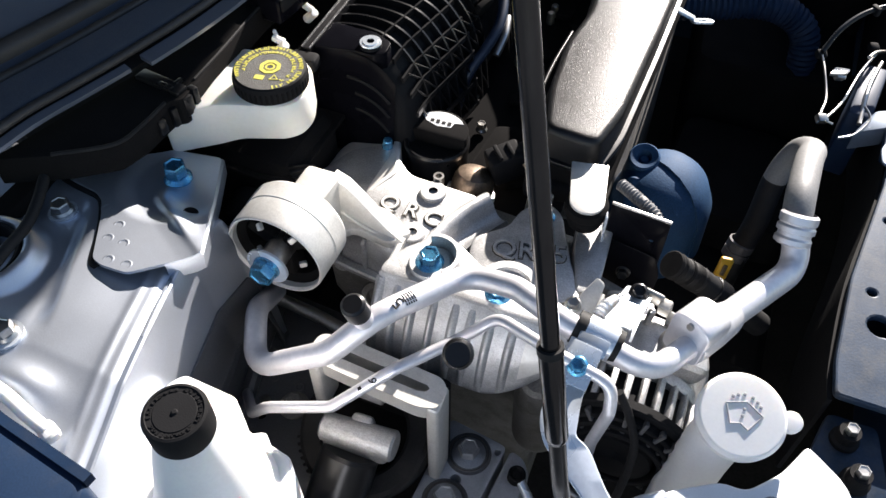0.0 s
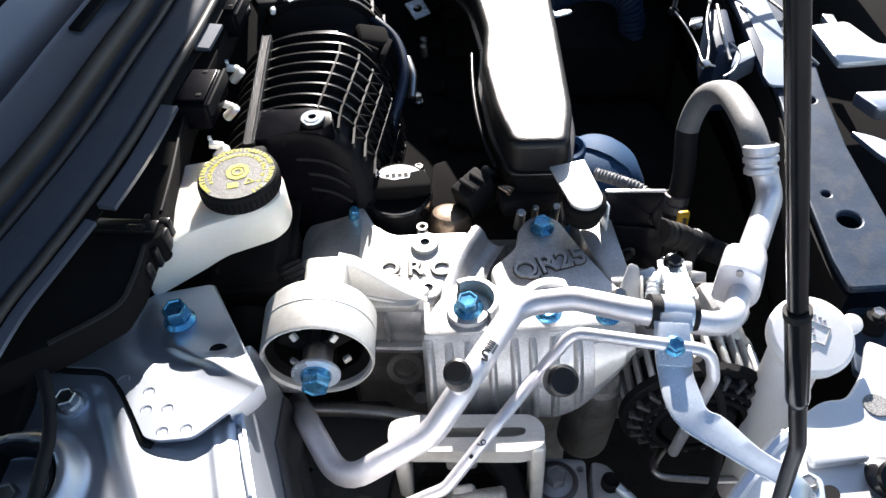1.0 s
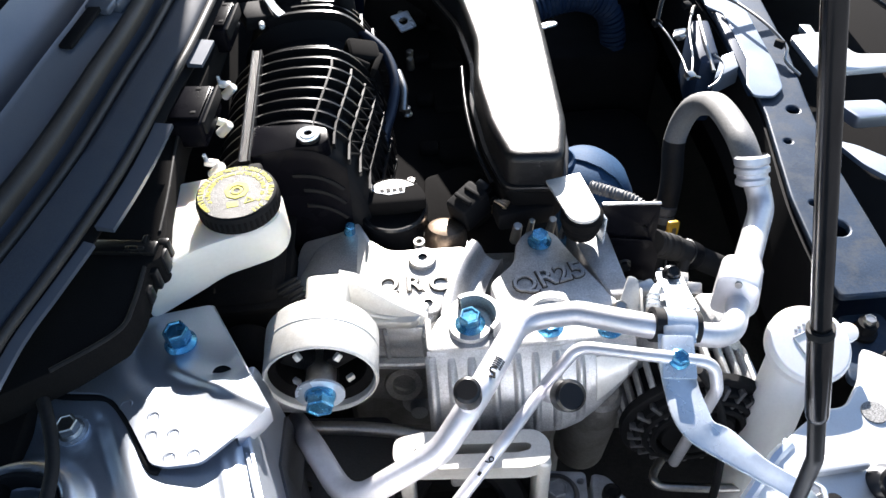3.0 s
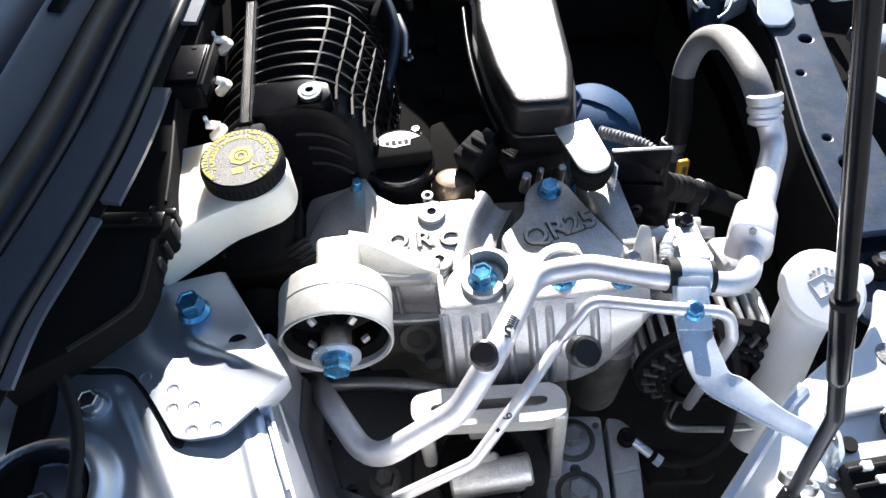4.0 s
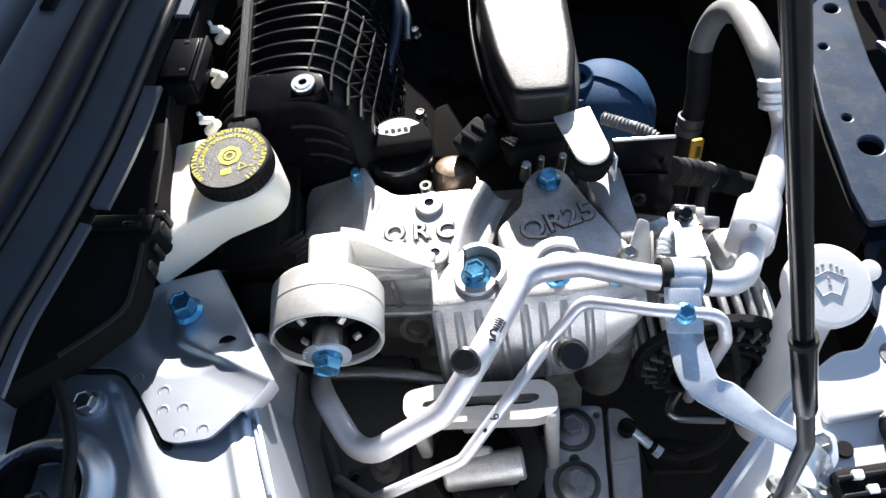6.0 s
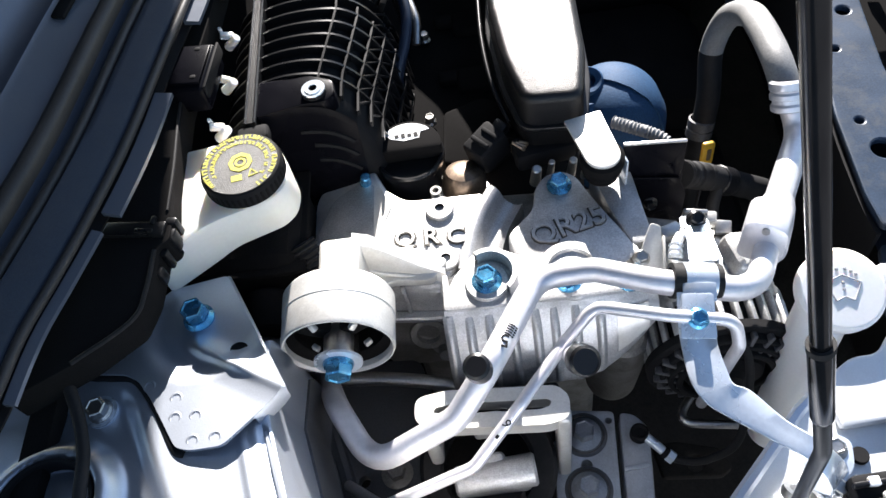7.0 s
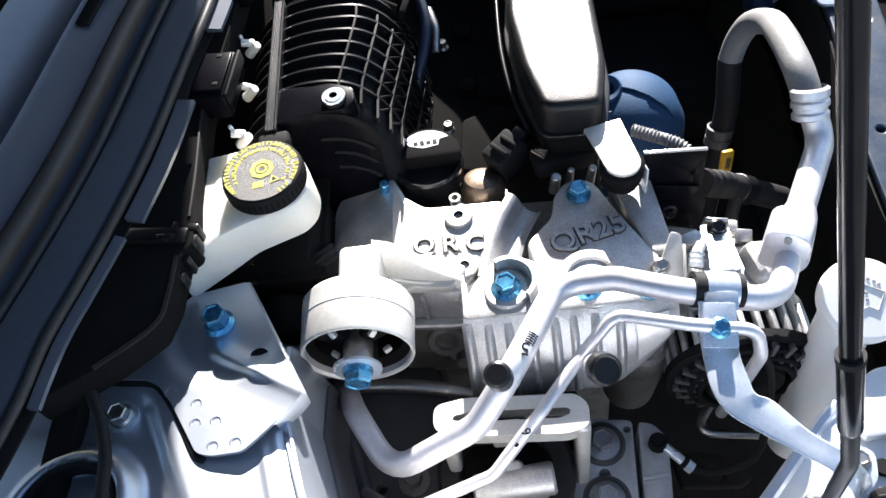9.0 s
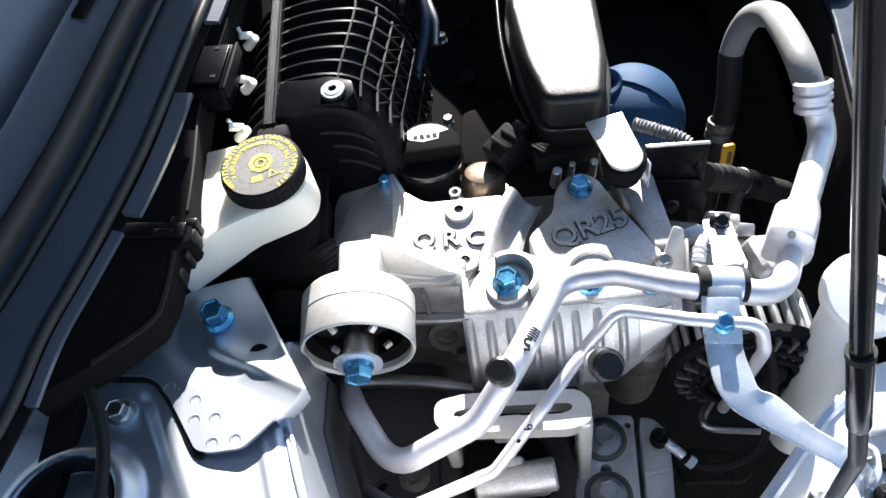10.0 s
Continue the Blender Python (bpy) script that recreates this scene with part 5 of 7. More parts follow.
# ---- air intake duct ----
duct = thing("air_intake_duct", "large grained black plastic air duct over the engine", "air duct", (-0.1, 0.7, 0.88))
DUCT_OUT = [(-0.116, 0.512), (-0.066, 0.508), (-0.056, 0.56), (-0.052, 0.70), (-0.050, 0.875), (-0.060, 0.965), (-0.105, 1.045), (-0.20, 1.10), (-0.335, 1.13), (-0.335, 1.03), (-0.22, 0.96), (-0.170, 0.885), (-0.136, 0.79), (-0.127, 0.70), (-0.134, 0.64), (-0.128, 0.565)]


bm = B()
plate(bm, rounded(DUCT_OUT, 0.012), 0.913, 0.948)
bevel(bm, 0.024, 6, 50, [e for e in bm.edges if e.verts[0].co.z > 0.94 and e.verts[1].co.z > 0.94])
part("upper_shell", bm, DUCT, duct)
bm = B()
plate(bm, rounded(grow(DUCT_OUT, 0.005), 0.014), 0.910, 0.9155, bev=0.0015)
part("seam_flange", bm, GLOSSBLACK, duct)
bm = B()
plate(bm, rounded(grow(DUCT_OUT, 0.001), 0.012), 0.872, 0.910, bev=0.006)
part("lower_shell", bm, DULL, duct)
tng = thing("duct_mounting_tab", "bright metal mounting tab resting on a black rubber grommet", "mounting tab", (-0.06, 0.46, 0.9))
bm = B()
out = [(-0.016, 0.0), (0.016, 0.0), (0.0145, -0.045)] + [(0.0145 * math.cos(a), -0.045 + 0.0145 * math.sin(a)) for a in (-math.pi * i / 12 for i in range(1, 12))] + [(-0.0145, -0.045)]
plate(bm, out, 0.0, 0.003, m=pose(-0.0685, 0.5015, 0.9280, 0, 0, 12), bev=0.0008)
part("tab", bm, PALECAST, tng)
bm = B()
lathe(bm, [(0, -0.022), (0.014, -0.022), (0.0165, -0.014), (0.0150, -0.011), (0.0182, -0.007), (0.0182, 0.0), (0.014, 0.003), (0, 0.003)], pose(-0.059, 0.459, 0.926), 32)
part("grommet", bm, DULL, tng)
bm = B()
ridged(bm, [(-0.040, 0.510, 0.908), (-0.024, 0.498, 0.910), (-0.008, 0.488, 0.909), (0.000, 0.481, 0.906)], 0.0052, 0.0007, 0.0032, 12)
solid("wiring_conduit", bm, HOSEGREY, "thin corrugated grey wiring conduit behind the bracket", "conduit")
bm = B()
tube(bm, smooth_path([(-0.128, 0.530, 0.905), (-0.139, 0.57, 0.915), (-0.143, 0.63, 0.918), (-0.141, 0.70, 0.917)], 6), 0.0020, 8)
solid("duct_cable", bm, GLOSSBLACK, "thin glossy black cable along the air duct", "cable")

# ---- black connector bracket ----
bp = thing("connector_bracket", "black folded metal bracket with a bolt beside the engine", "bracket", (-0.015, 0.46, 0.88))
bm = B()
plate(bm, rounded([(-0.026, -0.018), (0.024, -0.027), (0.0245, 0.021), (-0.026, 0.0245)], 0.003), -0.0012, 0.0012, ((0.013, -0.002, 0.0018),), m=pose(-0.0140, 0.4645, 0.9010, 84, 0, -3), bev=0.0006)
part("upper_plate", bm, BLACKSTEEL, bp)
bm = B()
box(bm, (-0.0145, 0.4672, 0.9245), (0.051, 0.0034, 0.0014), (0, 2, -3), bev=0.0006)
part("top_fold", bm, STEEL, bp)
bm = B()
plate(bm, rounded([(-0.025, 0.030), (0.020, 0.024), (0.027, 0.004), (0.024, -0.033), (-0.025, -0.022)], 0.004), -0.0012, 0.0012, m=pose(-0.013, 0.4565, 0.862, 82, 0, -2), bev=0.0006)
part("lower_plate", bm, BLACKSTEEL, bp)
bolt(bp, (-0.016, 0.455, 0.8600), (0, -0.98, 0.2), 0.0085, 0.006, GLOSSBLACK, 1.5)
bm = B()
box(bm, (-0.0415, 0.457, 0.900), (0.0020, 0.014, 0.050), (0, 0, 14), bev=0.0008)
part("side_plate", bm, ZINC, bp, "bright zinc side plate")
bm = B()
box(bm, (-0.010, 0.432, 0.842), (0.058, 0.014, 0.010), (0, 0, 6), bev=0.002)
part("foot", bm, STEEL, bp)

# sensor hose with fittings, and the dipstick
sh = thing("coolant_sensor_hose", "black ridged connector and hose behind the pipe", "hose", (0.07, 0.51, 0.8))
bm = B()
ridged(bm, [(0.022, 0.494, 0.844), (0.034, 0.500, 0.833), (0.052, 0.507, 0.818)], 0.0125, 0.0010, 0.0032, 18)
part("boot", bm, RUBBER, sh)
bm = B()
tube(bm, smooth_path([(0.050, 0.506, 0.820), (0.075, 0.515, 0.797), (0.100, 0.523, 0.774), (0.122, 0.530, 0.754)], 6), 0.0125, 18)
part("hose", bm, RUBBER, sh)
bm = B()
cyl(bm, (0.064, 0.511, 0.807), (0.078, 0.516, 0.794), 0.0142, 0.0142, 20, 0.001)
part("collar", bm, DUCT, sh)
bm = B()
tube(bm, smooth_path([(0.062, 0.502, 0.805), (0.055, 0.485, 0.790), (0.062, 0.47, 0.77), (0.08, 0.46, 0.74)], 6), 0.006, 12)
part("branch", bm, RUBBER, sh)
dip = thing("dipstick", "amber plastic dipstick handle beside the engine", "dipstick", (0.075, 0.575, 0.78))
bm = B()
box(bm, (0.0755, 0.575, 0.770), (0.0135, 0.0065, 0.026), (-14, 8, 12), bev=0.0025, segs=3)
part("handle", bm, AMBER, dip)
bm = B()
box(bm, (0.0758, 0.5732, 0.770), (0.0045, 0.0062, 0.013), (-14, 8, 12), bev=0.0008)
part("slot", bm, TAN, dip)
bm = B()
cyl(bm, (0.0748, 0.5722, 0.760), (0.070, 0.560, 0.700), 0.0025, 0.0025, 12)
part("stick", bm, ROD, dip)

# ---- aluminium castings and parts behind the pipe ----
# The dark blue colour puts the duct's deep shade into the metal.
hs = thing("water_pump_housing", "metal housing coloured dark blue-grey for the shade of the duct", "housing", (-0.02, 0.6, 0.78))
bm = B()
lathe(bm, [(0, 0.050), (0.016, 0.0485), (0.034, 0.041), (0.046, 0.028), (0.054, 0.008), (0.056, -0.06)], Matrix.Translation((-0.006, 0.655, 0.758)) @ Matrix.Diagonal((1.0, 1.16, 1.0, 1.0)), 44)
part("dome", bm, PUMP, hs)
bm = B()
lathe(bm, [(0.0, 0.0528), (0.016, 0.0513), (0.0345, 0.0436), (0.0472, 0.0300), (0.0560, 0.008), (0.058, -0.05), (0.054, -0.05)], Matrix.Translation((-0.006, 0.655, 0.758)) @ Matrix.Diagonal((1.0, 1.16, 1.0, 1.0)), 40, -32, 150)
part("rear_shell", thicken(bm, 0.002), PUMP, hs)
bm = B()
lathe(bm, [(0.0, 0.004), (0.0055, 0.004), (0.0085, 0.013), (0.0150, 0.015), (0.0172, 0.012), (0.0185, 0.000), (0.024, -0.03)], frame_z((-0.034, 0.668, 0.797), (-0.05, -0.30, 0.85)), 32)
part("boss", bm, PUMP, hs)
bm = B()
cyl(bm, (-0.037, 0.642, 0.796), (-0.034, 0.605, 0.770), 0.0085, 0.0095, 18, 0.002)
part("spigot", bm, PUMP, hs)
bolt(hs, (-0.034, 0.6668, 0.8010), (-0.05, -0.30, 0.85), 0.0085, 0.004, PUMP, 1.1)

alt = thing("alternator", "finned cast aluminium alternator below the pipe", "alternator", (0.02, 0.37, 0.78))
am = frame_z((0.0215, 0.326, 0.800), (0, 1, 0))
bm = B()
lathe(bm, [(0.030, 0.002), (0.046, 0.002), (0.0520, 0.008), (0.0520, 0.040), (0.0, 0.040)], am, 48)
part("core", bm, BLACK, alt, "dark inner windings")
bm = B()
lathe(bm, [(0.050, 0.036), (0.0600, 0.036), (0.0615, 0.039), (0.0615, 0.046), (0.0590, 0.049), (0.0585, 0.085), (0.050, 0.100), (0, 0.102)], am, 56)
part("rear_housing", bm, CAST, alt, "smooth grey cast housing")
for r0, r1, z0, z1 in ((0.0535, 0.0625, -0.002, 0.006), (0.0475, 0.0525, -0.008, 0.002), (0.0415, 0.0465, -0.012, -0.002), (0.0350, 0.0400, -0.015, -0.004)):
    bm = B()
    lathe(bm, [(r0, z1), (r0, z0 + 0.001), (r0 + 0.001, z0), (r1 - 0.001, z0), (r1, z0 + 0.001), (r1, z1), (r0, z1)], am, 56)
    part("ring", bm, BLACK, alt)
for i in range(30):
    bm = B()
    box(bm, (0.0585, 0, 0.021), (0.0060, 0.0052, 0.034), (0, 0, 16), bev=0.0012)
    bm.transform(am @ Matrix.Rotation(2 * math.pi * i / 30, 4, "Z"))
    part("fin", bm, CAST, alt)
for i in range(22):
    bm = B()
    box(bm, (0.0475, 0, -0.0065), (0.020, 0.0036, 0.007), (0, -14, 0), bev=0.001)
    bm.transform(am @ Matrix.Rotation(2 * math.pi * (i + 0.5) / 22, 4, "Z"))
    part("spoke", bm, DARKGREY, alt)
bm = B()
lathe(bm, [(0, -0.020), (0.012, -0.020), (0.016, -0.016), (0.030, -0.014), (0.034, -0.006), (0.034, 0.004)], am, 36)
part("pulley", bm, BLACK, alt, "dark pulley")
bm = B()
box(bm, (0.050, 0.392, 0.856), (0.040, 0.040, 0.026), (0, 20, 12), bev=0.010, segs=3)
part("lug", bm, CAST, alt)
# ---- air conditioning pipes ----
ac = thing("air_conditioning_pipe", "bent bare aluminium air conditioning pipe with a rubber hose", "pipe", (-0.1, 0.35, 0.9))
PIPE_PTS = [(-0.3165, 0.3549, 0.8034), (-0.2904, 0.2964, 0.8641), (-0.262, 0.2455, 0.865), (-0.193, 0.2536, 0.9166), (-0.1652, 0.2776, 0.9451), (-0.1254, 0.3562, 0.9201), (-0.0835, 0.350, 0.9305), (-0.0426, 0.3301, 0.9365), (0.0264, 0.3229, 0.919), (0.0496, 0.3685, 0.9064)]
bm = B()
tube(bm, rounded_path(PIPE_PTS, 0.035, 7), 0.0092, 22)
main = part("pipe", bm, PIPE, ac)
bm = B()
bw = Vector((0.079, 0.425, 0.894)) - Vector((0.050, 0.370, 0.906))
bmx = frame_z((0.047, 0.364, 0.907), bw)
lathe(bm, [(0.0100, 0), (0.0145, 0), (0.0150, 0.004), (0.0150, 0.030), (0.0138, 0.050), (0.0120, 0.058), (0, 0.058)], bmx, 28)
part("union", bm, PIPE, ac)
bm = B()
plate(bm, rounded([(-0.016, -0.016), (0.020, -0.016), (0.024, 0.0), (0.018, 0.017), (-0.016, 0.016)], 0.007), -0.002, 0.030, m=bmx @ pose(0.004, 0.003, 0, 0, 0, 90), bev=0.0025)
part("block", bm, PIPE, ac)
bm = B()
lathe(bm, [(0.0, -0.004), (0.0028, -0.004), (0.0028, 0.001)], bmx @ pose(0.004, 0.020, 0), 14)
part("dowel", bm, STEEL, ac)
bm = B()
tube(bm, rounded_path([(0.070, 0.408, 0.898), (0.1175, 0.492, 0.884), (0.1075, 0.514, 0.912)], 0.024, 8), 0.0112, 22)
part("elbow", bm, PIPE, ac)
fm = frame_z((0.108, 0.503, 0.900), (-0.03, 0.42, 0.62))
bm = B()
lathe(bm, [(0.0115, 0.0), (0.0150, 0.002), (0.0150, 0.006), (0.0135, 0.008), (0.0135, 0.011), (0.0155, 0.012), (0.0155, 0.016), (0.0140, 0.018), (0.0155, 0.020), (0.0155, 0.026), (0.0130, 0.028)], fm, 30)
part("ferrule", bm, PIPE, ac)
HOSE_PTS = [(0.1065, 0.515, 0.913), (0.1049, 0.545, 0.922), (0.1092, 0.5989, 0.9106), (0.1164, 0.6468, 0.8848), (0.1094, 0.6784, 0.8544), (0.1015, 0.6832, 0.8082), (0.0985, 0.6589, 0.7609), (0.089, 0.6362, 0.6992), (0.085, 0.62, 0.60)]
bm = B()
tube(bm, smooth_path(HOSE_PTS, 8)[:42], 0.0125, 22)
part("hose", bm, HOSEGREY, ac, "dusty black rubber hose, coloured paler where sunlit")
# Same hose continued in a darker colour for its shaded lower limb.
bm = B()
tube(bm, smooth_path(HOSE_PTS, 8)[40:], 0.0127, 22)
part("lower_hose", bm, RUBBER, ac, "lower length of the same hose, coloured darker for shade")
bm = B()
lathe(bm, [(0.0128, 0), (0.0148, 0.001), (0.0148, 0.010), (0.0135, 0.011), (0.0148, 0.013), (0.0148, 0.022), (0.0128, 0.023)], frame_z((0.0895, 0.643, 0.718), (0.1, 0.2, 0.65)), 24)
part("ferrule", bm, DARKGREY, ac)
pm = frame_z((-0.1720, 0.2705, 0.949), (-0.06, -0.28, 0.95))
bm = B()
lathe(bm, [(0, 0.026), (0.0068, 0.026), (0.0088, 0.0245), (0.0092, 0.021), (0.0092, 0.010), (0.006, 0.009), (0.006, 0.0), (0, 0)], pm, 26)
part("valve_cap", bm, GLOSSBLACK, ac, "black service valve cap")
bm = B()
lathe(bm, [(0.0075, -0.004), (0.0075, 0.010), (0.0, 0.010)], pm, 18)
part("valve_stem", bm, PIPE, ac)
ways = (Vector(PIPE_PTS[5]) - Vector(PIPE_PTS[4])).normalized()


def on_pipe(frac, turn, lift):
    """A flat spot on the long slope of the pipe: x along it, z outwards."""
    p = Vector(PIPE_PTS[4]).lerp(Vector(PIPE_PTS[5]), frac)
    view = (Vector((-0.15, 0.0, 1.4)) - p).normalized()
    out = (view - ways * view.dot(ways)).normalized()
    out = Matrix.Rotation(radians(turn), 3, ways) @ out
    m = Matrix((ways, out.cross(ways), out)).transposed().to_4x4()
    return Matrix.Translation(p + out * lift) @ m


lettering(ac, "5", on_pipe(0.18, 0, 0.0092) @ pose(0, 0, 0, 0, 0, 110), 0.0150, 0.0004, INK, "digit", "printed black 5")
for i in range(5):
    for k in range(4):
        bm = B()
        box(bm, (0, 0, 0), (0.0011, 0.0016 + 0.0008 * ((i * 3 + k * 5) % 3), 0.0004))
        bm.transform(on_pipe(0.245 + 0.024 * i, -24 + 16 * k, 0.0093))
        part("print_bar", bm, INK, ac)

small = thing("small_refrigerant_pipe", "thin bare aluminium refrigerant pipe with a black cap", "pipe", (-0.12, 0.29, 0.9))
SMALL_PTS = [(-0.305, 0.268, 0.760), (-0.2648, 0.230, 0.8159), (-0.2405, 0.224, 0.8526), (-0.1871, 0.234, 0.873), (-0.1474, 0.2664, 0.9028), (-0.1118, 0.3065, 0.9071), (-0.0884, 0.3224, 0.9265), (-0.0412, 0.3025, 0.9368), (0.0034, 0.2969, 0.9296), (0.007, 0.288, 0.908), (0.001, 0.288, 0.86), (0.001, 0.30, 0.78)]
bm = B()
tube(bm, rounded_path(SMALL_PTS, 0.018, 6), 0.0046, 16)
part("pipe", bm, PIPE, small)
bm = B()
tm = frame_z((-0.1093, 0.2985, 0.903), (0.18, -0.55, 0.80))
lathe(bm, [(0.0065, -0.008), (0.0065, 0.012), (0.0085, 0.014), (0.0085, 0.027), (0.0, 0.027)], tm, 22)
part("valve_stem", bm, PIPE, small)
bm = B()
lathe(bm, [(0, 0.0395), (0.0085, 0.0395), (0.0092, 0.0400), (0.0110, 0.0385), (0.0114, 0.036), (0.0114, 0.027), (0.009, 0.026), (0, 0.026)], tm, 28)
part("valve_cap", bm, GLOSSBLACK, small, "black service valve cap")
q6, r6 = Vector((-0.1474, 0.2664, 0.9028)), Vector((-0.1871, 0.2340, 0.8730))
p6 = q6.lerp(r6, 0.30)
w6 = (q6 - r6).normalized()
v6 = (Vector((-0.15, 0.0, 1.4)) - p6).normalized()
o6 = (v6 - w6 * v6.dot(w6)).normalized()
lettering(small, "6", Matrix.Translation(p6 + o6 * 0.0047) @ Matrix((w6, o6.cross(w6), o6)).transposed().to_4x4() @ pose(0, 0, 0, 0, 0, 65), 0.010, 0.0003, INK, "digit", "printed black 6")
bm = B()
box(bm, (0, 0, 0), (0.003, 0.0025, 0.0005))
bm.transform(Matrix.Translation(p6 - w6 * 0.012 + o6 * 0.0047) @ Matrix((w6, o6.cross(w6), o6)).transposed().to_4x4())
part("print_bar", bm, INK, small)

# clamp and its long arm
cl = thing("pipe_clamp", "zinc plated pipe clamp on a long pressed steel arm", "clamp", (-0.01, 0.3, 0.9))
ax = (Vector((0.032, 0.327, 0.922)) - Vector((-0.040, 0.332, 0.935))).normalized()
cm = frame_z(Vector((-0.040, 0.332, 0.935)) + ax * 0.012, ax)
bm = B()
lathe(bm, [(0.0092, -0.006), (0.0128, -0.0055), (0.0128, 0.0040), (0.0092, 0.0045)], cm, 28)
part("rubber_sleeve", bm, RUBBER, cl)
bm = B()
lathe(bm, [(0.0092, 0.022), (0.0128, 0.0225), (0.0128, 0.0290), (0.0092, 0.0295)], cm, 28)
part("rubber_sleeve", bm, RUBBER, cl)
bm = B()
lathe(bm, [(0.0118, 0.0020), (0.0133, 0.0020), (0.0133, 0.0245), (0.0118, 0.0245), (0.0118, 0.0020)], cm, 36)
part("band", bm, ZINC, cl)
bm = B()
box(bm, (-0.0178, 0.3165, 0.9395), (0.0225, 0.0130, 0.0016), (24, 0, -8), bev=0.0005)
part("strap", bm, ZINC, cl)
ARM_IN = smooth_path([(-0.0330, 0.318, 0.9400), (-0.0348, 0.303, 0.9325), (-0.0362, 0.2865, 0.9290), (-0.0360, 0.2610, 0.9260), (-0.0292, 0.2448, 0.9225), (-0.0164, 0.2343, 0.9190), (0.0056, 0.2195, 0.9140), (0.0283, 0.2032, 0.9090), (0.0400, 0.1900, 0.8960), (0.0440, 0.1870, 0.8770)], 6)
ARM_OUT = smooth_path([(-0.0090, 0.316, 0.9400), (-0.0110, 0.298, 0.9325), (-0.0132, 0.2815, 0.9290), (-0.0110, 0.2630, 0.9265), (-0.0085, 0.2540, 0.9245), (0.0020, 0.2490, 0.9210), (0.0200, 0.2290, 0.9150), (0.0385, 0.2150, 0.9105), (0.0520, 0.2060, 0.8970), (0.0600, 0.2030, 0.8770)], 6)
bm = B()
rows = []
for i, (p, q) in enumerate(zip(ARM_IN, ARM_OUT)):
    w = (q - p).normalized()
    f = -0.0036 * step(i, 10, 22) * (1 - step(i, 46, 52))
    rows.append([bm.verts.new(v) for v in (p + Vector((0, 0, -0.0022)), p + Vector((0, 0, -0.0004)), p + w * 0.0012, p.lerp(q, 0.5) + Vector((0, 0, -0.0006)), q - w * 0.0012, q + Vector((0, 0, 0.0006 + 0.4 * f)), q + w * 0.0004 + Vector((0, 0, f)))])
for a, b in zip(rows, rows[1:]):
    for i in range(6):
        bm.faces.new((a[i], a[i + 1], b[i + 1], b[i]))
part("arm", thicken(bm, 0.0014), ZINC, cl, angle=40)
bm = B()
plate(bm, rounded([(-0.0120, -0.0150), (0.0120, -0.0150), (0.0112, 0.0160), (-0.0112, 0.0160)], 0.002), -0.001, 0.0012, m=pose(-0.0222, 0.3005, 0.9342, 19.5, 0, -8), bev=0.0005)
part("strap_tail", bm, ZINC, cl)
bolt(cl, (-0.0225, 0.2985, 0.9350), (0, -0.34, 0.94), 0.010, 0.008, BLUE, 1.5, 0, "blue passivated bolt")
bm = B()
plate(bm, rounded([(-0.0105, 0.0), (0.0110, 0.0), (0.0105, 0.030), (0.0120, 0.048), (0.0080, 0.060), (-0.0080, 0.060), (-0.0095, 0.044), (-0.0070, 0.030)], 0.003), 0, 0.002, m=pose(-0.0060, 0.347, 0.928, -22, 0, -6), bev=0.0006)
part("rear_plate", bm, ZINC, cl)
bm = B()
sweep(bm, [(0.0065, 0.347, 0.927), (0.0085, 0.376, 0.915), (0.0115, 0.398, 0.906)], [(-0.001, -0.009), (0.001, -0.009), (0.001, 0.001), (-0.001, 0.001)])
part("plate_flange", bm, ZINC, cl)
bolt(cl, (0.0020, 0.396, 0.9100), (0, -0.4, 0.9), 0.009, 0.010, GLOSSBLACK, 1.7, 0.0075, "black bolt on a bright washer")
bm = B()
plate(bm, rounded([(0.030, 0.196), (0.046, 0.188), (0.066, 0.206), (0.070, 0.224), (0.052, 0.236), (0.036, 0.222)], 0.005), 0.874, 0.8765, bev=0.0006)
part("end_plate", bm, ZINC, cl)
bolt(cl, (0.0570, 0.2190, 0.8765), (0, 0, 1), 0.010, 0.008, STEEL, 1.6)

pb = thing("pale_stay_bracket", "pale pressed metal stay with a bolt behind the pipe", "bracket", (-0.035, 0.38, 0.88))
bm = B()
plate(bm, rounded([(-0.012, 0.0), (0.010, 0.0), (0.006, 0.034), (-0.002, 0.036)], 0.003), 0, 0.002, m=pose(-0.0365, 0.3680, 0.8930, 28, 8, -8), bev=0.0006)
part("sheet", bm, PALECAST, pb)
bm = B()
box(bm, (-0.0245, 0.379, 0.885), (0.0025, 0.032, 0.034), (18, 0, -8), bev=0.001)
part("fold", bm, PALECAST, pb)
bolt(pb, (-0.0430, 0.3740, 0.9000), (0, -0.3, 0.9), 0.009, 0.008, STEEL, 1.5)
bm = B()
box(bm, (-0.0210, 0.4330, 0.858), (0.046, 0.010, 0.010), (0, 4, -14), bev=0.002)
part("foot_bar", bm, GRIMECAST, pb)
for x, y, z, sx, sy, sz in ((0.014, 0.428, 0.872, 0.020, 0.004, 0.020), (0.026, 0.424, 0.868, 0.010, 0.010, 0.016), (0.037, 0.420, 0.858, 0.014, 0.012, 0.012)):
    bm = B()
    box(bm, (x, y, z), (sx, sy, sz), (16, 0, -12), bev=0.0015)
    part("lug", bm, STEEL if sx > 0.012 else PALECAST, pb)

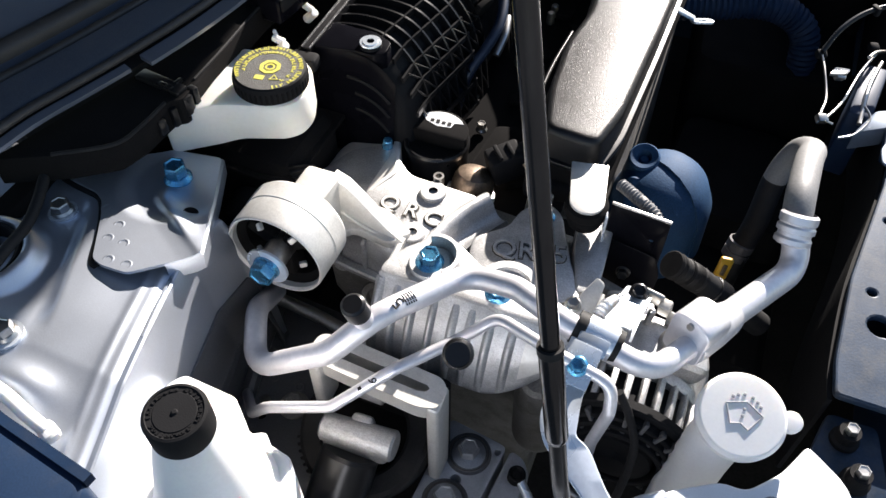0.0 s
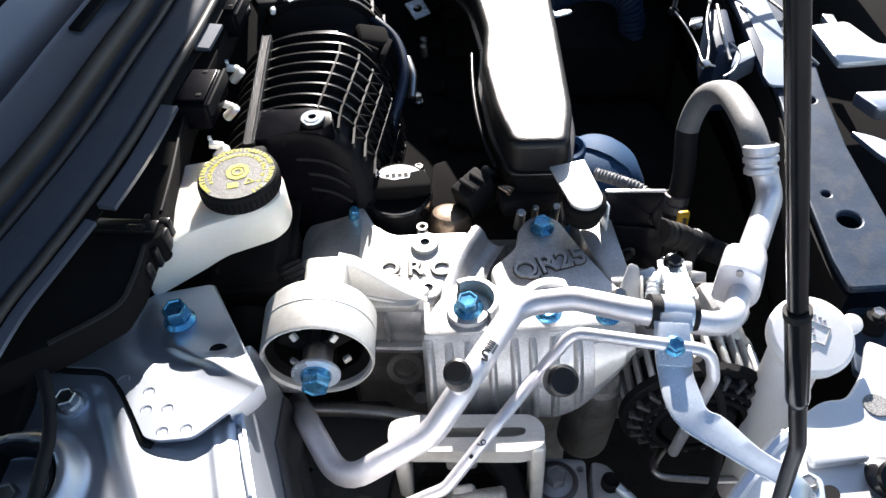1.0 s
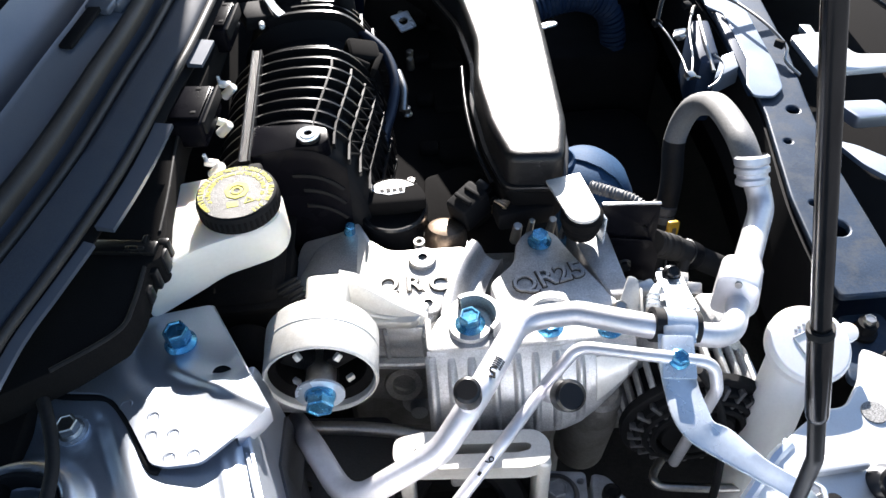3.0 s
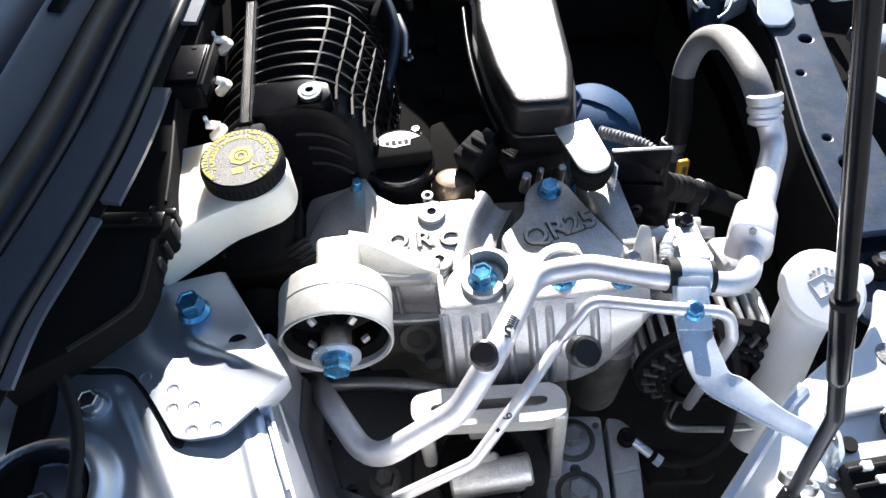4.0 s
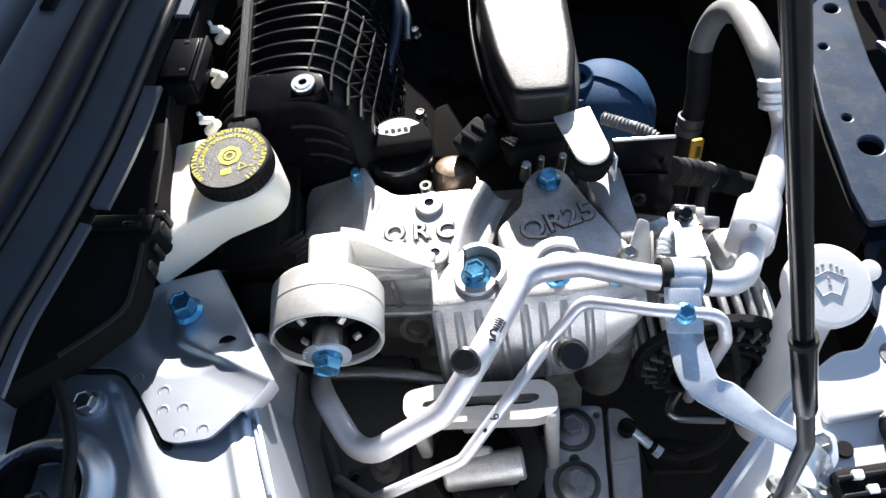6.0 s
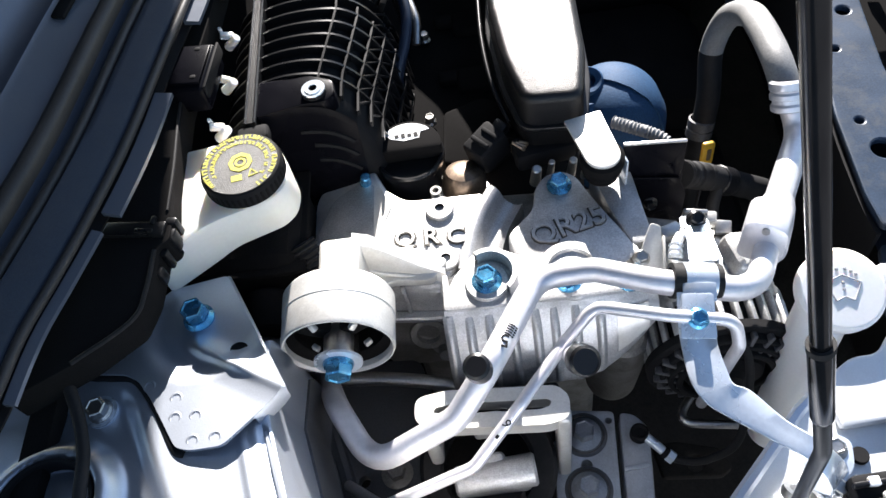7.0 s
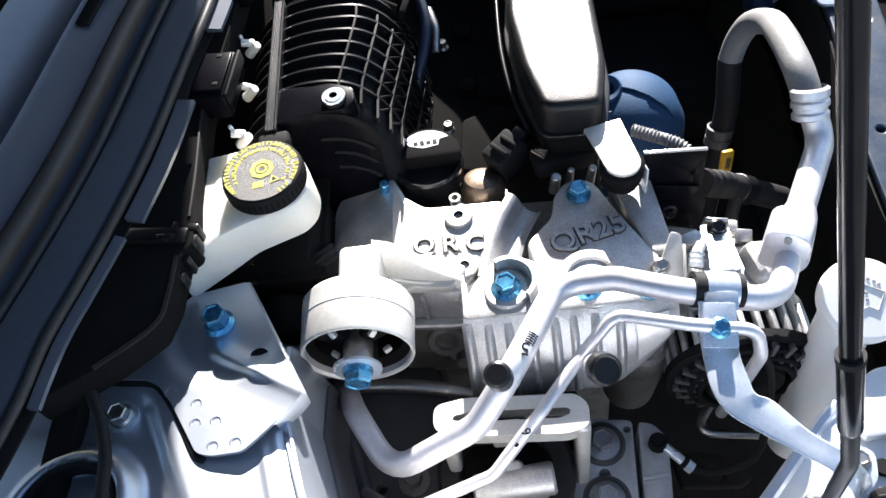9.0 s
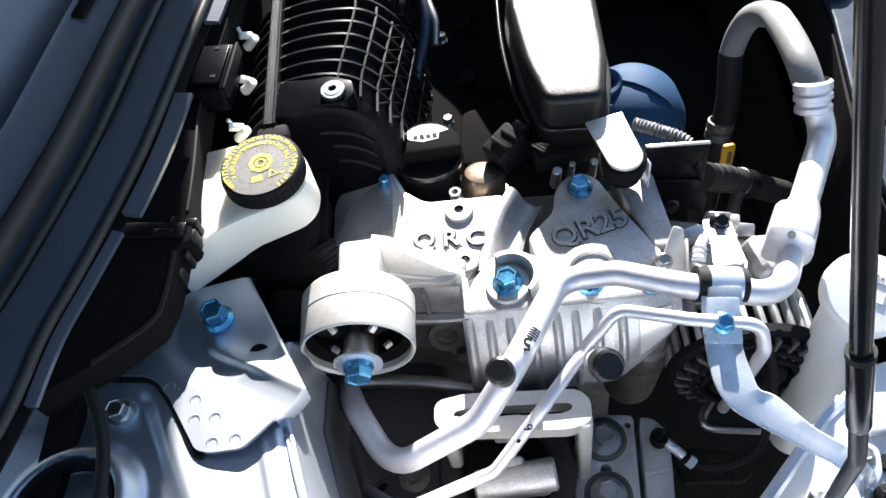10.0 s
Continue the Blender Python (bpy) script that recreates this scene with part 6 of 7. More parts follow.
sw = thing("pressure_switch", "small bright pressure switch with wiring beside the clamp", "sensor", (-0.02, 0.38, 0.9))
for a, b, r, mt in (((-0.0225, 0.3560, 0.905), (-0.0205, 0.3630, 0.912), 0.0062, STEEL), ((-0.0210, 0.3620, 0.912), (-0.0180, 0.3740, 0.914), 0.0050, WHITE), ((-0.0180, 0.3740, 0.914), (-0.0120, 0.3830, 0.913), 0.0042, WHITE), ((-0.0120, 0.3830, 0.913), (-0.0085, 0.3890, 0.912), 0.0030, STEEL)):
    bm = B()
    cyl(bm, a, b, r, r * 0.92, 18, 0.001)
    part("segment", bm, mt, sw)
for z in (0.0, 0.004, 0.008):
    bm = B()
    cyl(bm, Vector((-0.0205, 0.3640, 0.912)) + Vector((0.0012, 0.0042, 0.0006)) * (z / 0.004), Vector((-0.0202, 0.3652, 0.9122)) + Vector((0.0012, 0.0042, 0.0006)) * (z / 0.004), 0.0056, 0.0056, 16)
    part("ring", bm, ZINC, sw)
for x, y, z, s in ((-0.012, 0.408, 0.880, (0.018, 0.012, 0.012)), (0.016, 0.410, 0.866, (0.006, 0.006, 0.03))):
    bm = B()
    box(bm, (x, y, z), s, (10, 0, 18), bev=0.0025)
    part("fitting", bm, STEEL, sw)

# ---- lower bay: cast hook, rail, shaft ----
hk = thing("lifting_hook_bracket", "pale cast aluminium bracket with an open slot", "bracket", (-0.17, 0.28, 0.8))
outer = rounded([(-0.228, 0.276), (-0.227, 0.293), (-0.205, 0.2965), (-0.121, 0.291), (-0.114, 0.283), (-0.115, 0.268), (-0.130, 0.264), (-0.215, 0.270)], 0.006, 5)
inner = rounded([(-0.2175, 0.2800), (-0.2150, 0.2865), (-0.2000, 0.2885), (-0.1280, 0.2842), (-0.1240, 0.2810), (-0.1260, 0.2752), (-0.1350, 0.2730), (-0.2050, 0.2770)], 0.003, 5)
bm = B()
loops = []
for ring_pts, top, low in ((outer, 0.866, 0.846), (inner, 0.866, 0.846)):
    grown = grow(ring_pts, -0.0018 if ring_pts is outer else 0.0018)
    loops.append([[bm.verts.new((*q, low)) for q in ring_pts], [bm.verts.new((*q, top - 0.0018)) for q in ring_pts], [bm.verts.new((*q, top)) for q in grown]])
order = [loops[0][0], loops[0][1], loops[0][2], loops[1][2], loops[1][1], loops[1][0]]
n = len(outer)
for a, b in zip(order, order[1:] + order[:1]):
    for i in range(n):
        bm.faces.new((a[i], a[(i + 1) % n], b[(i + 1) % n], b[i]))
part("loop", bm, PALECAST, hk, angle=50)
for x, lo in ((-0.118, 0.735), (-0.221, 0.800)):
    bm = B()
    box(bm, (x, 0.277, (0.86 + lo) / 2), (0.011, 0.026, 0.865 - lo), bev=0.004, segs=3)
    part("leg", bm, PALECAST, hk)
bm = B()
box(bm, (-0.172, 0.300, 0.79), (0.11, 0.012, 0.11), bev=0.004)
part("back_plate", bm, BLACK, hk, "dark back plate")

st = thing("steering_shaft_joint", "grey cast joint on a black shaft in the lower bay", "joint", (-0.175, 0.24, 0.8))
bm = B()
cyl(bm, (-0.207, 0.2440, 0.812), (-0.143, 0.2480, 0.814), 0.0120, 0.0130, 24, 0.002)
box(bm, (-0.176, 0.2560, 0.816), (0.020, 0.014, 0.014), (10, 0, 4), bev=0.005, segs=3)
box(bm, (-0.176, 0.2420, 0.806), (0.058, 0.016, 0.022), (0, 0, 4), bev=0.006, segs=3)
part("yoke", bm, CAST, st)
bm = B()
box(bm, (-0.176, 0.278, 0.838), (0.024, 0.014, 0.026), bev=0.003)
part("pin_block", bm, CAST, st)
bm = B()
cyl(bm, (-0.178, 0.236, 0.802), (-0.184, 0.140, 0.715), 0.0245, 0.0245, 32, 0.003)
part("shaft", bm, GLOSSBLACK, st)
rm = frame_z((-0.182, 0.268, 0.775), (0.0, -0.35, 0.94))
bm = B()
lathe(bm, [(0.036, -0.012), (0.037, 0.006), (0.040, 0.009), (0.054, 0.009), (0.0575, 0.006), (0.0580, -0.014)], rm, 56)
ring = part("rubber_ring", bm, RUBBER, st, "thick black rubber ring")
bm = B()
lathe(bm, [(0.0, -0.010), (0.037, -0.010), (0.037, -0.02)], rm, 32)
part("dark_web", bm, DULL, st)
for i in range(9):
    bm = B()
    box(bm, (0.0585, 0, 0.002), (0.0030, 0.0026, 0.010), bev=0.0006)
    bm.transform(rm @ Matrix.Rotation(radians(205 + 6 * i), 4, "Z"))
    part("ring_tooth", bm, RUBBER, ring)

rl = thing("chassis_rail", "silver painted chassis rail plate with heavy bolts", "chassis rail", (-0.08, 0.25, 0.74))
bm = B()
plate(bm, rounded([(-0.132, 0.150), (-0.124, 0.324), (-0.0675, 0.3165), (-0.0765, 0.225), (-0.084, 0.150)], 0.005), 0.700, 0.742, ((-0.099, 0.2705, 0.0050), (-0.0735, 0.3085, 0.0032)), bev=0.003)
part("plate", bm, CHASSIS, rl)
bm = B()
plate(bm, rounded([(-0.0790, 0.150), (-0.0720, 0.225), (-0.0630, 0.3150), (-0.0500, 0.3115), (-0.0400, 0.2980), (-0.0435, 0.265), (-0.0470, 0.235), (-0.0550, 0.150)], 0.005), 0.705, 0.744, bev=0.003, zfun=lambda x, y: -0.004 * step(0.262 - y, 0.0, 0.006))
part("side_plate", bm, CHASSIS, rl)
bm = B()
box(bm, (-0.0570, 0.2640, 0.7435), (0.022, 0.0040, 0.0030), (12, 0, 5), bev=0.0012)
part("step", bm, CHASSIS, rl)
for p in ((-0.0970, 0.2975, 0.7422), (-0.1005, 0.2490, 0.742)):
    bm = B()
    lathe(bm, [(0.0140, 0.0022), (0.0172, 0.0012), (0.0180, 0.0004), (0.0205, 0.0), (0.0205, -0.002)], pose(*p), 36)
    part("dished_seat", bm, SUBFRAME, rl)
    # Dark ring for both the grime and the shade round the bolt.
    bm = B()
    lathe(bm, [(0.0156, 0.0006), (0.0172, 0.0018), (0.0176, 0.0014)], pose(*p), 36)
    part("grime_shade_ring", bm, SHADEGRIME, rl)
    bolt(rl, p, (0, 0, 1), 0.0165, 0.015, BOLTGREY, 1.85, 0, "large grey bolt")
for x, y in ((-0.108, 0.215), (-0.080, 0.212), (-0.085, 0.175)):
    bm = B()
    lathe(bm, [(0.0048, 0.0), (0.0048, 0.0006), (0.0036, 0.0010), (0, 0.0004)], pose(x, y, 0.742), 16)
    part("spot_weld", bm, CHASSIS, rl)

lp = thing("subframe_plate", "grimy grey subframe plate with round holes, darkened for deep shade", "subframe", (-0.29, 0.27, 0.74))
bm = B()
plate(bm, rounded([(-0.385, 0.40), (-0.24, 0.39), (-0.215, 0.30), (-0.205, 0.15), (-0.30, 0.15), (-0.33, 0.27)], 0.01), 0.730, 0.742, ((-0.295, 0.276, 0.0052), (-0.290, 0.2615, 0.0050), (-0.318, 0.325, 0.006)), bev=0.002)
part("plate", bm, SUBFRAME, lp)
bm = B()
sweep(bm, smooth_path([(-0.335, 0.37, 0.746), (-0.322, 0.32, 0.752), (-0.305, 0.26, 0.752), (-0.290, 0.18, 0.748)], 6), circle(0.008, 10), up=None)
part("pressed_rib", bm, SUBFRAME, lp)
for x, y in ((-0.298, 0.300), (-0.270, 0.300), (-0.262, 0.225), (-0.240, 0.205), (-0.285, 0.215)):
    bm = B()
    lathe(bm, [(0.0030, 0.0), (0.0038, 0.0006), (0.0046, 0.0)], pose(x, y, 0.7422), 16)
    part("spot_weld", bm, SUBFRAME, lp)
bm = B()
plate(bm, rounded([(-0.352, 0.40), (-0.330, 0.33), (-0.312, 0.27), (-0.300, 0.19), (-0.315, 0.19), (-0.345, 0.30), (-0.375, 0.39)], 0.006), 0.742, 0.790, bev=0.004)
part("upturned_edge", bm, SUBFRAME, lp)
bolt(lp, (-0.265, 0.280, 0.743), (0, 0, 1), 0.015, 0.012, GRIMECAST, 1.9, 0, "large dark bolt")
bm = B()
tube(bm, smooth_path([(-0.40, 0.365, 0.795), (-0.33, 0.352, 0.80), (-0.26, 0.345, 0.80), (-0.20, 0.330, 0.80), (-0.17, 0.31, 0.79)], 5), 0.006, 12)
solid("brake_line", bm, STEEL, "thin grey metal line under the engine mount", "pipe")
bm = B()
tube(bm, smooth_path([(-0.40, 0.365, 0.86), (-0.35, 0.35, 0.865), (-0.315, 0.345, 0.86), (-0.295, 0.352, 0.845)], 6), 0.013, 16)
solid("coolant_pipe", bm, CAST, "grey metal coolant pipe beside the engine mount", "pipe")

ks = thing("ground_sensor", "small sensor with a metal sleeve and thin cable", "sensor", (-0.04, 0.28, 0.75))
bm = B()
lathe(bm, [(0.0, 0.0070), (0.0040, 0.0070), (0.0062, 0.0090), (0.0078, 0.0080), (0.0082, 0.0)], pose(-0.0500, 0.2915, 0.7440), 24)
part("head", bm, BLACK, ks)
bm = B()
cyl(bm, (-0.0455, 0.2885, 0.7480), (-0.0320, 0.2755, 0.7420), 0.0042, 0.0042, 16, 0.0006)
part("sleeve", bm, ZINC, ks)
bm = B()
cyl(bm, (-0.0320, 0.2755, 0.7420), (-0.0290, 0.2728, 0.7408), 0.0052, 0.0052, 16, 0.0006)
part("grip_ring", bm, BLACK, ks)
bm = B()
cyl(bm, (-0.0290, 0.2728, 0.7408), (-0.0245, 0.2690, 0.7390), 0.0058, 0.0058, 6)
part("nut", bm, ZINC, ks)
bm = B()
tube(bm, smooth_path([(-0.0245, 0.2690, 0.739), (-0.010, 0.2640, 0.742), (0.004, 0.2630, 0.748), (0.024, 0.268, 0.762), (0.032, 0.284, 0.790), (0.034, 0.309, 0.830), (0.022, 0.320, 0.860), (0.010, 0.324, 0.880)], 8), 0.0034, 12)
part("cable", bm, RUBBER, ks)
bm = B()
tube(bm, rounded_path([(0.016, 0.338, 0.740), (-0.018, 0.300, 0.740), (0.040, 0.292, 0.740), (0.075, 0.290, 0.740)], 0.012, 6), 0.0038, 12)
solid("bent_metal_line", bm, STEEL, "thin bent metal line low beside the alternator", "pipe")
bm = B()
plate(bm, rounded([(-0.030, 0.266), (0.022, 0.262), (0.033, 0.269), (0.025, 0.288), (-0.012, 0.298), (-0.034, 0.296)], 0.004), 0.690, 0.700, ((0.001, 0.276, 0.008),), bev=0.002)
solid("lower_stay", bm, DUSTY, "dark painted stay plate in the lower bay", "plate")

# ---- washer bottle, inner front corner ----
wa = thing("washer_filler", "white plastic washer filler neck with a hinged white cap", "washer bottle", (0.09, 0.32, 0.7))
wm = frame_z((0.0955, 0.335, 0.880), (0.02, -0.30, 1))
bm = B()
tube(bm, rounded_path([(0.092, 0.335, 0.882), (0.083, 0.322, 0.84), (0.076, 0.308, 0.79), (0.074, 0.30, 0.70)], 0.02, 5), 0.0205, 30)
part("neck", bm, WHITE, wa)
bm = B()
lathe(bm, [(0, 0.0), (0.0285, 0.0), (0.0318, 0.003), (0.0322, 0.011), (0.0302, 0.0145), (0.029, 0.0152), (0.0, 0.0158)], wm, 48)
wcap = part("cap", bm, WHITE, wa, "white cap with washer symbol")
bm = B()
lathe(bm, [(0, 0.003), (0.0075, 0.003), (0.008, 0.006), (0.008, 0.010), (0.007, 0.012), (0, 0.0125)], wm @ pose(0.0345, 0.006, 0), 20)
part("thumb_tab", bm, WHITE, wcap)
GREY = mat("grey_print", (0.36, 0.36, 0.37), 0.6)
sym = [((-0.013, 0.004), (0.0, 0.010)), ((0.0, 0.010), (0.013, 0.004)), ((-0.013, 0.004), (-0.0065, -0.0095)), ((0.013, 0.004), (0.0065, -0.0095)), ((-0.0065, -0.0095), (0.0, -0.0065)), ((0.0, -0.0065), (0.0065, -0.0095))]
for (x0, y0), (x1, y1) in sym:
    bm = B()
    tube(bm, [(x0, y0, 0.0158), (x1, y1, 0.0158)], 0.0006, 6)
    bm.transform(wm @ pose(0, 0, 0, 0, 0, -8))
    part("symbol_line", bm, GREY, wcap)
for x, y in ((-0.007, 0.0125), (-0.003, 0.0145), (0.003, 0.0145), (0.007, 0.0125), (0.0, 0.004), (0.0, -0.001), (-0.010, 0.010), (0.010, 0.010)):
    bm = B()
    box(bm, (x, y, 0.0159), (0.0022, 0.0022, 0.001), bev=0.0003)
    bm.transform(wm @ pose(0, 0, 0, 0, 0, -8))
    part("symbol_dot", bm, GREY, wcap)

cn = thing("front_inner_corner", "pale painted steel inner corner panel by the headlamp", "body panel", (0.1, 0.22, 0.7))
CORNER = [(-0.024, 0.1835), (0.046, 0.252), (0.062, 0.268), (0.094, 0.288), (0.112, 0.288), (0.134, 0.312), (0.149, 0.341), (0.158, 0.336), (0.178, 0.322), (0.190, 0.300), (0.200, 0.05), (-0.12, 0.05), (-0.112, 0.186)]
bm = B()
plate(bm, rounded(CORNER, 0.008), 0.862, 0.870, bev=0.002, zfun=lambda x, y: -0.06 * max(0, x - 0.10))
part("panel", bm, WHITEPAINT, cn, angle=12)
bm = B()
plate(bm, rounded([(0.066, 0.246), (0.104, 0.249), (0.108, 0.236), (0.066, 0.233)], 0.004), 0.8695, 0.878, bev=0.003)
part("step", bm, WHITEPAINT, cn)
bm = B()
sweep(bm, [(-0.050, 0.158, 0.867), (0.046, 0.252, 0.867), (0.060, 0.262, 0.867)], [(-0.0045, -0.02), (0.0045, -0.02), (0.0045, 0.004), (0.002, 0.006), (-0.002, 0.006), (-0.0045, 0.004)])
part("rolled_edge", bm, SILVER, cn)
bm = B()
box(bm, (0.0, 0.195, 0.80), (0.14, 0.010, 0.12), (0, 0, 44), bev=0.003)
part("inner_wall", bm, SILVER, cn)
bm = B()
lathe(bm, [(0, 0.0022), (0.0092, 0.0022), (0.0096, 0.0014), (0.0096, 0)], pose(0.132, 0.2815, 0.8675), 28)
part("mesh_patch", bm, GREYFELT, cn, "round grey mesh patch")
bm = B()
lathe(bm, [(0, 0.003), (0.0055, 0.003), (0.0062, 0.0015), (0.0062, 0)], pose(0.0735, 0.215, 0.8700), 20)
part("black_plug", bm, BLACK, cn, "small black plastic plug")
bolt(cn, (0.052, 0.193, 0.8702), (0, 0, 1), 0.010, 0.009, STEEL, 1.5, 0.010)
bolt(cn, (0.018, 0.170, 0.8702), (0, 0, 1), 0.012, 0.010, STEEL, 1.5, 0.013)
kn = thing("adjuster_knob", "black ribbed plastic knob on the corner panel", "knob", (0.118, 0.222, 0.87))
km = frame_z((0.116, 0.226, 0.866), (-0.1, -0.45, 0.9))
bm = B()
lathe(bm, [(0, 0.024), (0.011, 0.024), (0.0130, 0.022), (0.0138, 0.004), (0.0145, 0)], km, 30)
part("knob", bm, GLOSSBLACK, kn)
bm = B()
box(bm, (0, 0, 0.024), (0.004, 0.022, 0.004), bev=0.001)
bm.transform(km)
part("grip_bar", bm, GLOSSBLACK, kn)
gr = thing("ribbed_lamp_housing", "black ribbed plastic lamp housing beside the prop rod", "lamp housing", (0.1, 0.18, 0.88))
bm = B()
box(bm, (0.112, 0.175, 0.882), (0.115, 0.050, 0.022), (0, 0, 3), bev=0.005)
part("body", bm, BLACK, gr)
for i in range(4):
    bm = B()
    box(bm, (0.108, 0.157 + 0.0115 * i, 0.895), (0.110, 0.0030, 0.006), (0, 0, 3), bev=0.0008)
    part("rib", bm, GLOSSBLACK, gr)
for x, y in ((0.066, 0.190), (0.072, 0.180), (0.084, 0.166)):
    bm = B()
    box(bm, (x, y, 0.8965), (0.007, 0.006, 0.005), bev=0.001)
    part("lug", bm, WHITE, gr)
bm = B()
cyl(bm, (0.146, 0.163, 0.88), (0.140, 0.150, 0.915), 0.020, 0.018, 26, 0.003)
part("socket", bm, BLACK, gr)

# ---- prop rod ----
pr = thing("prop_rod", "dark steel bonnet prop rod with a thicker sleeve", "prop rod", (0.03, 0.19, 0.87))
TOP, COL = Vector((-0.1520, 0.2780, 1.705)), Vector((-0.0262, 0.1832, 1.1195))
down = (COL - TOP).normalized()
bm = B()
cyl(bm, COL - down * 0.002, TOP, 0.0043, 0.0043, 20)
part("rod", bm, ROD, pr)
low = COL + down * 0.060
bm = B()
lathe(bm, [(0.0044, 0.0), (0.0051, 0.0005), (0.0055, 0.003), (0.0055, 0.054), (0.0050, 0.057), (0.0040, 0.059)], frame_z(COL, down), 24)
part("sleeve", bm, ROD, pr, "thicker dark steel sleeve")
bm = B()
lathe(bm, [(0.0044, 0.0), (0.0059, 0.0), (0.0059, 0.004), (0.0044, 0.004)], frame_z(COL - down * 0.003, down), 24)
part("collar", bm, RUBBER, pr)
bm = B()
tube(bm, rounded_path([low - down * 0.01, COL + down * 0.090, (0.0135, 0.1790, 0.8980), (0.0004, 0.1667, 0.8821)], 0.030, 8), 0.0042, 16)
part("foot", bm, GLOSSBLACK, pr)
bm = B()
cyl(bm, (0.0135, 0.179, 0.898), (-0.006, 0.1607, 0.8745), 0.0066, 0.0070, 20, 0.001)
part("bush", bm, GLOSSBLACK, pr)
bm = B()
lathe(bm, [(0.0085, -0.003), (0.0125, -0.003), (0.0130, 0.0), (0.0125, 0.003), (0.0085, 0.003), (0.0085, -0.003)], frame_z((0.022, 0.187, 0.890), (0.4, 0.6, 0.7)), 26)
part("spring_ring", bm, STEEL, pr)
bm = B()
plate(bm, rounded([(0.000, 0.155), (0.030, 0.150), (0.044, 0.185), (0.030, 0.205), (0.008, 0.190)], 0.006), 0.870, 0.874, bev=0.001)
part("base_plate", bm, WHITEPAINT, pr)

# ---- coolant tank with a black cap ----
ct = thing("coolant_tank", "white plastic coolant tank with a black screw cap", "coolant tank", (-0.23, 0.15, 0.8))
bm = B()
plate(bm, rounded([(-0.286, 0.189), (-0.279, 0.199), (-0.236, 0.197), (-0.222, 0.182), (-0.214, 0.178), (-0.178, 0.172), (-0.166, 0.150), (-0.160, 0.055), (-0.285, 0.055), (-0.288, 0.137), (-0.281, 0.145), (-0.290, 0.152)], 0.005), 0.79, 0.918, bev=0.007)
part("tank", bm, WHITE, ct)
bm = B()
lathe(bm, [(0.046, 0.905), (0.040, 0.918), (0.0330, 0.940), (0.0260, 0.970), (0.0185, 0.998), (0.0175, 1.004), (0.0, 1.004)], pose(-0.2104, 0.1335, 0), 40)
part("neck", bm, WHITE, ct)
kcm = pose(-0.2104, 0.1335, 1.001)
bm = B()
lathe(bm, [(0, 0), (0.0178, 0), (0.0184, 0.0015), (0.0184, 0.0185), (0.0176, 0.0205), (0.0160, 0.0210), (0.0154, 0.0203), (0.0122, 0.0202), (0.0118, 0.0206), (0.0020, 0.0206), (0.0012, 0.0216), (0, 0.0216)], kcm, 56)
kc = part("cap", bm, BLACK, ct, "black screw cap with raised print")
for i in range(30):
    if i % 10 == 9:
        continue
    bm = B()
    long = 0.0016 + 0.0008 * bars.random()
    box(bm, (0.0138, 0, 0.0204), (long, 0.0008 + 0.0009 * bars.random(), 0.0009))
    if bars.random() < 0.6:
        box(bm, (0.0138 + (bars.random() - 0.5) * 0.002, 0.0009, 0.0204), (0.0008, 0.0016, 0.0009))
    bm.transform(kcm @ Matrix.Rotation(2 * math.pi * i / 30, 4, "Z"))
    part("print_bar", bm, BLACK, kc)
bm = B()
box(bm, (-0.206, 0.174, 0.905), (0.014, 0.014, 0.022), (0, 0, 30), bev=0.004)
part("lug", bm, WHITE, ct)

# ---- front crossmember ----
fc = thing("front_crossmember", "dark painted radiator crossmember with round holes", "crossmember", (0.2, 0.6, 0.8))
CROSS = [(0.172, 0.414), (0.170, 0.45), (0.176, 0.545), (0.198, 0.68), (0.206, 0.80), (0.200, 1.00), (0.21, 1.30), (0.30, 1.30), (0.282, 1.0), (0.268, 0.80), (0.252, 0.70), (0.240, 0.60), (0.238, 0.48), (0.236, 0.414)]
bm = B()
plate(bm, rounded(CROSS, 0.006), 0.832, 0.840, ((0.230, 0.682, 0.007), (0.2045, 0.629, 0.0042), (0.1945, 0.533, 0.0042), (0.2035, 0.497, 0.0112)), bev=0.002)
part("top_plate", bm, CROSSPAINT, fc, angle=12)
bm = B()
inner = smooth_path([(x, y, 0.78) for x, y in CROSS[0:7]], 4)
sweep(bm, inner, [(-0.002, -0.08), (0.002, -0.08), (0.002, 0.049), (-0.002, 0.049)])
part("inner_flange", bm, BLACK, fc)
bm = B()
sweep(bm, smooth_path([(0.245, 0.36, 0.775), (0.238, 0.48, 0.775), (0.240, 0.60, 0.775), (0.252, 0.70, 0.775), (0.268, 0.80, 0.775), (0.282, 1.0, 0.775), (0.30, 1.3, 0.775)], 4), [(-0.002, -0.08), (0.002, -0.08), (0.002, 0.056), (-0.002, 0.056)])
part("outer_flange", bm, NAVY, fc)
for p in ((0.1895, 0.3900, 0.8150), (0.1990, 0.3545, 0.8170)):
    bm = B()
    lathe(bm, [(0.0115, 0), (0.0115, 0.004), (0.0090, 0.006), (0.0085, 0.016), (0, 0.016)], pose(*p), 26)
    part("stud_base", bm, BLACK, fc)
    bolt(fc, (p[0], p[1], p[2] + 0.012), (0, 0, 1), 0.0095, 0.010, STEEL, 1.5, 0, "bright bolt in a black socket")
bm = B()
plate(bm, rounded([(0.158, 0.345), (0.166, 0.372), (0.176, 0.412), (0.215, 0.412), (0.232, 0.330), (0.196, 0.318)], 0.006), 0.806, 0.815, bev=0.002)
part("lamp_tab", bm, CROSSPAINT, fc, "grimy grey end plate")

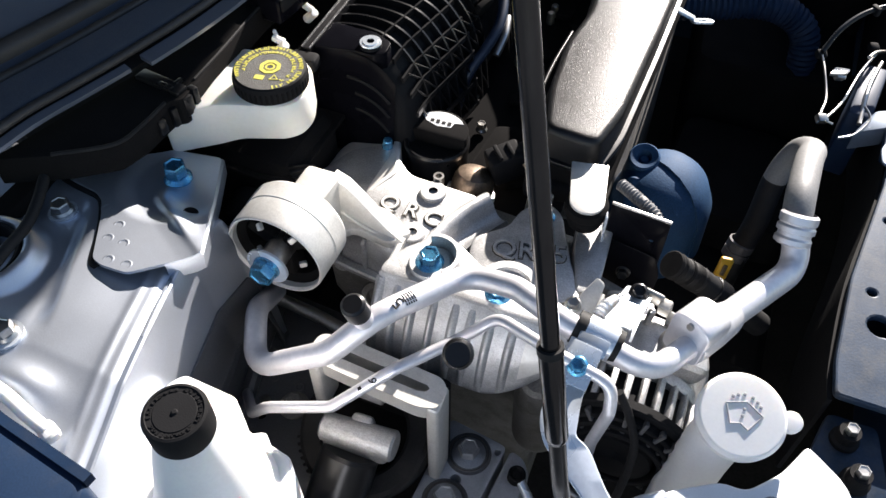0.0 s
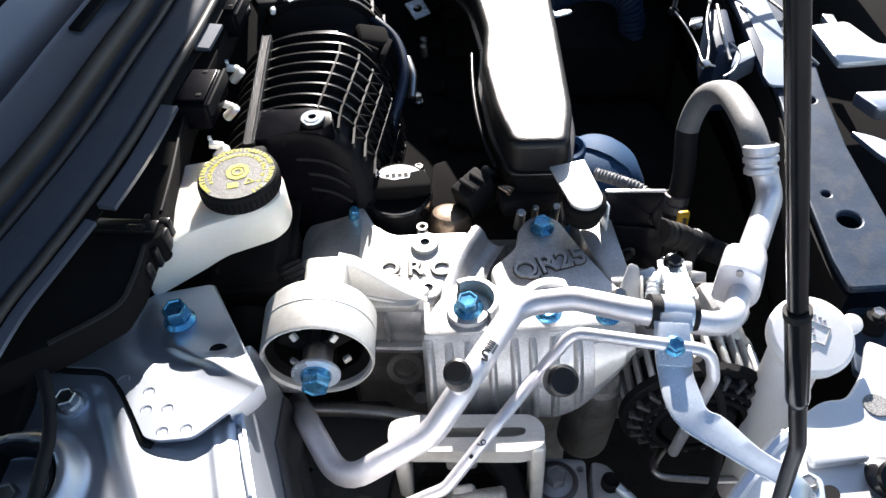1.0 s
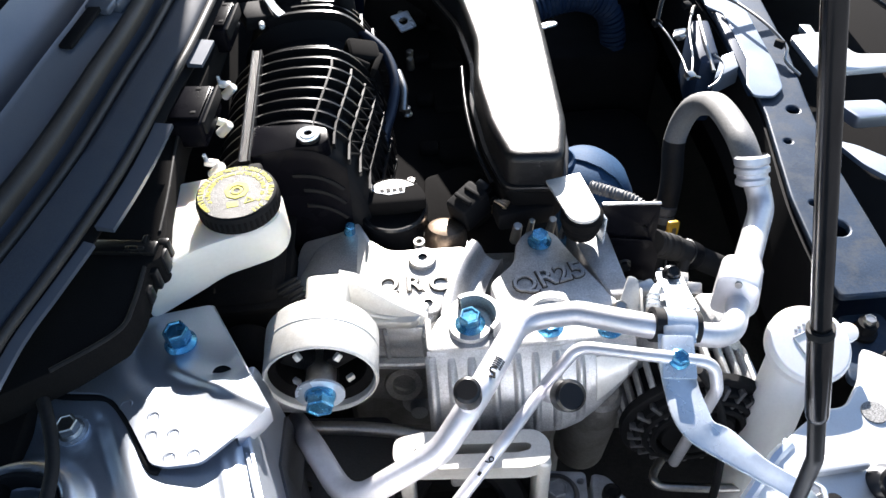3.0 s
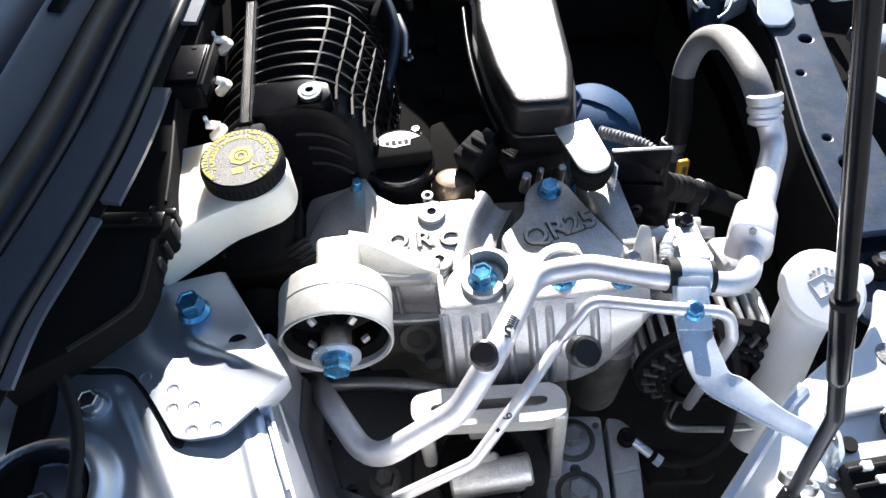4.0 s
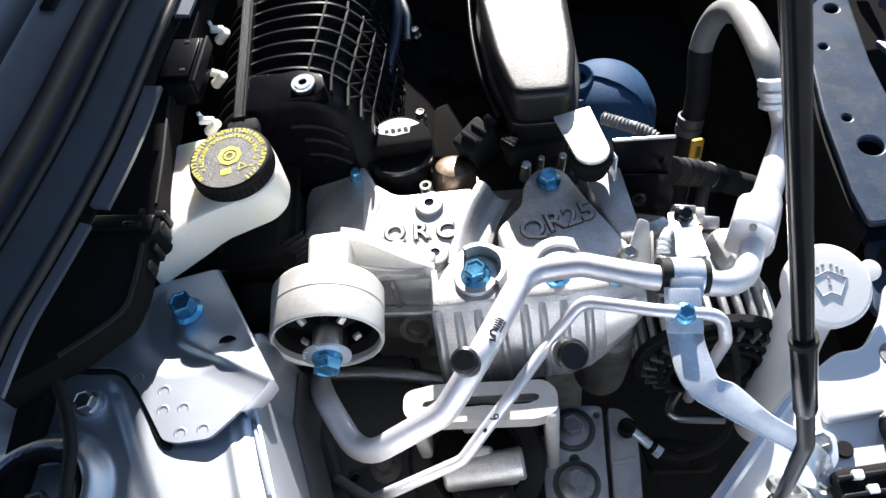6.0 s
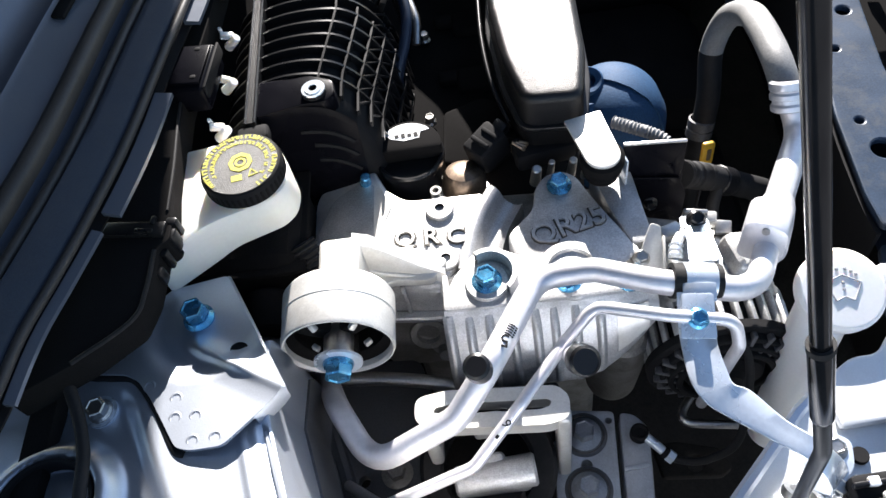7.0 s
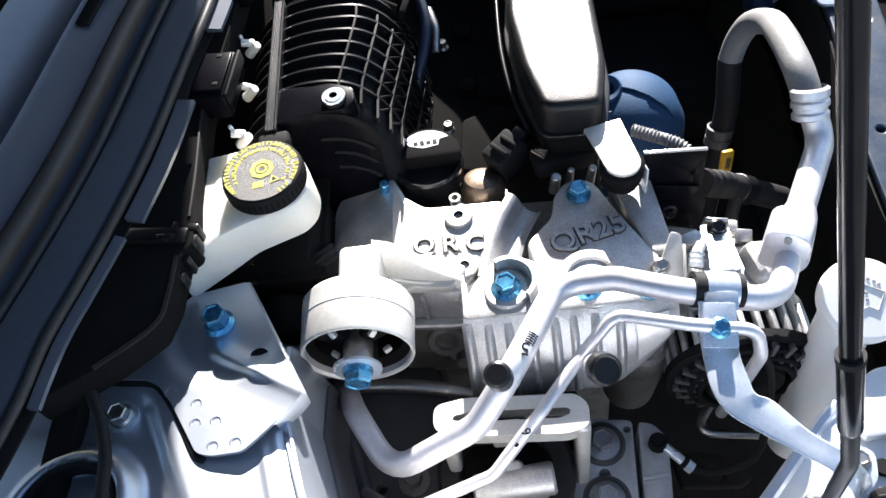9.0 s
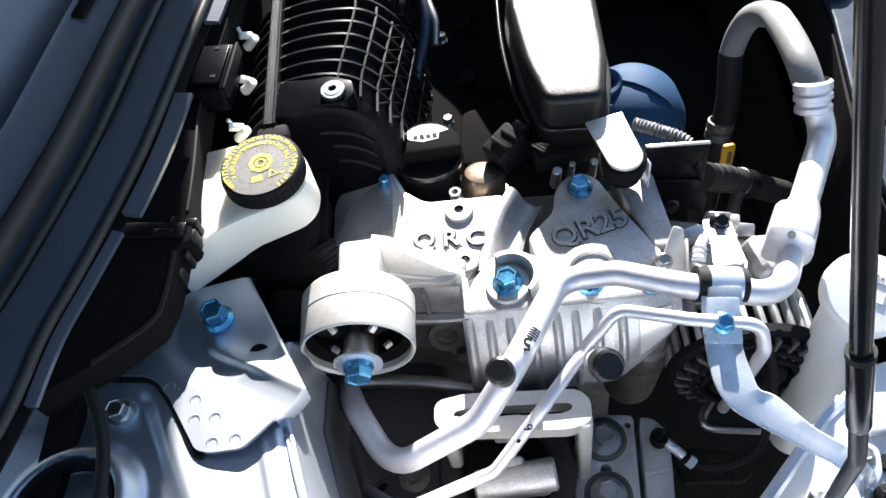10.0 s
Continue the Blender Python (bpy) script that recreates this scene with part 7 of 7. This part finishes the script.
lpz = thing("latch_plate", "silver painted steel latch cover plate on the crossmember", "plate", (0.21, 0.8, 0.84))
bm = B()
plate(bm, rounded([(0.201, 0.950), (0.232, 0.957), (0.245, 0.902), (0.238, 0.760), (0.230, 0.716), (0.214, 0.701), (0.193, 0.705), (0.191, 0.727), (0.208, 0.776), (0.213, 0.882), (0.197, 0.903)], 0.006), 0.842, 0.8455, bev=0.0012)
part("cover", bm, LATCHPAINT, lpz, angle=12)
bm = B()
plate(bm, rounded([(0.168, 0.764), (0.199, 0.770), (0.203, 0.80), (0.186, 0.80)], 0.003), 0.818, 0.843, bev=0.002, zfun=lambda x, y: 0.4 * (x - 0.2))
part("gusset", bm, LATCHPAINT, lpz)
bm = B()
box(bm, (0.215, 0.82, 0.838), (0.03, 0.20, 0.012), (0, 0, -4), bev=0.002)
part("base", bm, NAVY, lpz)

la = thing("bonnet_latch", "bonnet latch with bright rods and springs", "latch", (0.16, 0.83, 0.82))
bm = B()
box(bm, (0.178, 0.84, 0.79), (0.026, 0.10, 0.09), (0, 0, -8), bev=0.004)
part("case", bm, NAVY, la)
for pts, r in (([(0.116, 0.851, 0.860), (0.122, 0.826, 0.858), (0.130, 0.785, 0.850), (0.126, 0.745, 0.855), (0.140, 0.742, 0.850)], 0.0022), ([(0.132, 0.748, 0.850), (0.150, 0.800, 0.840), (0.166, 0.868, 0.835), (0.180, 0.905, 0.84)], 0.0024), ([(0.150, 0.735, 0.84), (0.166, 0.748, 0.84), (0.178, 0.772, 0.845), (0.170, 0.786, 0.85)], 0.0022), ([(0.192, 0.930, 0.83), (0.178, 0.900, 0.845), (0.170, 0.880, 0.85)], 0.0035), ([(0.190, 0.905, 0.83), (0.176, 0.84, 0.84), (0.172, 0.78, 0.83)], 0.004)):
    bm = B()
    tube(bm, smooth_path(pts, 6), r * 0.62, 8)
    part("rod", bm, STEEL, la, "bright steel rod")
for c in ((0.116, 0.852, 0.858), (0.128, 0.743, 0.853), (0.176, 0.918, 0.84), (0.140, 0.828, 0.852)):
    bm = B()
    box(bm, c, (0.012, 0.010, 0.008), (20, 10, 30), bev=0.002)
    part("ferrule", bm, BLACK if c[1] > 0.83 else STEEL, la)
bm = B()
plate(bm, rounded([(0.128, 0.820), (0.145, 0.826), (0.150, 0.838), (0.134, 0.836)], 0.003), 0.853, 0.857, bev=0.0008)
part("lever", bm, STEEL, la)
cb = thing("latch_cable", "black bonnet release cable arching over the crossmember", "cable", (0.25, 0.93, 0.86))
bm = B()
tube(bm, smooth_path([(0.116, 0.851, 0.862), (0.130, 0.882, 0.878), (0.155, 0.912, 0.888), (0.195, 0.935, 0.892), (0.26, 0.950, 0.890), (0.33, 0.935, 0.88), (0.40, 0.86, 0.86), (0.46, 0.75, 0.83)], 8), 0.0030, 10)
part("sheath", bm, GLOSSBLACK, cb)
bm = B()
tube(bm, smooth_path([(0.212, 0.905, 0.858), (0.226, 0.875, 0.862), (0.244, 0.825, 0.862), (0.256, 0.785, 0.855), (0.250, 0.765, 0.848), (0.262, 0.745, 0.840)], 7), 0.0020, 8)
part("wire", bm, STEEL, cb)
for c in ((0.160, 0.915, 0.888), (0.205, 0.936, 0.892), (0.250, 0.790, 0.855)):
    bm = B()
    box(bm, c, (0.006, 0.012, 0.010), (0, 0, 40), bev=0.0015)
    part("clip", bm, BLACK, cb)

# ---- beyond the crossmember: bumper, grille, lamps ----
bu = thing("front_bumper", "dark front bumper cover with pale top panel and slots", "bumper", (0.42, 1.0, 0.7))
bm = B()
plate(bm, rounded([(0.255, 0.35), (0.252, 0.62), (0.28, 0.95), (0.26, 1.45), (0.60, 1.45), (0.66, 0.95), (0.62, 0.35)], 0.03), 0.50, 0.740, bev=0.02)
part("beam", bm, DULL, bu)
bm = B()
plate(bm, rounded([(0.276, 1.17), (0.284, 1.10), (0.329, 1.025), (0.37, 1.002), (0.425, 0.983), (0.475, 1.00), (0.475, 1.26), (0.30, 1.30)], 0.015), 0.822, 0.830, bev=0.003)
part("top_panel", bm, WHITEPAINT, bu, angle=12)
for x, y, w in ((0.378, 1.195, 0.062), (0.372, 1.146, 0.056)):
    bm = B()
    box(bm, (x, y, 0.8305), (w, 0.020, 0.004), (0, 0, -14), bev=0.002)
    part("slot", bm, BLACK, bu, "dark slot")
bm = B()
box(bm, (0.392, 1.026, 0.8300), (0.082, 0.024, 0.004), (0, 0, -28), bev=0.002)
part("label", bm, NAVY, bu, "dark rectangular patch")
bm = B()
lathe(bm, [(0, 0.003), (0.008, 0.003), (0.009, 0.0)], pose(0.319, 1.105, 0.830), 20)
part("plug", bm, BLACK, bu, "dark round plug")
bm = B()
plate(bm, rounded([(0.302, 0.866), (0.350, 0.870), (0.368, 0.815), (0.44, 0.806), (0.44, 0.782), (0.306, 0.780)], 0.008), 0.806, 0.816, bev=0.003)
part("lamp_bracket", bm, WHITEPAINT, bu)
bm = B()
plate(bm, rounded([(0.272, 0.655), (0.295, 0.642), (0.335, 0.60), (0.34, 0.56), (0.32, 0.565), (0.288, 0.61)], 0.006), 0.808, 0.815, bev=0.003)
part("stay", bm, SILVER, bu)
bm = B()
plate(bm, rounded([(0.31, 0.735), (0.365, 0.732), (0.372, 0.70), (0.325, 0.700)], 0.006), 0.788, 0.806, bev=0.003)
part("lamp_foot", bm, SILVER, bu)
for i in range(9):
    bm = B()
    tube(bm, [(0.40 + 0.014 * i, 0.66 + 0.012 * i, 0.80), (0.46 + 0.014 * i, 0.78 + 0.03 * i, 0.79)], 0.0035, 8)
    part("grille_bar", bm, DUCT, bu)
bm = B()
plate(bm, rounded([(0.338, 0.915), (0.352, 0.912), (0.350, 0.865), (0.342, 0.862)], 0.003), 0.79, 0.80, bev=0.001)
part("metal_tab", bm, ZINC, bu)

# ---- far side of the bay ----
ab = thing("air_filter_box", "large black plastic air filter box at the far side", "air filter box", (0.07, 0.98, 0.6))
bm = B()
plate(bm, rounded([(-0.02, 0.82), (0.165, 0.80), (0.185, 0.95), (0.15, 1.02), (-0.01, 1.02)], 0.03), 0.50, 0.610, bev=0.02)
part("lower_case", bm, DULL, ab)
bm = B()
plate(bm, rounded([(-0.02, 1.03), (0.20, 1.03), (0.20, 1.40), (-0.05, 1.40)], 0.03), 0.50, 0.70, bev=0.02)
part("upper_case", bm, DULL, ab)
ch = thing("air_intake_hose", "corrugated blue-grey air hose behind the duct", "hose", (0.05, 1.08, 0.75))
bm = B()
ridged(bm, [(-0.07, 1.020, 0.775), (-0.01, 1.038, 0.780), (0.045, 1.056, 0.784), (0.085, 1.066, 0.772), (0.115, 1.066, 0.745), (0.126, 1.060, 0.69)], 0.0195, 0.0014, 0.0080, 22, 8)
part("bellows", bm, NAVY, ch)
bm = B()
plate(bm, rounded([(-0.012, -0.009), (0.012, -0.010), (0.016, 0.0), (0.012, 0.010), (-0.012, 0.009)], 0.006), 0, 0.003, ((0, 0, 0.0055),), m=pose(-0.0221, 0.8658, 0.8560, -20, 0, 20), bev=0.0006)
box(bm, (-0.044, 0.862, 0.866), (0.030, 0.008, 0.004), (0, 22, 6), bev=0.001)
part("metal_eye", bm, ZINC, duct, "bright metal eye on a tab")
bt = thing("battery", "black battery with a lid at the far side of the bay", "battery", (0.13, 1.27, 0.64))
bm = B()
box(bm, (0.13, 1.27, 0.735), (0.13, 0.20, 0.19), bev=0.008)
part("case", bm, DULL, bt)
bm = B()
box(bm, (0.13, 1.27, 0.843), (0.134, 0.204, 0.026), bev=0.008, segs=3)
part("lid", bm, DULL, bt)
for dy in (-0.07, 0.07):
    bm = B()
    cyl(bm, (0.10, 1.27 + dy, 0.855), (0.10, 1.27 + dy, 0.872), 0.0095, 0.0085, 18, 0.001)
    part("terminal", bm, DULL, bt)
bm = B()
box(bm, (0.226, 1.120, 0.822), (0.026, 0.150, 0.060), (0, 0, -4), bev=0.004)
solid("grey_upright", bm, COWL, "grey upright panel edge beside the battery", "panel")
bm = B()
box(bm, (0.186, 1.108, 0.838), (0.048, 0.085, 0.006), (0, 0, -10), bev=0.002)
solid("fuse_box_lid", bm, WHITEPAINT, "pale lid beside the battery", "lid")
bm = B()
box(bm, (0.09, 0.72, 0.50), (0.18, 0.22, 0.10), bev=0.03, segs=3)
solid("radiator_fan_shroud", bm, DULL, "black fan shroud behind the crossmember", "fan shroud")
